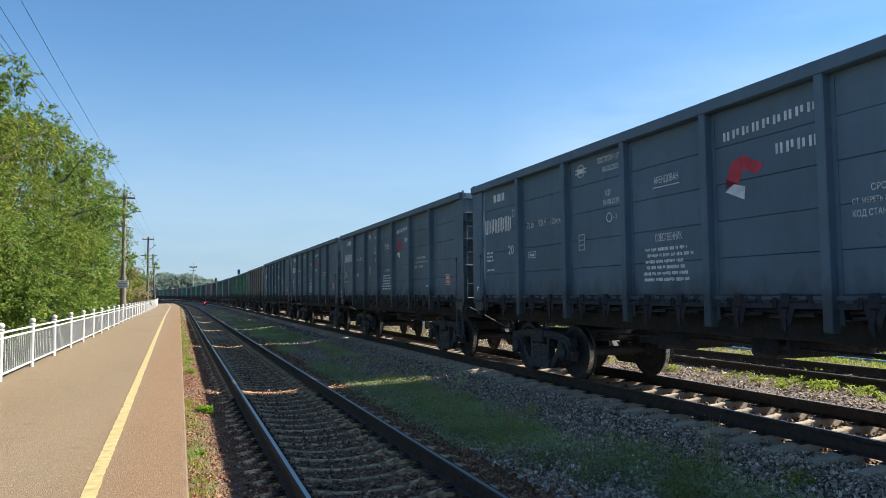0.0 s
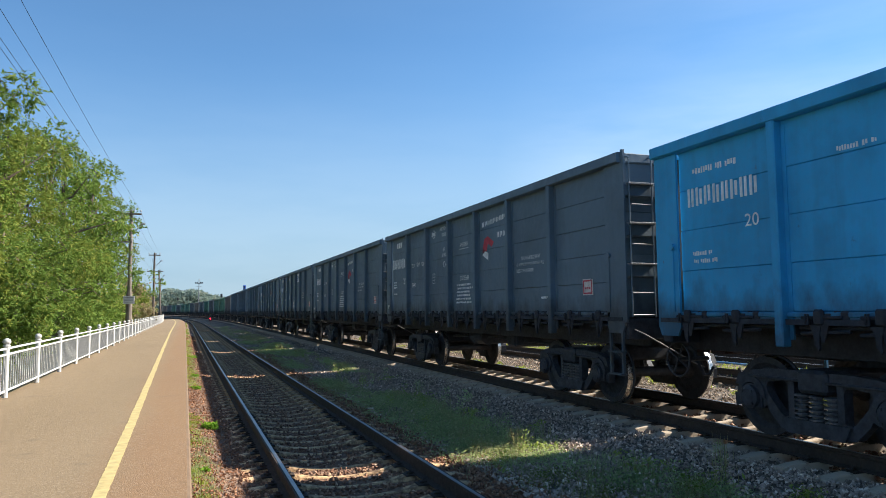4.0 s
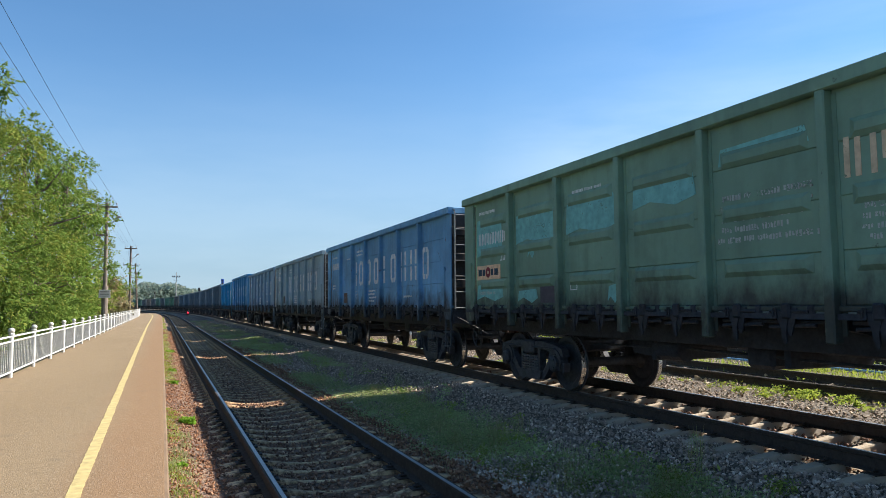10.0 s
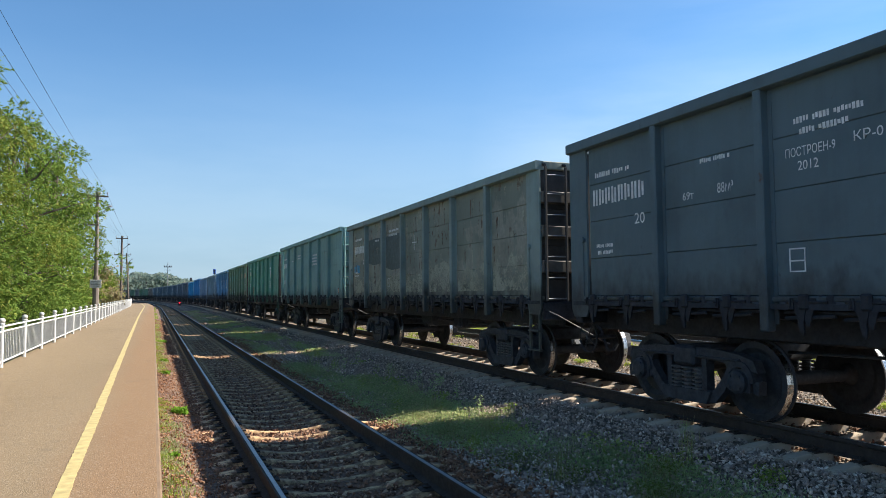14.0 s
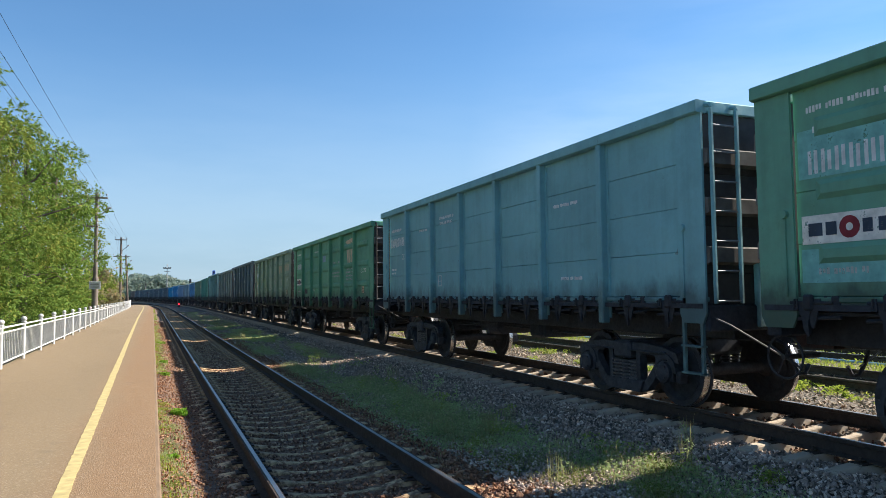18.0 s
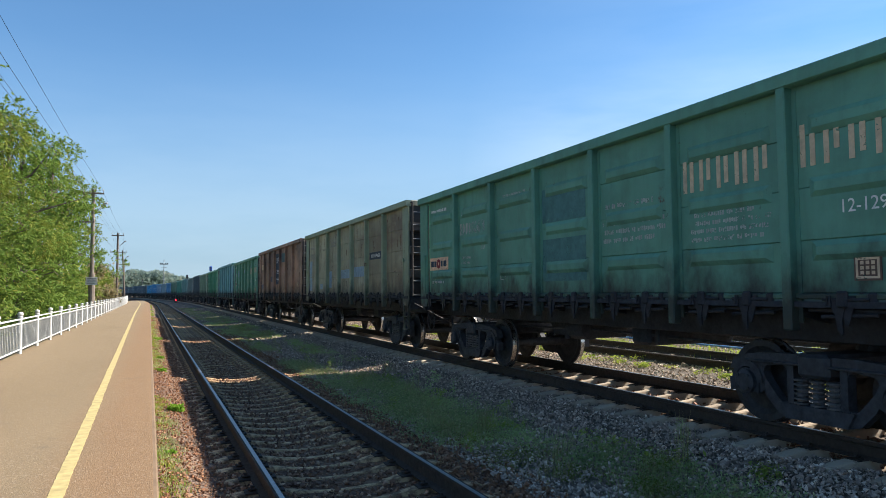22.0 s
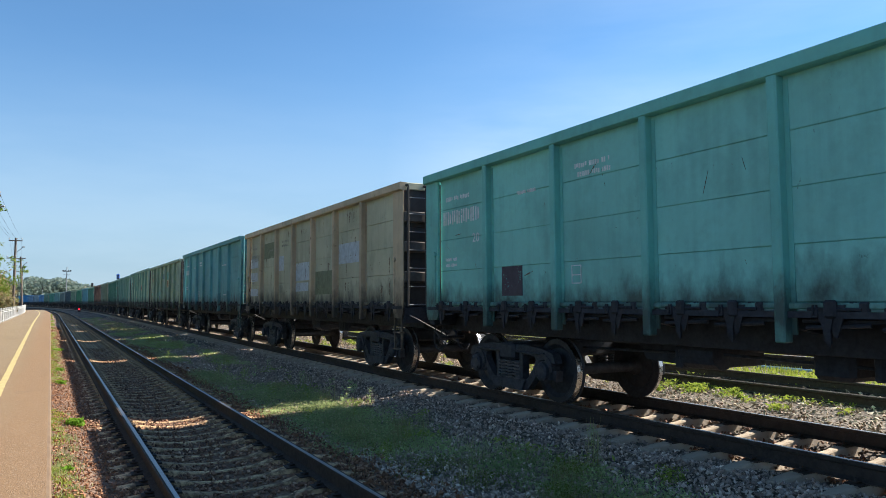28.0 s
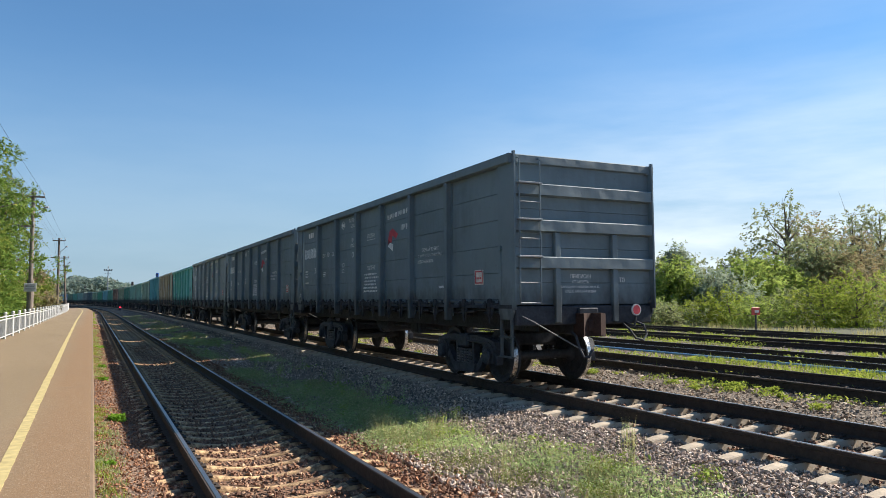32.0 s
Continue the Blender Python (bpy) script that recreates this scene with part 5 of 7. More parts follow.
def build_train():
    dark_label = "charcoal-grey steel gondola wagon with white stencilled markings"
    far_paints = [paint("far_grey_wagon_paint", (0.07, 0.08, 0.085), 5, 0.2, 0.05), paint("far_green_wagon_paint", (0.056, 0.119, 0.084), 6, 0.2, 0.05),
                  paint("far_brown_wagon_paint", (0.126, 0.098, 0.0812), 7, 0.2, 0.1)]
    for i in range(-24, -6):
        car(i, "far", far_paints[(0, 1, 1, 0, 2, 0, 1)[i % 7]], "gondola wagon far ahead in the train")
    looks = {
        -6: ("pressed", paint("dull_green_wagon_paint", (0.063, 0.126, 0.084), 8, 0.2, 0.1), "dull green gondola wagon in the train"),
        -5: ("pressed", paint("moss_green_wagon_paint", (0.07, 0.14, 0.091), 9, 0.2, 0.1), "moss-green gondola wagon with pressed side panels"),
        -4: ("plate", paint("grey_brown_wagon_paint", (0.119, 0.105, 0.0924), 10, 0.2, 0.15), "grey-brown weathered gondola wagon"),
        4: ("low", paint("bright_blue_wagon_paint", (0.016, 0.185, 0.33), 11, 0.15, 0.02, 0.35), "bright blue gondola wagon with big white stencil marks"),
        5: ("high", paint("royal_blue_wagon_paint", (0.03, 0.155, 0.3), 12, 0.1, 0.0, 0.35), "royal blue gondola wagon with big white stencil marks"),
        6: ("low", paint("slate_blue_wagon_paint", (0.118, 0.19, 0.265), 13, 0.12, 0.0, 0.3), "slate-blue gondola wagon with big white stencil marks"),
        7: ("low", paint("faded_blue_grey_wagon_paint", (0.145, 0.205, 0.24), 14, 0.2, 0.25, 0.4), "faded blue-grey gondola wagon with rust streaks"),
        8: ("low", paint("scratched_blue_wagon_paint", (0.08, 0.2, 0.325), 15, 0.28, 0.25, 0.6), "scratched mid-blue gondola wagon with chipped white marks"),
        9: ("pressed", paint("olive_green_wagon_paint", (0.1, 0.165, 0.115), 16, 0.15, 0.1, 0.6), "olive-green gondola wagon with lighter repainted patches"),
        10: ("plate", paint("sea_green_wagon_paint", (0.068, 0.195, 0.148), 17, 0.15, 0.03, 0.4), "sea-green plated gondola wagon"),
        11: ("high", paint("grey_green_wagon_paint", (0.118, 0.21, 0.2), 18, 0.12, 0.03, 0.4), "grey-green plated gondola wagon"),
        12: ("plate", paint("peeling_grey_wagon_paint", (0.13, 0.145, 0.12), 19, 0.34, 0.55, 0.5, (0.32, 0.31, 0.25), 0.5), "rusty gondola wagon with peeling grey and cream paint", paint("sage_grey_post_paint", (0.13, 0.17, 0.16), 19.5, 0.2, 0.1, 0.5)),
        13: ("tall", paint("blue_black_wagon_paint", (0.058, 0.084, 0.093), 20, 0.15, 0.1, 0.45), "blue-black gondola wagon with white stencilled markings"),
        14: ("pressed", paint("pale_olive_wagon_paint", (0.154, 0.21, 0.14), 21, 0.18, 0.12, 0.5), "pale olive gondola wagon with pressed side panels"),
        15: ("pressed", paint("leaf_green_wagon_paint", (0.068, 0.2, 0.122), 22, 0.12, 0.02, 0.4), "leaf-green gondola wagon with an orange emblem"),
        16: ("tall", paint("teal_blue_wagon_paint", (0.112, 0.24, 0.255), 23, 0.12, 0.02, 0.35), "teal-blue plated gondola wagon"),
        17: ("pressed", paint("deep_green_wagon_paint", (0.075, 0.185, 0.128), 24, 0.12, 0.02, 0.4), "deep green gondola wagon with orange-beige stencil marks"),
        18: ("tall", paint("red_brown_wagon_paint", (0.235, 0.135, 0.09), 25, 0.34, 0.3, 0.6, (0.13, 0.085, 0.075), 0.35, 0.6, 0.09), "red-brown gondola wagon with a dark blue sign panel"),
        19: ("tall", paint("rusty_olive_wagon_paint", (0.225, 0.215, 0.145), 26, 0.28, 0.3, 0.5, (0.19, 0.13, 0.085), 0.3, 0.6, 0.09), "rusty olive gondola wagon with pale blue patches", paint("olive_post_paint", (0.17, 0.2, 0.135), 26.5, 0.2, 0.2, 0.5)),
        20: ("pressed", paint("bottle_green_wagon_paint", (0.066, 0.168, 0.12), 27, 0.15, 0.08, 0.6), "bottle-green gondola wagon with orange-beige stencil marks"),
        21: ("plate", paint("pale_green_wagon_paint", (0.205, 0.26, 0.192), 28, 0.15, 0.3, 0.5), "pale green rust-speckled gondola wagon with an orange panel", paint("teal_green_post_paint", (0.15, 0.27, 0.22), 28.5, 0.15, 0.15, 0.5)),
        22: ("tall", paint("mint_green_wagon_paint", (0.26, 0.325, 0.212), 29, 0.15, 0.25, 0.5), "mint-green gondola wagon with an orange panel and patches", paint("sea_green_post_paint", (0.16, 0.27, 0.22), 29.5, 0.15, 0.12, 0.5)),
        23: ("plate", paint("dusty_green_wagon_paint", (0.19, 0.245, 0.178), 30, 0.18, 0.3, 0.5), "dusty green scratched gondola wagon with an orange panel"),
        24: ("high", paint("blue_green_wagon_paint", (0.09, 0.235, 0.24), 31, 0.15, 0.1, 0.5), "blue-green plated gondola wagon"),
        25: ("tall", paint("tan_wagon_paint", (0.25, 0.245, 0.17), 32, 0.2, 0.2, 0.6), "tan-posted rusty olive gondola wagon with pale blue patches", paint("tan_post_paint", (0.3, 0.235, 0.155), 32.5, 0.2, 0.3, 0.6)),
        26: ("plate", paint("turquoise_wagon_paint", (0.122, 0.315, 0.275), 33, 0.15, 0.12, 0.5), "turquoise gondola wagon with scuffed paint", paint("dark_turquoise_post_paint", (0.095, 0.285, 0.245), 33.5, 0.12, 0.1, 0.5)),
    }
    for i in range(-6, 30):
        if i in looks:
            kind, mat, label, *posts = looks[i]
        else:
            kind, mat, label = "new", (TAIL_DARK if i > 27 else DARK if i < 27 else SLATE)[i % 2], dark_label
            posts = ()
        car(i, "tail" if i == 29 else kind, mat, label, *posts)
    for i, root, kind in CARS:
        if i >= -6:
            mark_wagon(i, root, kind)


def mark_wagon(i, root, kind):
    """What sets each wagon's side apart."""
    if i == 16:
        # a cleaner ladder in the colour of its wagon
        for o in root.children:
            if o.name.split(".")[0] == "ladder":
                o.material_slots[0].link = "OBJECT"
                o.material_slots[0].material = bpy.data.materials["teal_blue_wagon_paint"]
    if kind in ("new", "tail"):
        kind = "new"
        dark_marks(root, *(("15.03.2024", "15.03.2040") if i > 27 else ("09.12.2021", "09.12.2037", ("СТ. КОЛПИНО ОКТЯБРЬСКОЙ Ж.Д.", "КОД СТАНЦИИ 031600")) if i == 27 else ()))
        if i == 1:
            p = flat(root, kind, "name_board", [(7.95, 9.25, 3.22, 3.68)], mark_paint("white_board_paint", (0.8, 0.8, 0.8)), 0.002, label="white name board")
            flat(p, kind, "board_stripe", [(8.02, 8.3, 3.3, 3.36), (8.02, 8.26, 3.4, 3.46), (8.02, 8.3, 3.5, 3.56)], mark_paint("blue_board_paint", (0.042, 0.14, 0.49)), 0.006)
            flat(p, kind, "board_stripe", [(8.3, 8.38, 3.3, 3.4), (8.3, 8.38, 3.46, 3.56)], mark_paint("green_board_paint", (0.21, 0.49, 0.084)), 0.006)
            blocks(p, kind, 8.45, 3.42, 0.75, 0.14, 6, NAVY)
        elif i == 27:
            bars(root, kind, 6.3, 2.5, 1.3, 0.42, 4, LETTER, 9)
            flag_mark(root, "new", 0.5, False)
            web_name(root)
            scrawl(root)
            flat(root, kind, "paint_patch", [(8.62, 9.19, 1.62, 2.09)], mark_paint("dark_slate_repair_paint", (0.085, 0.1, 0.108)))
        else:
            flag_mark(root)
    elif i in (4, 5, 6, 7, 8):
        w = LETTER if i in (4, 5, 6) else LETTER_WORN
        stencil_name(root, kind, w, 0.08 if i == 5 else 0.0)
        usual_marks(root, kind, w, 1, i)
        bars(root, kind, 5.8, 1.6, 0.9, 0.42, 4, w, i)
        bars(root, kind, 9.4, 1.7, 0.8, 0.1, 1, w, i + 3)
        if i == 5:
            p = flat(root, kind, "name_plate", [(2.5, 3.1, 2.5, 2.7)], mark_paint("white_name_plate", (0.8, 0.77, 0.7)), 0.004)
            flat(p, kind, "name_plate_mark", [(2.55, 2.75, 2.56, 2.64), (2.8, 3.04, 2.56, 2.64)], RED_DARK, 0.008)
        if i in (5, 6, 7):
            flat(root, kind, "paint_patch", [(2.4, 2.95, 1.62, 2.0)], PLUM)
        if i == 8:
            scratches(root, kind, 34, 8)
            flat(root, kind, "paint_patch", [(2.5, 3.0, 1.6, 1.95)], BROWN)
        if i == 7:
            flat(root, kind, "rust_streak", [((8.57, 2.9), (8.61, 2.92), (8.63, 2.2), (8.6, 2.0)), ((6.62, 2.95), (6.65, 2.95), (6.67, 2.3), (6.64, 2.2)), ((10.24, 3.2), (10.28, 3.2), (10.29, 2.0), (10.25, 2.1)), ((11.18, 2.5), (11.21, 2.5), (11.21, 2.1))], RUSTY, 0.004)
    elif kind == "pressed" and i >= 9:
        coal_marks(root, i != 15, i != 14, i)
        if i == 9:
            for r in ((2.3, 3.75, 2.64, 3.2), (4.1, 5.5, 2.66, 3.18), (5.9, 7.2, 2.84, 3.2), (7.6, 8.9, 3.15, 3.38), (5.24, 5.5, 1.57, 1.82), (0.5, 1.72, 2.5, 3.3), (0.5, 1.72, 1.62, 1.95), (2.35, 3.1, 1.58, 1.8), (2.75, 3.0, 2.38, 2.55)):
                flat(root, kind, "repair_patch", [((r[0], r[2]), (r[0] + 0.3 * (r[1] - r[0]), r[2] + 0.07), (r[0] + 0.7 * (r[1] - r[0]), r[2] - 0.03), (r[1], r[2] + 0.05), (r[1] - 0.05, r[3]), (r[0] + 0.04, r[3] - 0.03))], TEAL)
            flat(root, kind, "paint_patch", [(3.2, 3.72, 1.55, 2.02)], PLUM)
        if i == 15:
            flat(root, kind, "emblem", [((9.5, 3.42), (10.75, 3.52), (10.68, 3.38), (9.75, 3.3)), ((9.62, 3.24), (9.98, 3.28), (9.9, 2.66), (9.8, 2.66)), ((10.08, 3.32), (10.22, 3.33), (10.1, 2.64), (9.98, 2.64)), ((10.32, 3.33), (10.46, 3.35), (10.3, 2.66), (10.18, 2.66)), ((10.54, 3.36), (10.66, 3.37), (10.5, 2.7), (10.38, 2.68))], BEIGE, label="orange slanted emblem")
            bars(root, kind, 9.5, 2.05, 1.25, 0.48, 4, LETTER_FADED, 15)
            flat(root, kind, "repair_patch", [(5.9, 6.4, 2.86, 3.1)], PALE_BLUE)
            flat(root, kind, "paint_patch", [(2.4, 2.9, 1.65, 2.0)], PLUM)
        if i == 17:
            for r in ((0.5, 1.62, 2.7, 3.2), (0.5, 1.66, 1.64, 1.98), (2.28, 3.7, 2.72, 3.24), (2.66, 2.95, 2.36, 2.57), (5.85, 6.4, 2.89, 3.23), (5.14, 5.5, 1.57, 1.87)):
                flat(root, kind, "repair_patch", [r], PALE_BLUE if r[0] > 2 else TEAL)
            flat(root, kind, "paint_patch", [(2.4, 3.0, 1.65, 2.15)], PLUM)
        if i == 20:
            flat(root, kind, "repair_patch", [(5.8, 7.1, 2.68, 3.25), (5.8, 7.1, 1.7, 2.4)], mark_paint("dull_blue_repair_paint", (0.075, 0.2, 0.19)))
    elif i in (21, 22, 23):
        ring_sign(root, i)
        scratches(root, kind, 46, i)
        rust_runs(root, kind, 6 if i < 23 else 14, i)
        if i != 22:
            flat(root, kind, "repair_patch", [(5.8, 6.85, 2.93, 3.25)], mark_paint("faded_blue_repair_paint", (0.17, 0.26, 0.28)))
        else:
            old = mark_paint("faded_violet_stencil_paint", (0.175, 0.23, 0.245))
            flat(root, kind, "trade_mark", hollow(5.84, 0.3, 3.0, 3.32, 0.08) + [((6.2, 3.34), (6.28, 3.34), (6.4, 3.06), (6.33, 3.04)), ((6.5, 3.34), (6.57, 3.34), (6.42, 3.05)), (6.62, 6.7, 3.05, 3.36), ((6.72, 3.2), (6.9, 3.37), (6.98, 3.37), (6.8, 3.19)), ((6.74, 3.18), (6.94, 3.04), (7.0, 3.06), (6.8, 3.2))], old)
            flat(root, kind, "repair_patch", [(0.42, 0.72, 2.43, 2.78)], INDIGO)
            flat(root, kind, "repair_patch", [(9.48, 10.23, 1.63, 1.93), (3.96, 4.46, 2.42, 2.78), (2.25, 2.67, 1.6, 1.86)], DULL_GREEN)
        if i == 23:
            flat(root, kind, "repair_patch", [(7.5, 9.0, 2.84, 3.28), (0.6, 1.1, 1.95, 2.35), (4.3, 4.7, 1.7, 2.1)], TEAL)
    elif i == 18:
        p = flat(root, kind, "sign_panel", [(5.76, 7.3, 1.95, 3.55)], NAVY, 0.002, label="dark blue sign panel with white marks")
        blocks(p, kind, 6.0, 3.05, 1.0, 0.3, 3, LETTER)
        bars(p, kind, 6.0, 2.5, 1.1, 0.22, 3, LETTER, 3)
        bars(p, kind, 6.0, 2.1, 1.1, 0.2, 3, LETTER, 4)
        flat(root, kind, "repair_patch", [(7.5, 9.0, 3.05, 3.5)], mark_paint("dark_teal_repair_paint", (0.07, 0.14, 0.154)))
        flat(root, kind, "repair_patch", [(8.4, 9.0, 1.7, 2.15), (4.0, 4.6, 2.1, 2.4), (0.6, 1.6, 1.75, 2.0)], mark_paint("slate_repair_paint", (0.112, 0.112, 0.14)))
        flat(root, kind, "repair_patch", [(0.6, 1.9, 2.85, 3.15)], BEIGE)
        bend_bar(root, kind, 11.75, 1.75, BROWN, 0.3)
        scratches(root, kind, 20, 18)
        rust_runs(root, kind, 26, 18)
    elif i == 19:
        usual_marks(root, kind, CREAM, 1, 19)
        for r in ((0.5, 1.0, 1.6, 2.8), (3.98, 4.4, 1.7, 2.3), (5.72, 7.0, 2.0, 2.3), (7.46, 8.8, 2.02, 2.34), (2.5, 2.9, 1.65, 1.85)):
            flat(root, kind, "repair_patch", [r], PALE_BLUE)
        flat(root, kind, "sign_strip", [(9.3, 10.45, 2.5, 2.72)], NAVY)
        blocks(root, kind, 9.5, 2.56, 0.9, 0.1, 8, LETTER)
        bars(root, kind, 8.4, 1.72, 0.6, 0.1, 1, CREAM, 2)
        scratches(root, kind, 40, 19)
        rust_runs(root, kind, 40, 19)
    elif i == 25:
        usual_marks(root, kind, CREAM, 1, 25)
        for r in ((0.5, 1.5, 2.66, 2.98), (0.5, 1.45, 2.2, 2.5), (0.5, 1.5, 1.7, 1.95), (3.98, 4.55, 2.45, 2.9), (5.75, 6.98, 2.1, 2.6), (5.75, 6.9, 1.8, 2.04), (9.25, 10.6, 2.42, 2.9)):
            flat(root, kind, "repair_patch", [r], mark_paint("bleached_blue_repair_paint", (0.5, 0.56, 0.6)))
        flat(root, kind, "repair_patch", [(2.3, 3.8, 2.9, 3.4), (7.5, 9.0, 1.7, 2.3)], mark_paint("olive_repair_paint", (0.2, 0.22, 0.13)))
        scratches(root, kind, 40, 25)
        rust_runs(root, kind, 30, 25)
    elif i == 12:
        usual_marks(root, kind, LETTER, 1, 12)
        flat(root, kind, "repair_patch", [((0.6, 2.26), (0.9, 2.22), (1.25, 2.24), (1.24, 2.47), (0.85, 2.5), (0.56, 2.42))], SKY_BLUE, label="sky-blue dab of paint")
        for b in range(7):
            u = (0.55, 2.3, 4.1, 5.8, 7.55, 9.3, 11.05)[b]
            v = [(u, 1.6), (u + 1.45, 1.6)] + [(u + 1.45 - 0.05 * j, 2.1 + 0.3 * noise.noise(Vector((b * 3.7 + j * 0.13, 1.5, 0))) + 0.12 * noise.noise(Vector((b * 9.1 + j * 0.8, 4.5, 0)))) for j in range(30)]
            flat(root, kind, "peeled_paint", [tuple(v)], PEELING)
            if b in (1, 2):
                flat(root, kind, "repair_patch", [((u - 0.02, 2.5 - 0.2 * (b - 1)), (u + 0.5, 2.42 - 0.2 * (b - 1)), (u + 1.48, 2.46 - 0.2 * (b - 1)), (u + 1.5, 3.2), (u + 0.8, 3.23), (u - 0.03, 3.2))], mark_paint("slate_green_repair_paint", (0.1, 0.128, 0.122)))
        scratches(root, kind, 60, 12)
        rust_runs(root, kind, 70, 12)
        rust_runs(root, kind, 40, 13, PEELING)
        flat(root, kind, "star_mark", [(6.3, 6.62, 2.86, 2.88), (6.45, 6.47, 2.68, 3.06)], LETTER)
    elif i == 10:
        usual_marks(root, kind, LETTER_WORN, 1, 10)
        flat(root, kind, "emblem", [((9.6, 3.1), (10.5, 3.14), (10.46, 3.04), (9.75, 3.0)), ((9.72, 2.95), (9.95, 2.97), (9.9, 2.5), (9.82, 2.5)), ((10.02, 2.98), (10.12, 2.99), (10.05, 2.5), (9.97, 2.5)), ((10.2, 2.99), (10.32, 3.0), (10.22, 2.5), (10.12, 2.5))], LETTER, label="white slanted emblem")
        bars(root, kind, 9.5, 1.95, 1.0, 0.4, 4, LETTER_WORN, 4)
        flat(root, kind, "paint_patch", [(2.4, 2.8, 1.65, 2.1)], BROWN)
        flat(root, kind, "small_table", frame_rects(5.0, 5.5, 2.6, 2.85, 0.014), LETTER_WORN)
    elif i == 11:
        usual_marks(root, kind, LETTER_WORN, 1, 11)
        bars(root, kind, 7.6, 2.75, 1.4, 0.5, 4, LETTER_WORN, 11)
        flat(root, kind, "paint_patch", [(3.4, 3.85, 1.65, 2.1)], mark_paint("slate_repair_paint", (0.112, 0.112, 0.14)))
        bend_bar(root, kind, 12.2, 1.6, RED_DARK, 0.2)
    elif i == 13:
        usual_marks(root, kind, LETTER, 1, 13)
        words(root, kind, "ПОСТРОЕН-9", 4.2, 2.95, 0.6, 0.1, LETTER)
        words(root, kind, "2012", 4.35, 2.8, 0.25, 0.1, LETTER)
        words(root, kind, "КР-0191", 5.0, 2.98, 0.5, 0.1, LETTER)
        words(root, kind, "69т", 2.6, 2.7, 0.2, 0.1, LETTER)
        words(root, kind, "88м³", 3.2, 2.72, 0.25, 0.12, LETTER)
        bars(root, kind, 7.7, 2.5, 1.2, 0.3, 3, LETTER, 5)
    elif i in (16, 24, 26):
        usual_marks(root, kind, LETTER_WORN, 1, i)
        bars(root, kind, 9.4, 2.95, 0.8, 0.1, 1, LETTER_WORN, i)
        bars(root, kind, 9.6, 1.75, 0.7, 0.1, 1, LETTER_WORN, i + 2)
        if i == 26:
            scratches(root, kind, 22, 26)
            flat(root, kind, "paint_patch", [(2.5, 3.05, 1.6, 2.05)], PLUM)
            flat(root, kind, "rust_stain", [((11.3, 2.3), (11.5, 2.42), (11.75, 2.3), (11.95, 2.5), (11.9, 2.1), (11.6, 2.05), (11.35, 2.12))  ], RUSTY)
    elif kind == "plate":
        usual_marks(root, kind, LETTER_WORN, 1, i)


build_train()


def last_wagon_marks():
    """The rear wall of the last wagon: stencils, a reflector plate and the round tail disc."""
    root = CARS[-1][1]
    hl, hw, top = wagon_dims("tail")
    rear = Matrix(((1, 0, 0, 0), (0, 0, -1, -(hl - 0.05) - 0.003), (0, 1, 0, 0), (0, 0, 0, 1)))
    words(root, "new", "ПРИПИСАН", -0.3, 1.86, 0.42, 0.075, LETTER, plane=rear)
    words(root, "new", "СТ. МЕРЕТЬ,", -0.27, 1.77, 0.36, 0.055, LETTER, plane=rear)
    words(root, "new", "ЗАПАДНО-СИБИРСКОЙ Ж.Д.", -0.5, 1.69, 0.8, 0.055, LETTER, plane=rear)
    words(root, "new", "КОД СТАНЦИИ 862201", -0.42, 1.61, 0.64, 0.055, LETTER, plane=rear)
    words(root, "new", "ТО", 0.74, 1.8, 0.12, 0.08, LETTER, plane=rear)
    flat(root, "new", "reflector_plate", [(-0.95, -0.68, 2.06, 2.15)], mark_paint("white_board_paint", (0.8, 0.8, 0.8)), plane=rear @ pose(0, 0, 0.09))


def tail_disc():
    root = CARS[-1][1]
    hl, hw, top = wagon_dims("tail")
    disc = part("tail_disc", Shape().turned([(0.1, -0.01), (0.1, 0.012)], (0.85, -hl - 0.25, 1.32), "y", 20), WHITE, root, "round white tail disc with a red centre")
    part("disc_centre", Shape().turned([(0.078, -0.014), (0.078, -0.009)], (0.85, -hl - 0.25, 1.32), "y", 20), RED, disc)
    part("disc_stem", Shape().tube([(0.85, -hl - 0.24, 1.24), (0.85, -hl - 0.2, 1.05), (0.83, -hl + 0.02, 1.1)], 0.02, 6), FRAME_DARK, disc)
    part("uncoupled_hose", Shape().tube([(0.78, -hl + 0.05, 1.1), (0.74, -hl - 0.2, 0.98), (0.8, -hl - 0.28, 0.84), (0.95, -hl - 0.3, 0.8), (1.08, -hl - 0.24, 0.9), (1.1, -hl - 0.15, 1.05), (1.0, -hl + 0.04, 1.14)], 0.02, 7), FRAME_DARK, root)


last_wagon_marks()
tail_disc()


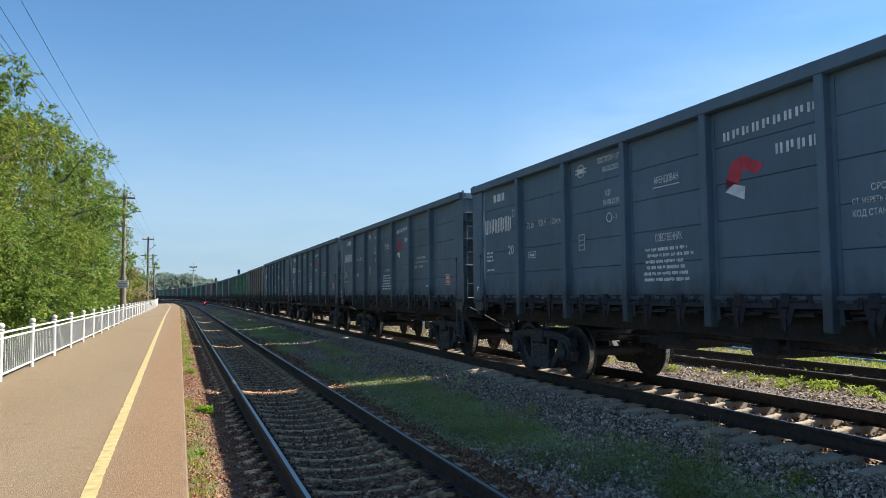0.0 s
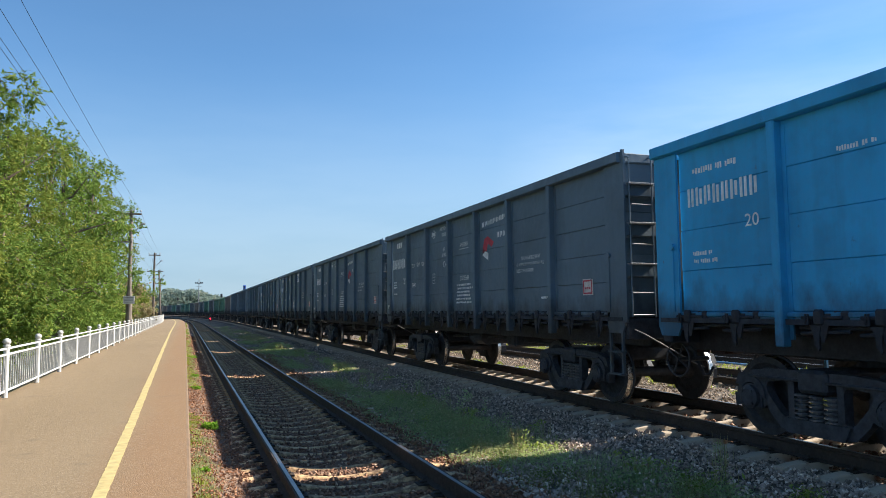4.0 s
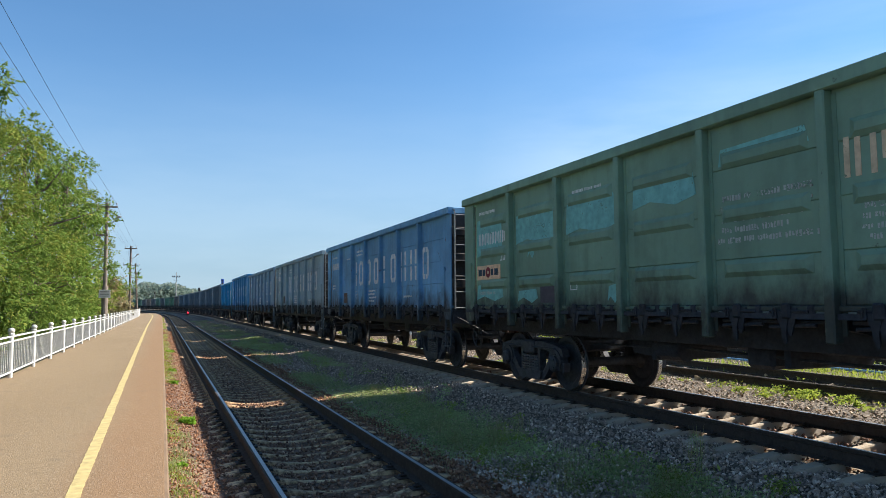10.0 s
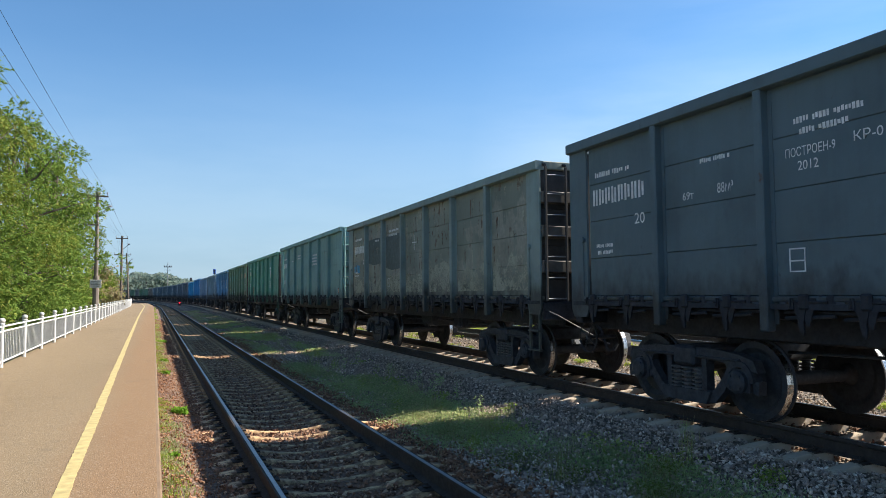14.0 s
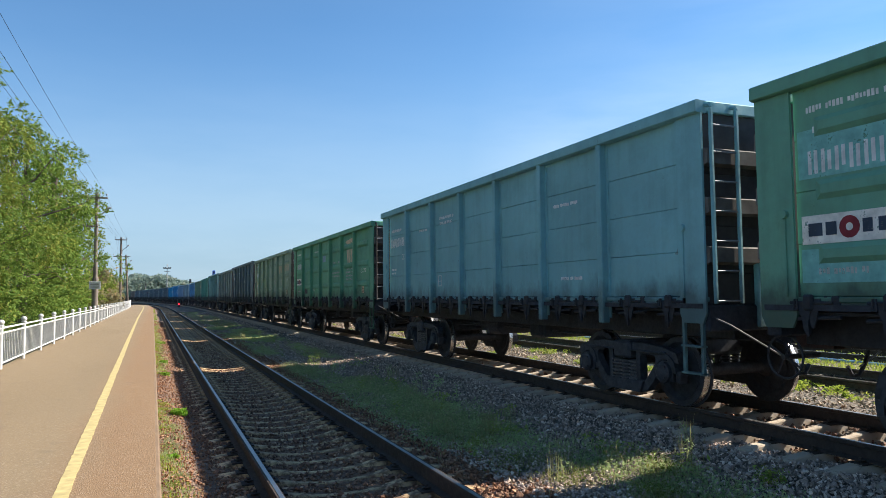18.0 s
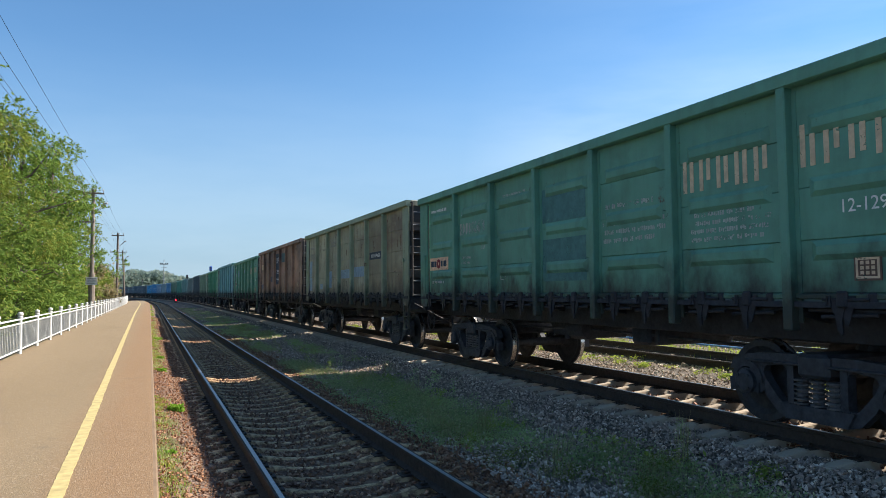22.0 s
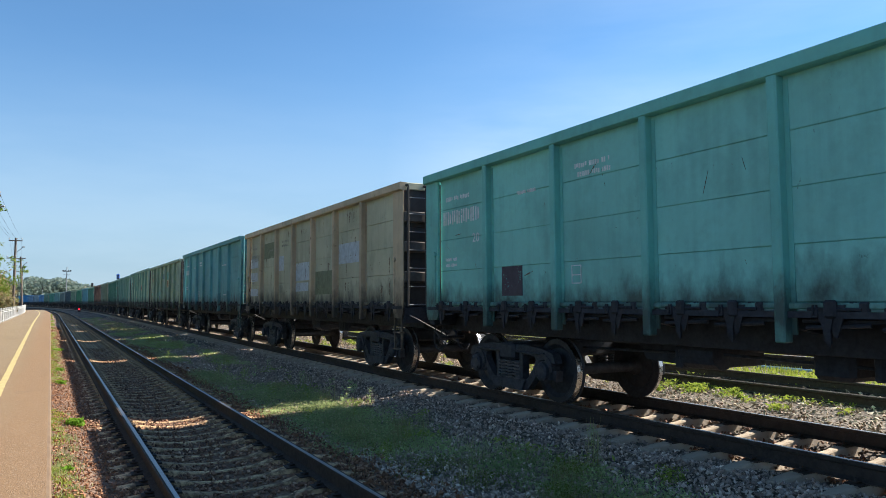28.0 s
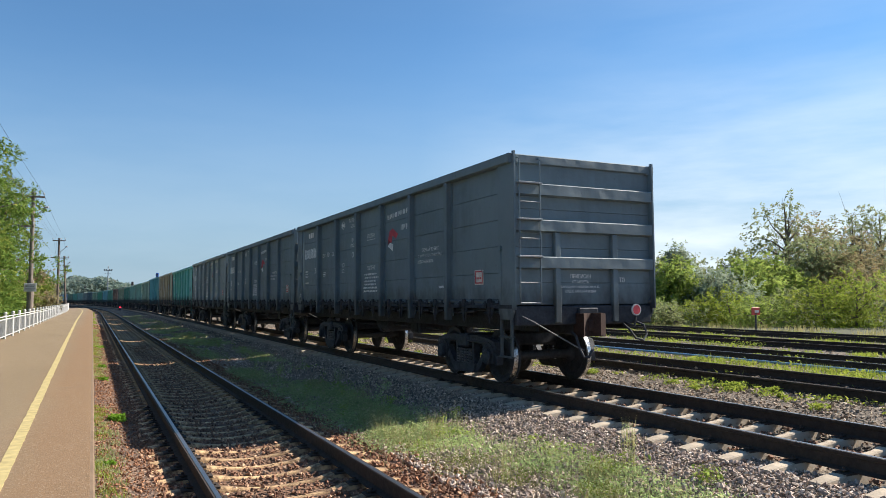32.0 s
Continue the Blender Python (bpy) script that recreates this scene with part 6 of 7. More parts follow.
# ---- stones, weeds and grass ----
def stones(name, label, x0, x1, y0, y1, n, lo, hi, material, seed, skip=(), lift=0.0, bias=0.0, step=0.0, strewn=0.16):
    rng = np.random.default_rng(seed)
    base = np.array([(1, 0.15, 0.1), (-1, 0, 0.15), (0.15, 1, -0.1), (0, -1, 0.2), (0.25, 0.2, 0.75), (0, 0.05, -0.75), (-0.5, -0.4, 0.62)])
    tri = np.array([(0, 2, 4), (2, 1, 4), (1, 6, 4), (6, 3, 4), (3, 0, 4), (1, 3, 6), (0, 5, 2), (2, 5, 1), (1, 5, 3), (3, 5, 0)])
    u = rng.random(n)
    if bias:
        u = u ** bias
    ys = y0 + (y1 - y0) * u
    xs = rng.uniform(x0, x1, n)
    keep = np.ones(n, bool)
    for a, b in skip:
        keep &= ~((xs > a) & (xs < b))
    if step:
        keep &= (np.abs(((ys + 24.7) / step + 0.5) % 1.0 - 0.5) * step > 0.08) | (rng.random(n) < strewn)
    xs, ys = xs[keep], ys[keep]
    n = len(xs)
    size = lo + (hi - lo) * rng.random(n) ** 1.8
    v = np.repeat(base[None], n, 0) * (1 + rng.normal(0, 0.3, (n, 7, 3)))
    v *= (size[:, None] * rng.uniform(0.5, 1.2, (n, 3)))[:, None, :] * 0.5
    a = rng.uniform(0, 6.28, n)
    b = rng.normal(0, 0.9, n)
    ca, sa, cb, sb = np.cos(a)[:, None], np.sin(a)[:, None], np.cos(b)[:, None], np.sin(b)[:, None]
    X, Y, Z = v[..., 0], v[..., 1], v[..., 2]
    Y, Z = Y * cb - Z * sb, Y * sb + Z * cb
    X, Y = X * ca - Y * sa, X * sa + Y * ca
    z = bed_height(xs) + size * rng.uniform(0.02, 0.45, n) + lift
    v = np.stack((X + xs[:, None], Y + ys[:, None], Z + z[:, None]), -1).reshape(-1, 3)
    f = (tri[None] + 7 * np.arange(n)[:, None, None]).reshape(-1, 3)
    ob = new(name, array_mesh(name, v, f, material))
    return tagged(ob, label, "gravel", "", "stuff")


stones("ballast_stones", "loose rust-coloured ballast stones by the platform edge", 0.12, 1.0, 0, 60, 26000, 0.015, 0.05, STONE_RED, 1, bias=1.9)
stones("ballast_stones", "rust-brown ballast stones between the sleepers", 0.6, 3.45, 1, 34, 32000, 0.03, 0.07, STONE_BROWN, 2, ((1.0, 1.15), (2.59, 2.74)), 0.0, 2.0, 0.5, 0.22)
stones("ballast_stones", "rust-coloured stones heaped beside the near rail", 2.9, 3.8, 2, 40, 14000, 0.03, 0.075, STONE_RED, 8, (), 0.004, 1.9)
stones("ballast_stones", "dark grey ballast stones between the two tracks", 3.4, 6.35, 1, 30, 48000, 0.024, 0.066, STONE_GREY, 3, (), 0.018, 2.0)
stones("ballast_stones", "stones banked against the rail of the train track", 6.1, 6.69, 1, 40, 9000, 0.03, 0.065, STONE_GREY, 9, (), 0.004, 1.6, 0.565, 0.12)
stones("ballast_stones", "sparse grey stones farther along the tracks", 3.0, 6.35, 30, 90, 5000, 0.05, 0.11, STONE_GREY, 4)
stones("ballast_stones", "brown-grey ballast stones of the train track", 6.85, 9.0, 1, 40, 14000, 0.035, 0.075, STONE_BROWN, 5, ((6.7, 6.87), (8.3, 8.47)), 0.022, 1.5, 0.565, 0.03)
stones("ballast_stones", "pale ballast stones between train and yard", 8.5, 11.3, 1, 45, 15000, 0.035, 0.085, STONE_LIGHT, 6, (), 0, 1.3)
stones("ballast_stones", "pale ballast stones of the yard tracks", 11.2, 30, 2, 45, 7000, 0.05, 0.11, STONE_LIGHT, 7, (), 0, 1.2)


def blades(name, label, spots, material, seed, tall, wide, lean=0.35):
    """Grass: spots are (x, y, radius, count, height factor)."""
    rng = np.random.default_rng(seed)
    P, K = [], []
    for x, y, r, n, h in spots:
        n = int(n)
        q = rng.normal(0, 0.5, (n, 2)) * r
        P.append(np.stack((x + q[:, 0], y + q[:, 1]), 1))
        K.append(np.full(n, h))
    P, K = np.concatenate(P), np.concatenate(K)
    n = len(P)
    h = tall * K * rng.uniform(0.45, 1.25, n)
    a = rng.uniform(0, 6.28, n)
    bend = rng.uniform(0.1, 1.0, n) * lean * h
    w = wide * rng.uniform(0.6, 1.4, n) * 0.5
    dx, dy = np.cos(a), np.sin(a)
    z = np.where(P[:, 0] < -0.05, 0.1, bed_height(P[:, 0]))
    def at(side, along, up):
        return np.stack((P[:, 0] - dy * w * side + dx * bend * along, P[:, 1] + dx * w * side + dy * bend * along, z + h * up), 1)
    v = np.stack((at(-1, 0, -0.05), at(1, 0, -0.05), at(0.7, 0.35, 0.6), at(-0.7, 0.35, 0.6), at(0, 1.0, 1.0)), 1).reshape(-1, 3)
    k = 5 * np.arange(n)[:, None]
    f = np.concatenate((k + [0, 1, 2], k + [0, 2, 3], k + [3, 2, 4]))
    ob = new(name, array_mesh(name, v, f, material))
    return tagged(ob, label, "grass", "", "stuff")


def herb(name, label, spots, material, seed, leaf=0.05, flat_leaf=0.0):
    """Low leafy weeds: spots are (x, y, radius, height, leaves)."""
    rng = np.random.default_rng(seed)
    V = []
    for x, y, r, h, n in spots:
        n = int(n)
        z0 = float(bed_height(x)) if x > 0 else 0.1
        d = rng.normal(0, 1, (n, 3))
        d /= np.linalg.norm(d, axis=1)[:, None]
        c = np.array((x, y, z0)) + np.abs(d) * np.sign(d) * np.array((r, r, 0)) * rng.random((n, 1)) ** 0.5 + np.stack((np.zeros(n), np.zeros(n), h * rng.random(n)), 1)
        V.append(leaf_quads(rng, c, leaf, 0.25, flat_leaf))
    v = np.concatenate(V)
    f = (np.array((0, 1, 2, 3))[None] + 4 * np.arange(len(v) // 4)[:, None])
    return tagged(new(name, array_mesh(name, v, f, material)), label, "weeds", "", "stuff")


def leaf_quads(rng, c, size, droop=0.25, flat_leaf=0.0, along=None):
    n = len(c)
    a = rng.normal(0, 1, (n, 3))
    if along is not None:
        a = a * 0.55 + along
    a[:, 2] = a[:, 2] * 0.6 - droop
    a /= np.linalg.norm(a, axis=1)[:, None]
    b = np.cross(a, rng.normal(0, 1, (n, 3)) + np.array((0.35 * flat_leaf, 0, flat_leaf)))
    b /= np.linalg.norm(b, axis=1)[:, None] + 1e-9
    s = size * rng.uniform(0.6, 1.35, (n, 1))
    up = np.cross(a, b) * s * 0.12
    return np.stack((c - a * s, c + b * s * 0.42 + up, c + a * s, c - b * s * 0.42 + up), 1).reshape(-1, 3)


def grass_spots(rng, n, x0, x1, y0, y1, r, count, h, patch=1.0):
    out = []
    for _ in range(n):
        x, y = rng.uniform(x0, x1), y0 + (y1 - y0) * rng.random() ** 1.3
        if noise.noise(Vector((x * 0.9, y * 0.22, 3.3))) > patch - 1.0:
            out.append((x, y, r * rng.uniform(0.5, 1.4), count * rng.uniform(0.5, 1.4), h * rng.uniform(0.6, 1.3)))
    return out


rng = random.Random(5)
blades("grass_strip", "thin grass growing along the platform edge", grass_spots(rng, 560, 0.12, 0.36, 4, 90, 0.13, 40, 1.0, 0.85), GRASS, 11, 0.045, 0.006, 0.8)
blades("grass_strip", "yellow-green grass tufts along the platform edge", grass_spots(rng, 520, 0.11, 0.27, 4.5, 120, 0.13, 46, 0.9, 0.86), WEED, 12, 0.045, 0.008, 0.8)
blades("meadow_grass", "uneven green grass between the two tracks", grass_spots(rng, 1900, 3.35, 5.3, 5.4, 95, 0.3, 46, 1.0, 0.86), GRASS, 13, 0.085, 0.007, 0.8)
blades("meadow_grass", "taller dry grass between the two tracks", grass_spots(rng, 170, 3.5, 5.1, 5, 70, 0.2, 40, 1.6, 1.0) + [(3.95, 8.6, 0.6, 220, 0.8), (4.0, 7.6, 0.6, 240, 0.8), (4.1, 6.6, 0.5, 200, 0.8), (3.9, 10.6, 0.45, 130, 1.0), (4.1, 9.5, 0.5, 160, 0.8), (4.9, 6.2, 0.25, 200, 0.8), (4.5, 5.6, 0.3, 250, 0.8)], DRY_GRASS, 14, 0.17, 0.0045, 1.1)
herb("weed_plants", "low clover and small weeds scattered between the tracks", [(x, y, 1.3 * r, 0.07 * h, n) for x, y, r, n, h in grass_spots(rng, 1500, 3.4, 5.3, 4.6, 48, 0.27, 100, 1.0, 0.95)], CLOVER, 25, 0.021, 1.0)
herb("weed_plants", "dense low green weeds along the near side of the strip", [(x, y, 1.4 * r, 0.13 * h, n) for x, y, r, n, h in grass_spots(rng, 420, 3.6, 4.75, 9, 26, 0.3, 80, 1.0, 0.85)], GRASS, 26, 0.024, 0.2)
herb("weed_plants", "taller weeds with pale seed heads in the gravel", [(x, y, 0.1, 0.3, 60) for x, y in ((5.02, 12.9), (5.35, 13.4), (4.5, 13.0), (4.65, 12.2), (5.15, 14.2), (5.3, 13.5), (5.2, 12.2), (4.25, 9.3), (4.9, 10.6), (5.1, 16.0), (4.7, 18.6), (5.3, 19.6), (4.6, 34.0))], CLOVER, 27, 0.022)
herb("weed_plants", "fine-leaved yellowish weeds in the sunlit grass", [(3.95, 8.6, 0.5, 0.1, 500), (4.0, 7.6, 0.5, 0.12, 560), (4.15, 6.6, 0.45, 0.12, 420), (4.1, 9.5, 0.45, 0.1, 320), (3.7, 7.2, 0.3, 0.08, 150), (4.5, 5.7, 0.3, 0.16, 500), (4.95, 6.2, 0.25, 0.25, 320), (5.5, 5.3, 0.2, 0.2, 200)], LEAF_B, 22, 0.014)
blades("yard_grass", "sunlit yellow-green grass among the yard tracks", grass_spots(rng, 800, 13.4, 15.9, 3, 60, 0.35, 30, 0.8, 0.8) + grass_spots(rng, 220, 18.5, 20.5, 5, 70, 0.35, 30, 0.9, 1.0) + grass_spots(rng, 220, 23.5, 25.5, 8, 70, 0.35, 30, 1.0, 1.0), WEED, 15, 0.16, 0.014)
blades("field_grass", "dry grass at the edge of the yard", grass_spots(rng, 300, 29.5, 37, 5, 90, 0.7, 40, 1.0, 0.8), DRY_GRASS, 16, 0.3, 0.02)
herb("weed_plants", "bright green herb growing beside the near rail", [(0.42, 12.4, 0.14, 0.1, 330), (0.3, 18.5, 0.13, 0.08, 150), (0.3, 22.0, 0.14, 0.08, 150), (0.33, 31, 0.2, 0.1, 150), (0.25, 9.0, 0.06, 0.05, 50)], HERB, 17, 0.035)
herb("weed_plants", "yellow-green weeds in the ballast behind the train", [(x, y, 1.2 * r, 0.1 * h, n) for x, y, r, n, h in grass_spots(rng, 300, 9.5, 11.3, 4.0, 45, 0.18, 45, 1.0, 0.95)]
     + [(11.0, 9.9, 0.26, 0.12, 330), (10.7, 11.2, 0.16, 0.08, 120), (10.3, 7.6, 0.18, 0.1, 150), (10.5, 13.6, 0.24, 0.11, 160), (10.2, 15.8, 0.22, 0.1, 130), (10.8, 18.5, 0.28, 0.12, 160)], WEED, 18, 0.034, 1.0)
herb("weed_plants", "low green weeds among the yard tracks", [(x, y, 1.3 * r, 0.12 * h, n) for x, y, r, n, h in grass_spots(rng, 700, 13.2, 30.5, 4.0, 60, 0.4, 60, 1.0, 0.95)], WEED, 28, 0.045, 1.0)
herb("weed_plants", "low leafy weeds in the dark gravel", [(5.25, 7.3, 0.41, 0.1, 66), (5.15, 6.15, 0.35, 0.22, 60), (5.35, 10.4, 0.16, 0.12, 33), (5.3, 8.05, 0.32, 0.08, 44), (4.7, 9.0, 0.20, 0.12, 66), (5.0, 12.3, 0.27, 0.12, 71),
      (5.6, 5.4, 0.20, 0.15, 71), (4.9, 15, 0.41, 0.14, 82), (5.2, 19, 0.41, 0.14, 82)], LEAF_D, 19, 0.03)
herb("weed_plants", "stalky wild weeds among the grass", [(4.3 + 0.5 * rng.random(), 9 + 2.3 * k, 0.12, 0.34, 70) for k in range(14)] + [(3.6 + 0.6 * rng.random(), 8 + 3.1 * k, 0.1, 0.3, 60) for k in range(12)], LEAF_D, 20, 0.022)

TALL = [(3.98, 6.6), (5.4, 6.3), (5.9, 6.95), (4.4, 7.3), (4.9, 9.6), (4.35, 11.4), (4.75, 13.2), (5.15, 16.0), (4.4, 18.5), (4.8, 22.5), (4.3, 27.0)]
blades("tall_weeds", "tall stalky weeds with pale seed heads in the gravel", [(x, y, 0.14, 16, 1.0) for x, y in TALL] + [(x + 0.1, y + 0.05, 0.2, 10, 0.7) for x, y in TALL], DRY_GRASS, 41, 0.36, 0.006, 0.25)
herb("weed_plants", "small leaves and pale seed heads of the tall weeds", [(x, y, 0.07, 0.3, 60) for x, y in TALL] + [(x + 0.08, y + 0.03, 0.09, 0.22, 40) for x, y in TALL], CLOVER, 42, 0.014)


# ---- trees ----
def tree(label, x, y, height, radius, material, seed, leaves=9000, leaf=0.12, low=0.12, clumps=34, bare=0.0, z0=0.05, slim=1.0, extra=(), puff=1.0):
    rng = np.random.default_rng(seed)
    root = tagged(new("deciduous_tree"), label, "tree")
    root.matrix_basis = pose(x, y, z0)
    lean = rng.normal(0, 0.25, 2)
    wood = Shape()
    spine = [(0, 0, -0.3), (lean[0] * 0.3, lean[1] * 0.3, height * 0.3), (lean[0] * 0.7, lean[1] * 0.7, height * 0.62), (lean[0], lean[1], height * 0.93)]
    r0 = 0.018 * height + 0.04
    for k in range(3):
        wood.rod(spine[k], spine[k + 1], r0 * (1 - 0.28 * k), 8, r0 * (1 - 0.28 * (k + 1)))
    C, R = [], []
    for k in range(clumps):
        u = low + (1 - low) * (k + rng.random()) / clumps
        prof = math.sin(math.pi * min(1.0, 0.16 + 0.84 * u)) ** 0.6 * slim
        a = rng.uniform(0, 6.283)
        d = radius * prof * (0.3 + 0.78 * rng.random() ** 0.8)
        c = np.array((lean[0] * u + d * math.cos(a), lean[1] * u + d * math.sin(a), height * u * 0.95))
        C.append(c)
        R.append(radius * (0.17 + 0.2 * rng.random() ** 1.3) * (1.15 - 0.45 * u) * puff)
        if k % 2 == 0 and u > 0.2:
            s = spine[1] if u < 0.55 else spine[2]
            j = (s[0] * 0.9, s[1] * 0.9, min(s[2], c[2] * 0.8))
            mid = tuple((np.array(j) + c) / 2 + rng.normal(0, 0.15, 3))
            wood.rod(j, mid, r0 * 0.36, 6, r0 * 0.22)
            wood.rod(mid, tuple(c), r0 * 0.22, 5, r0 * 0.07)
            for _ in range(3):
                wood.rod(tuple(c), tuple(c + rng.normal(0, 1, 3) * R[-1] * 0.6 + np.array((0, 0, 0.2))), r0 * 0.07, 4, r0 * 0.03)
    for ex, ey, ez, er in extra:
        C.append(np.array((ex, ey, ez)))
        R.append(er)
        wood.rod((lean[0] * 0.7, lean[1] * 0.7, height * 0.7), (ex, ey, ez), r0 * 0.2, 5, r0 * 0.06)
    part("trunk", wood, BARK, root)
    C, R = np.array(C), np.array(R)
    w = R ** 2 / (R ** 2).sum()
    # leaves hang in sprays along short twigs on the outside of each clump
    per = 11
    twigs = leaves // per
    k = rng.choice(len(C), twigs, p=w)
    d = rng.normal(0, 1, (twigs, 3))
    d /= np.linalg.norm(d, axis=1)[:, None]
    o = C[k] + d * R[k][:, None] * (0.6 + 0.45 * rng.random((twigs, 1)) ** 0.7) * np.array((1.15, 1.15, 0.85))
    way = d + rng.normal(0, 0.45, (twigs, 3)) - np.array((0, 0, 0.2))
    way /= np.linalg.norm(way, axis=1)[:, None]
    reach = leaf * 4.5 * rng.uniform(0.5, 1.3, (twigs, 1))
    if bare:
        keep = rng.random(twigs) > bare
        o, way, reach = o[keep], way[keep], reach[keep]
    n = np.repeat(np.arange(len(o)), per)
    along = np.tile(np.linspace(0, 1, per), len(o))[:, None]
    c = o[n] + way[n] * reach[n] * along + rng.normal(0, leaf * 0.55, (len(n), 3))
    c[:, 2] = np.maximum(c[:, 2], 0.1)
    v = leaf_quads(rng, c, leaf, 0.35, 1.6, way[n])
    f = np.arange(len(v)).reshape(-1, 4)
    crown = new("crown", array_mesh("crown", v, f, material))
    crown.parent = root
    return root


def woods():
    lush = "leafy green deciduous tree behind the platform fence"
    warm = "yellowish-green deciduous tree behind the platform fence"
    for k, (x, y, h, r, m) in enumerate(((-6.8, 12.5, 8.4, 2.9, 0), (-7.2, 17.5, 9.2, 3.0, 1), (-6.5, 22.5, 8.0, 2.5, 0), (-7.3, 27, 9.6, 3.1, 1), (-6.9, 32, 9.6, 3.0, 0), (-7.4, 37.5, 11.0, 3.5, 1),
                                         (-7.2, 43.5, 11.8, 3.6, 0), (-7.3, 50, 12.6, 3.7, 0), (-7.1, 57, 13.0, 3.6, 0), (-7.0, 65, 12.2, 3.5, 1), (-7.2, 74, 10.2, 3.6, 0),
                                         (-11, 24, 10, 3.4, 0), (-11.5, 36, 11.5, 3.6, 0), (-12, 50, 12.5, 3.8, 0))):
        tree((lush, warm)[m], x, y, h, r, (LEAF_A, LEAF_B)[m], 100 + k, 39000 if k < 6 else 15000 if k < 11 else 4000, 0.066 if y < 40 else 0.11, 0.02, 38, extra=((1.7, 1.4, 8.3, 0.5), (1.3, 0.6, 7.6, 0.45), (1.1, 0.9, 7.9, 0.3)) if k == 2 else ())
    for k, (x, y, h, r) in enumerate(((-5.6, 84, 5, 2.0), (-6.4, 95, 5.2, 2.4), (-6.5, 108, 4.8, 2.2), (-7.5, 122, 5.5, 2.6), (-8, 137, 5.2, 2.6), (-9.5, 152, 6, 2.8))):
        tree("low autumn-tinted tree behind the platform fence", x, y, h, r, LEAF_C if k % 2 == 0 else LEAF_B, 130 + k, 3500, 0.17, 0.02, 24)
    far = "tall half-bare autumn tree beyond the yard"
    for k, (x, y, h, r, m, b) in enumerate(((52.5, 41, 10.2, 3.0, LEAF_E, 0.45), (56.5, 42, 8.4, 3.2, LEAF_C, 0.2), (62, 42, 9.6, 3.8, LEAF_E, 0.3), (59, 39, 7.0, 3.2, LEAF_C, 0.15), (37, 45, 4.6, 2.8, LEAF_E, 0.06), (41, 46.5, 4.8, 3.0, LEAF_C, 0.06), (44.5, 46, 5.0, 3.0, LEAF_E, 0.06), (49.5, 44, 5.0, 3.0, LEAF_E, 0.06), (65, 41, 9.8, 3.8, LEAF_E, 0.2), (51.5, 38, 6.0, 3.0, LEAF_E, 0.1),
                                            (46.5, 38, 4.6, 2.2, LEAF_D, 0.0), (43.5, 38, 4.2, 2.3, LEAF_D, 0.0), (41.0, 42, 5.6, 1.3, LEAF_FAR_HAZE, 0.1), (38.5, 40, 4.2, 2.2, LEAF_D, 0.0), (35.5, 42, 4.1, 2.4, LEAF_D, 0.0), (53, 37, 5.0, 2.8, LEAF_C, 0.06), (40, 37, 3.2, 2.2, LEAF_FAR_HAZE, 0.0), (70, 40, 8.8, 3.6, LEAF_C, 0.1))):
        tree(far if b > 0.05 else "fresh green young tree beyond the yard", x, y, h, r, m, 160 + k, 12000, 0.13, 0.04, 50, b, 0.0, puff=1.6)
    for k in range(14):
        a = radians(40 + 2.0 * k)
        d = 47 + 1.6 * math.sin(k * 2.3)
        h = float(np.interp(40 + 2.0 * k, [40, 46, 48, 50, 52, 54, 70], [1.0, 1.4, 2.0, 1.3, 2.0, 2.6, 2.8])) * (1 + 0.12 * math.sin(k * 1.7))
        tree("yellow-green shrub at the edge of the yard", d * math.sin(a), d * math.cos(a), h, 1.5 + 0.25 * h, (WEED, LEAF_D, LEAF_E, WEED)[k % 4], 190 + k, 6500, 0.07, 0.0, 26, 0.0, -0.05, puff=1.5)
    for k in range(10):
        a = 22 + 6.0 * k
        tree("distant shrub beyond the yard", a * 0.9 + 18, 60 + 9 * k, 5 + 2 * math.sin(k * 1.7), 3.5, (LEAF_D, LEAF_C, LEAF_FAR_HAZE)[k % 3], 210 + k, 2600, 0.25, 0.0, 20, 0.0, -0.05)


woods()


def far_wood(name, label, spots, material, seed, leaf=1.1):
    rng = np.random.default_rng(seed)
    V = []
    for x, y, w, h, n in spots:
        c = np.stack((x + rng.normal(0, w * 0.4, n), y + rng.normal(0, 8, n), np.zeros(n)), 1)
        top = h * (0.88 + 0.12 * np.sin(c[:, 0] * 0.31 + seed) * np.sin(c[:, 0] * 0.13 + 1)) * np.exp(-((c[:, 0] - x) / (w * 1.1)) ** 2)
        c[:, 2] = top * rng.random(n) ** 0.6 - 0.5
        V.append(leaf_quads(rng, c, leaf))
    v = np.concatenate(V)
    return tagged(new(name, array_mesh(name, v, np.arange(len(v)).reshape(-1, 4), material)), label, "woodland", "", "stuff")


# the haze over these woods is put into their leaf colour
far_wood("far_woods", "wooded hill at the far end of the line, leaves tinted for haze", [(-84 + 13 * k, 412 + 4 * k, 26, 19 + 3 * math.sin(k * 1.3) - 0.75 * k, 4200) for k in range(11)], LEAF_HILL_HAZE, 31)
far_wood("far_woods", "low woods beyond the train, leaves tinted for haze", [(90, 470, 40, 12, 4000), (150, 480, 50, 12, 4500), (220, 470, 60, 13, 4500), (300, 440, 70, 13, 5000)], LEAF_HILL_HAZE, 33)
far_wood("far_woods", "far belt of trees along the horizon, leaves tinted for haze", [(350, 330, 70, 13, 5200), (400, 220, 60, 14, 5200), (430, 100, 60, 14, 5200), (-150, 380, 60, 14, 5200), (-240, 330, 60, 15, 5200)], LEAF_HILL_HAZE, 32, 1.3)


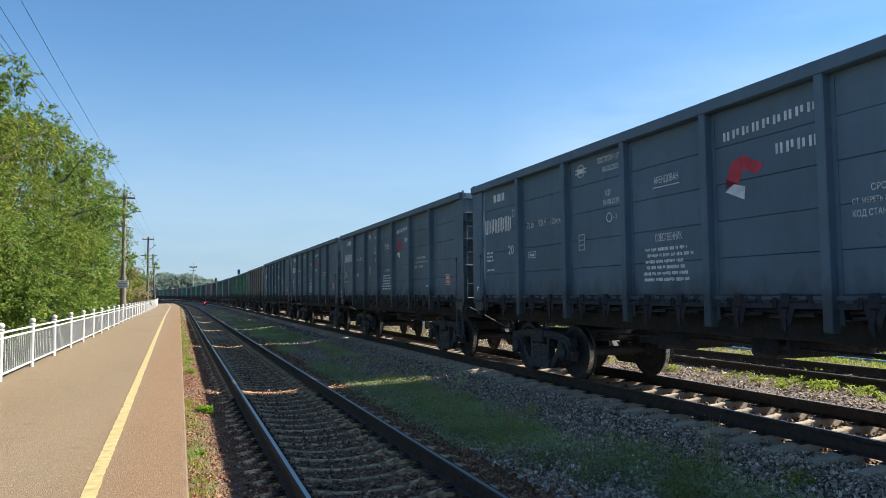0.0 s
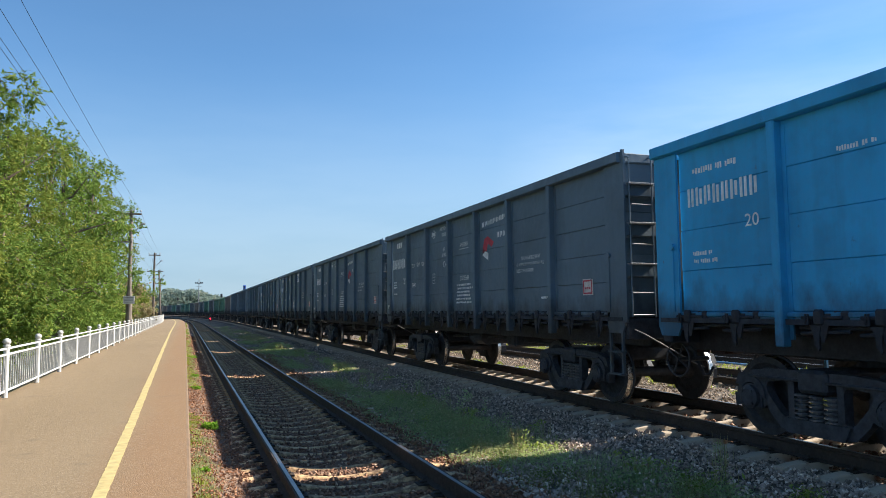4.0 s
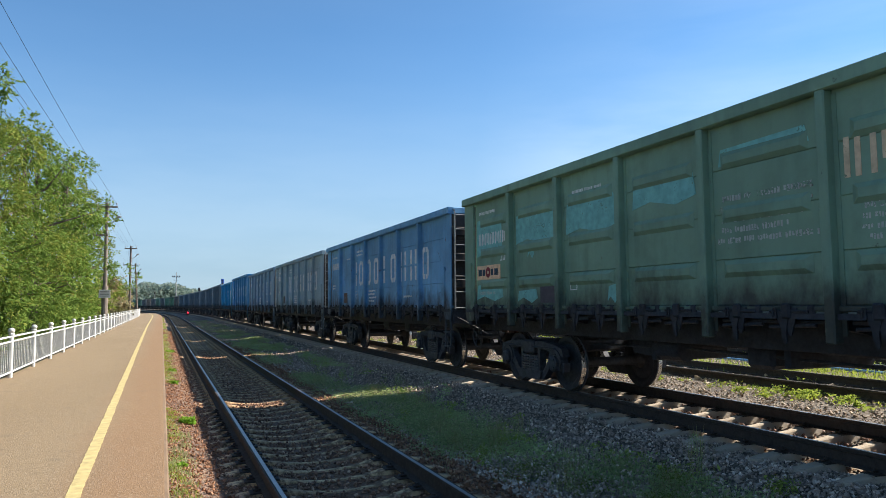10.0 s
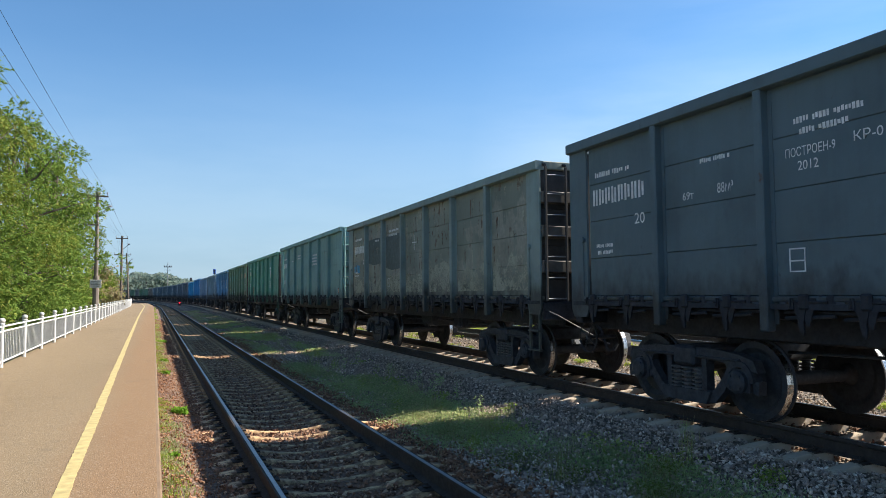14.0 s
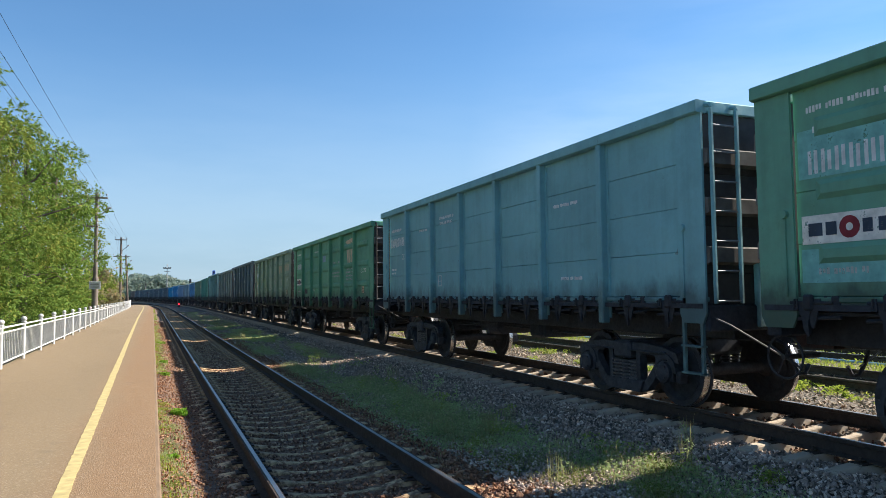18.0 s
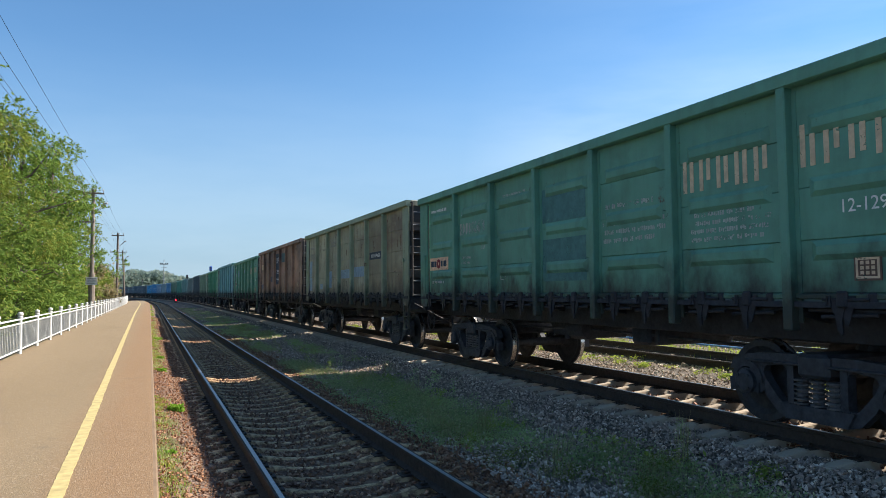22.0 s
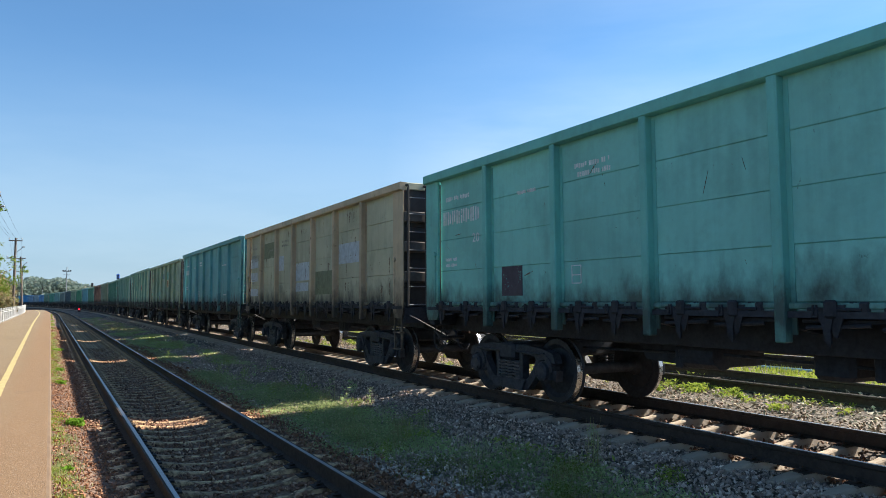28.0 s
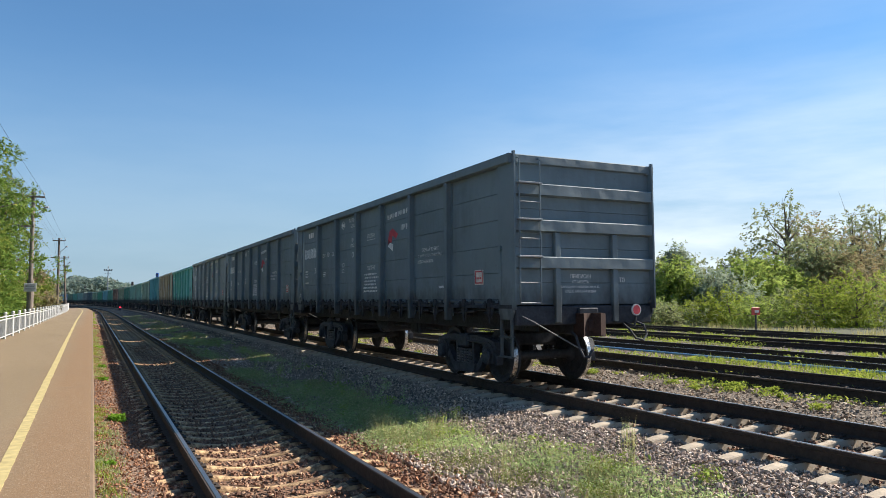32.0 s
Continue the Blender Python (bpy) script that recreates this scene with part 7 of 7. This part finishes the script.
# ---- fence ----
def fence_meshes():
    post = Shape().turned([(0.05, -0.3), (0.05, 0.93), (0.065, 0.94), (0.065, 0.965), (0.03, 0.985)], (0, 0, 0), "z", 12)
    ball = Shape().turned([(0.02, 0.97), (0.055, 0.985), (0.072, 1.02), (0.072, 1.04), (0.055, 1.075), (0.02, 1.09)], (0, 0, 0), "z", 12)
    bars = [Shape().box(-0.02, 0.02, 0.06, 2.99, z - 0.02, z + 0.02, 0.006) for z in (0.9, 0.79, 0.12)]
    picket = Shape().box(-0.011, 0.011, -0.011, 0.011, 0.12, 0.79)
    many = Shape()
    for k in range(14):
        many.box(-0.012, 0.012, 0.19 + 0.205 * k, 0.214 + 0.205 * k, 0.12, 0.79)
    return post.mesh("post", WHITE), ball.mesh("finial", WHITE, True), [b.mesh("bar", WHITE) for b in bars], picket.mesh("picket", WHITE), many.mesh("picket_infill", WHITE)


def fence():
    post, ball, bars, picket, many = fence_meshes()
    root = tagged(new("platform_fence"), "white-painted metal fence with round-topped posts", "fence")
    for k in range(-3, 46):
        s = 15.33 + 3.05 * k
        x, y, a = on_track(-3.1, s)
        m = pose(x, y, PLAT_TOP, 0, 0, a)
        p = part("post", post, None, root)
        p.matrix_basis = m
        part("finial", ball, None, p)
        if k == 45:
            break
        for b in bars:
            part("bar", b, None, root).matrix_basis = m
        if -1 <= k < 6:
            for j in range(14):
                part("picket", picket, None, root).matrix_basis = m @ pose(0, 0.202 + 0.205 * j, 0)
        else:
            tagged(part("picket_infill", many, None, root), "thin white pickets", "", "", "stuff").matrix_basis = m


fence()


# ---- poles, wires, signals ----
def line_pole(label, x, y, height, lean=0.0, sign=False, material=None):
    root = tagged(new("utility_pole"), label, "utility pole", "poles along the platform")
    root.matrix_basis = pose(x, y, 0.0, 0, lean, 0)
    part("mast", Shape().rod((0, 0, -0.2), (0, 0, height), 0.15, 12, 0.1), material or POLE, root)
    if material is None:
        part("footing", Shape().rod((0, 0, -0.2), (0, 0, height * 0.36), 0.2, 12, 0.19), POLE, root, "thicker pale concrete stub")
    for z, a, b in ((height - 0.28, -0.62, 0.62), (height - 2.1, -0.75, 0.1)):
        arm = part("crossarm", Shape().box(a, b, -0.16, -0.08, z - 0.05, z + 0.05, 0.01), WOOD_POLE, root)
        for q in (a + 0.05, b - 0.05, (a + b) / 2 + 0.2):
            part("insulator", Shape().turned([(0.015, 0), (0.015, 0.1), (0.045, 0.11), (0.05, 0.17), (0.03, 0.22)], (q, -0.12, z + 0.05), "z", 8), GALV, arm)
    lamp = part("lamp_arm", Shape().rod((0.05, -0.1, height - 1.55), (0.75, -0.3, height - 0.9), 0.03, 8), GALV, root)
    part("lamp_head", Shape().box(0.6, 0.86, -0.36, -0.24, height - 0.98, height - 0.86, 0.04), GALV, lamp)
    if sign:
        board = part("sign_board", Shape().box(-0.33, 0.33, -0.235, -0.215, 2.28, 2.78, 0.005), WHITE, root, "white notice board with dark writing")
        for k in range(4):
            part("writing_bar", Shape().box(-0.27, 0.27 - 0.05 * (k % 2), -0.24, -0.235, 2.67 - 0.1 * k, 2.69 - 0.1 * k), STEEL, board)
        part("sign_shadow_box", Shape().box(-0.22, 0.22, -0.215, -0.15, 2.4, 2.66, 0.01), STEEL, root)
    return root


line_pole("grey wooden pole on a concrete stub with a white notice board", -3.38, 50, 8.35, 0, True)
line_pole("dark wooden pole with a raised lamp arm beside the fence", -3.32, 86, 8.35, 0, False, WOOD_POLE)
line_pole("leaning dark wooden pole with a crossarm", -3.45, 118, 8.2, -3.0, False, WOOD_POLE)
line_pole("dark wooden pole at the far end of the platform", -4.6, 150, 8.2, 0, False, WOOD_POLE)
line_pole("wooden line pole beside the trees", -4.24, 8, 8.9, 0, False, WOOD_POLE)


def wires():
    tops = [(-4.24, 8, 8.9), (-3.38, 50, 8.35), (-3.32, 86, 8.35), (-4.25, 118, 8.1), (-4.6, 150, 8.2)]
    for dx, drop in ((0.52, (0, 0, 0, 0, 0)), (0.0, (0.05, 0, 0, 0, 0)), (-0.32, (0.25, 0.02, 0, 0, 0)), (-0.55, (0.1, 0.02, 0, 0, 0)), (-0.1, (1.3, 1.9, 1.9, 1.9, 1.9))):
        for k, (a, b) in enumerate(zip(tops, tops[1:])):
            z0, z1 = a[2] - drop[k], b[2] - drop[k + 1]
            line = [(a[0] + dx + (b[0] - a[0]) * u, a[1] - 0.12 + (b[1] - a[1]) * u, z0 + (z1 - z0) * u - 0.25 * 4 * u * (1 - u)) for u in [q / 12 for q in range(13)]]
            tagged(part("overhead_wire", Shape().tube(line, 0.008, 4), STEEL), "thin dark overhead wire sagging between poles", "wire", "overhead wires")


wires()


def light_mast(label, x, y, height):
    root = tagged(new("light_mast"), label, "lamp mast")
    root.matrix_basis = pose(x, y, 0)
    part("mast", Shape().rod((0, 0, -0.3), (0, 0, height), 0.2, 10, 0.12), GALV, root)
    part("platform_frame", Shape().box(-1.2, 1.2, -0.2, 0.2, height - 1.6, height - 1.45, 0.02), STEEL, root)
    part("platform_frame", Shape().box(-1.0, 1.0, -0.2, 0.2, height - 2.6, height - 2.5, 0.02), STEEL, root)
    for k in (-1.1, -0.5, 0.5, 1.1):
        part("floodlight", Shape().box(k - 0.2, k + 0.2, -0.25, 0.1, height - 1.4, height - 1.05, 0.05), STEEL, root)


light_mast("tall yard lighting mast with floodlights", 4.4, 262, 13.0)


def signal_mast(label, x, y, z, height, head, glow=None):
    root = tagged(new("signal_mast"), label, "railway signal")
    root.matrix_basis = pose(x, y, z)
    part("mast", Shape().rod((0, 0, -0.2), (0, 0, height), 0.07, 10), GALV, root)
    part("ladder", Shape().box(0.18, 0.2, 0.1, 0.12, 0.2, height).box(0.5, 0.52, 0.1, 0.12, 0.2, height), GALV, root)
    h = part("signal_head", Shape().box(-0.24, 0.24, -0.12, 0.1, height, height + 0.85, 0.06), head, root)
    for k in (0.1, 0.55):
        part("hood", Shape().turned([(0.13, 0), (0.13, -0.2)], (0, -0.12, height + k), "y", 12), STEEL, h)
    if glow:
        part("lens", Shape().turned([(0.1, 0), (0.1, -0.02)], (0, -0.13, height + 0.1), "y", 12), glow, h)
    return root



def lamp_post(label, x, y, height):
    root = tagged(new("lamp_post"), label, "lamp post")
    root.matrix_basis = pose(x, y, 0)
    part("post", Shape().rod((0, 0, -0.2), (0, 0, height), 0.07, 8, 0.05), GALV, root)
    part("arm", Shape().tube([(0, 0, height - 0.05), (0.2, -0.1, height + 0.12), (0.6, -0.3, height + 0.22)], 0.03, 6), GALV, root)
    part("lamp_head", Shape().box(0.5, 1.0, -0.42, -0.22, height + 0.18, height + 0.32, 0.05), WHITE, root)


lamp_post("slim grey lamp post behind the platform end", -6.9, 150, 4.1)

BLUE_BOX = plain("blue_signal_paint", (0.03, 0.1, 0.4), 0.5)
RED_GLOW = glowing("red_signal_lamp", (1.0, 0.02, 0.04), 2.5)
signal_mast("signal mast with a blue head behind the train", 9.9, 132, 0.0, 5.5, BLUE_BOX)
signal_mast("dark signal mast behind the train", 8.0, 176, 0.0, 5.0, STEEL)
signal_mast("dark signal far down the line", -2.7, 300, 0.0, 6.2, STEEL)


def dwarf_signal(label, x, y, z, glow):
    root = tagged(new("dwarf_signal"), label, "railway signal")
    root.matrix_basis = pose(x, y, z)
    part("housing", Shape().box(-0.22, 0.22, -0.15, 0.15, -0.1, 0.75, 0.05), STEEL, root)
    part("hood", Shape().turned([(0.16, -0.1), (0.16, -0.3)], (0, 0, 0.5), "y", 12), STEEL, root)
    part("lens", Shape().turned([(0.005, -0.36), (0.13, -0.35), (0.14, -0.3)], (0, 0, 0.5), "y", 12), glow, root)


dwarf_signal("low signal showing a red light between the tracks", 4.6, 145, -0.12, RED_GLOW)


def point_indicator(label, x, y, z):
    root = tagged(new("point_indicator"), label, "railway signal")
    root.matrix_basis = pose(x, y, z)
    part("stem", Shape().rod((0, 0, -0.1), (0, 0, 0.85), 0.05, 8), STEEL, root)
    red = plain("red_signal_board", (0.45, 0.05, 0.04), 0.6)
    part("board", Shape().box(-0.3, 0.3, -0.03, 0.03, 0.75, 1.15, 0.02), red, root)
    part("board_mark", Shape().box(-0.1, 0.2, -0.036, -0.03, 0.88, 1.0), WHITE, root)


point_indicator("small red point indicator among the yard tracks", 31.5, 26.8, 0.0)

PIPE_BLUE = plain("blue_pipe_paint", (0.12, 0.25, 0.42), 0.5, 0, 6, 0.2, 0.1)
tagged(part("blue_pipe", swept([(0.036 * math.cos(k * 0.785), 0.036 * math.sin(k * 0.785)) for k in range(8)], 15.65, 0.05, 2, 60, 10), PIPE_BLUE), "blue painted pipe lying beside a yard track", "pipe")


# how far some wagons stand back in their couplings
SLACK = {5: -0.1, 6: -0.08, 16: -0.08, 18: 0.0, 24: -0.18, 26: -0.08}


# ---- what moves: the train runs away from the camera, its wheels roll ----
def run(t):
    """Metres that the train has run at t seconds."""
    return -0.065 + 12.2567 * t + 0.0270979 * t * t - 0.00023416 * t ** 3


def motions():
    times = [0.5 * k for k in range(65)]
    for i, root, kind in CARS:
        rows = []
        for t in times:
            s = 15.02 + run(t) - PITCH * i - PITCH / 2 + SLACK.get(i, -0.04 if kind in ("plate", "tall", "high") else 0.0)
            x, y, a = on_track(TRAIN_X, s)
            rows.append((t, pose(x, y, TRAIN_Z, 0, 0, a)))
        walk(root, rows)
    rolled = {}
    for i, root, kind in CARS:
        for ws in [o for o in root.children_recursive if "place" in o]:
            w = ws["place"]
            if w not in rolled:
                walk(ws, [(f / FPS, pose(0, w * 0.925, 0.475, -math.degrees(run(f / FPS) / 0.475) % 360)) for f in range(0, 961)])
                rolled[w] = ws.animation_data
            else:
                ws.rotation_mode = "QUATERNION"
                keys = ws.animation_data_create()
                keys.action = rolled[w].action
                keys.action_slot = rolled[w].action_slot


motions()
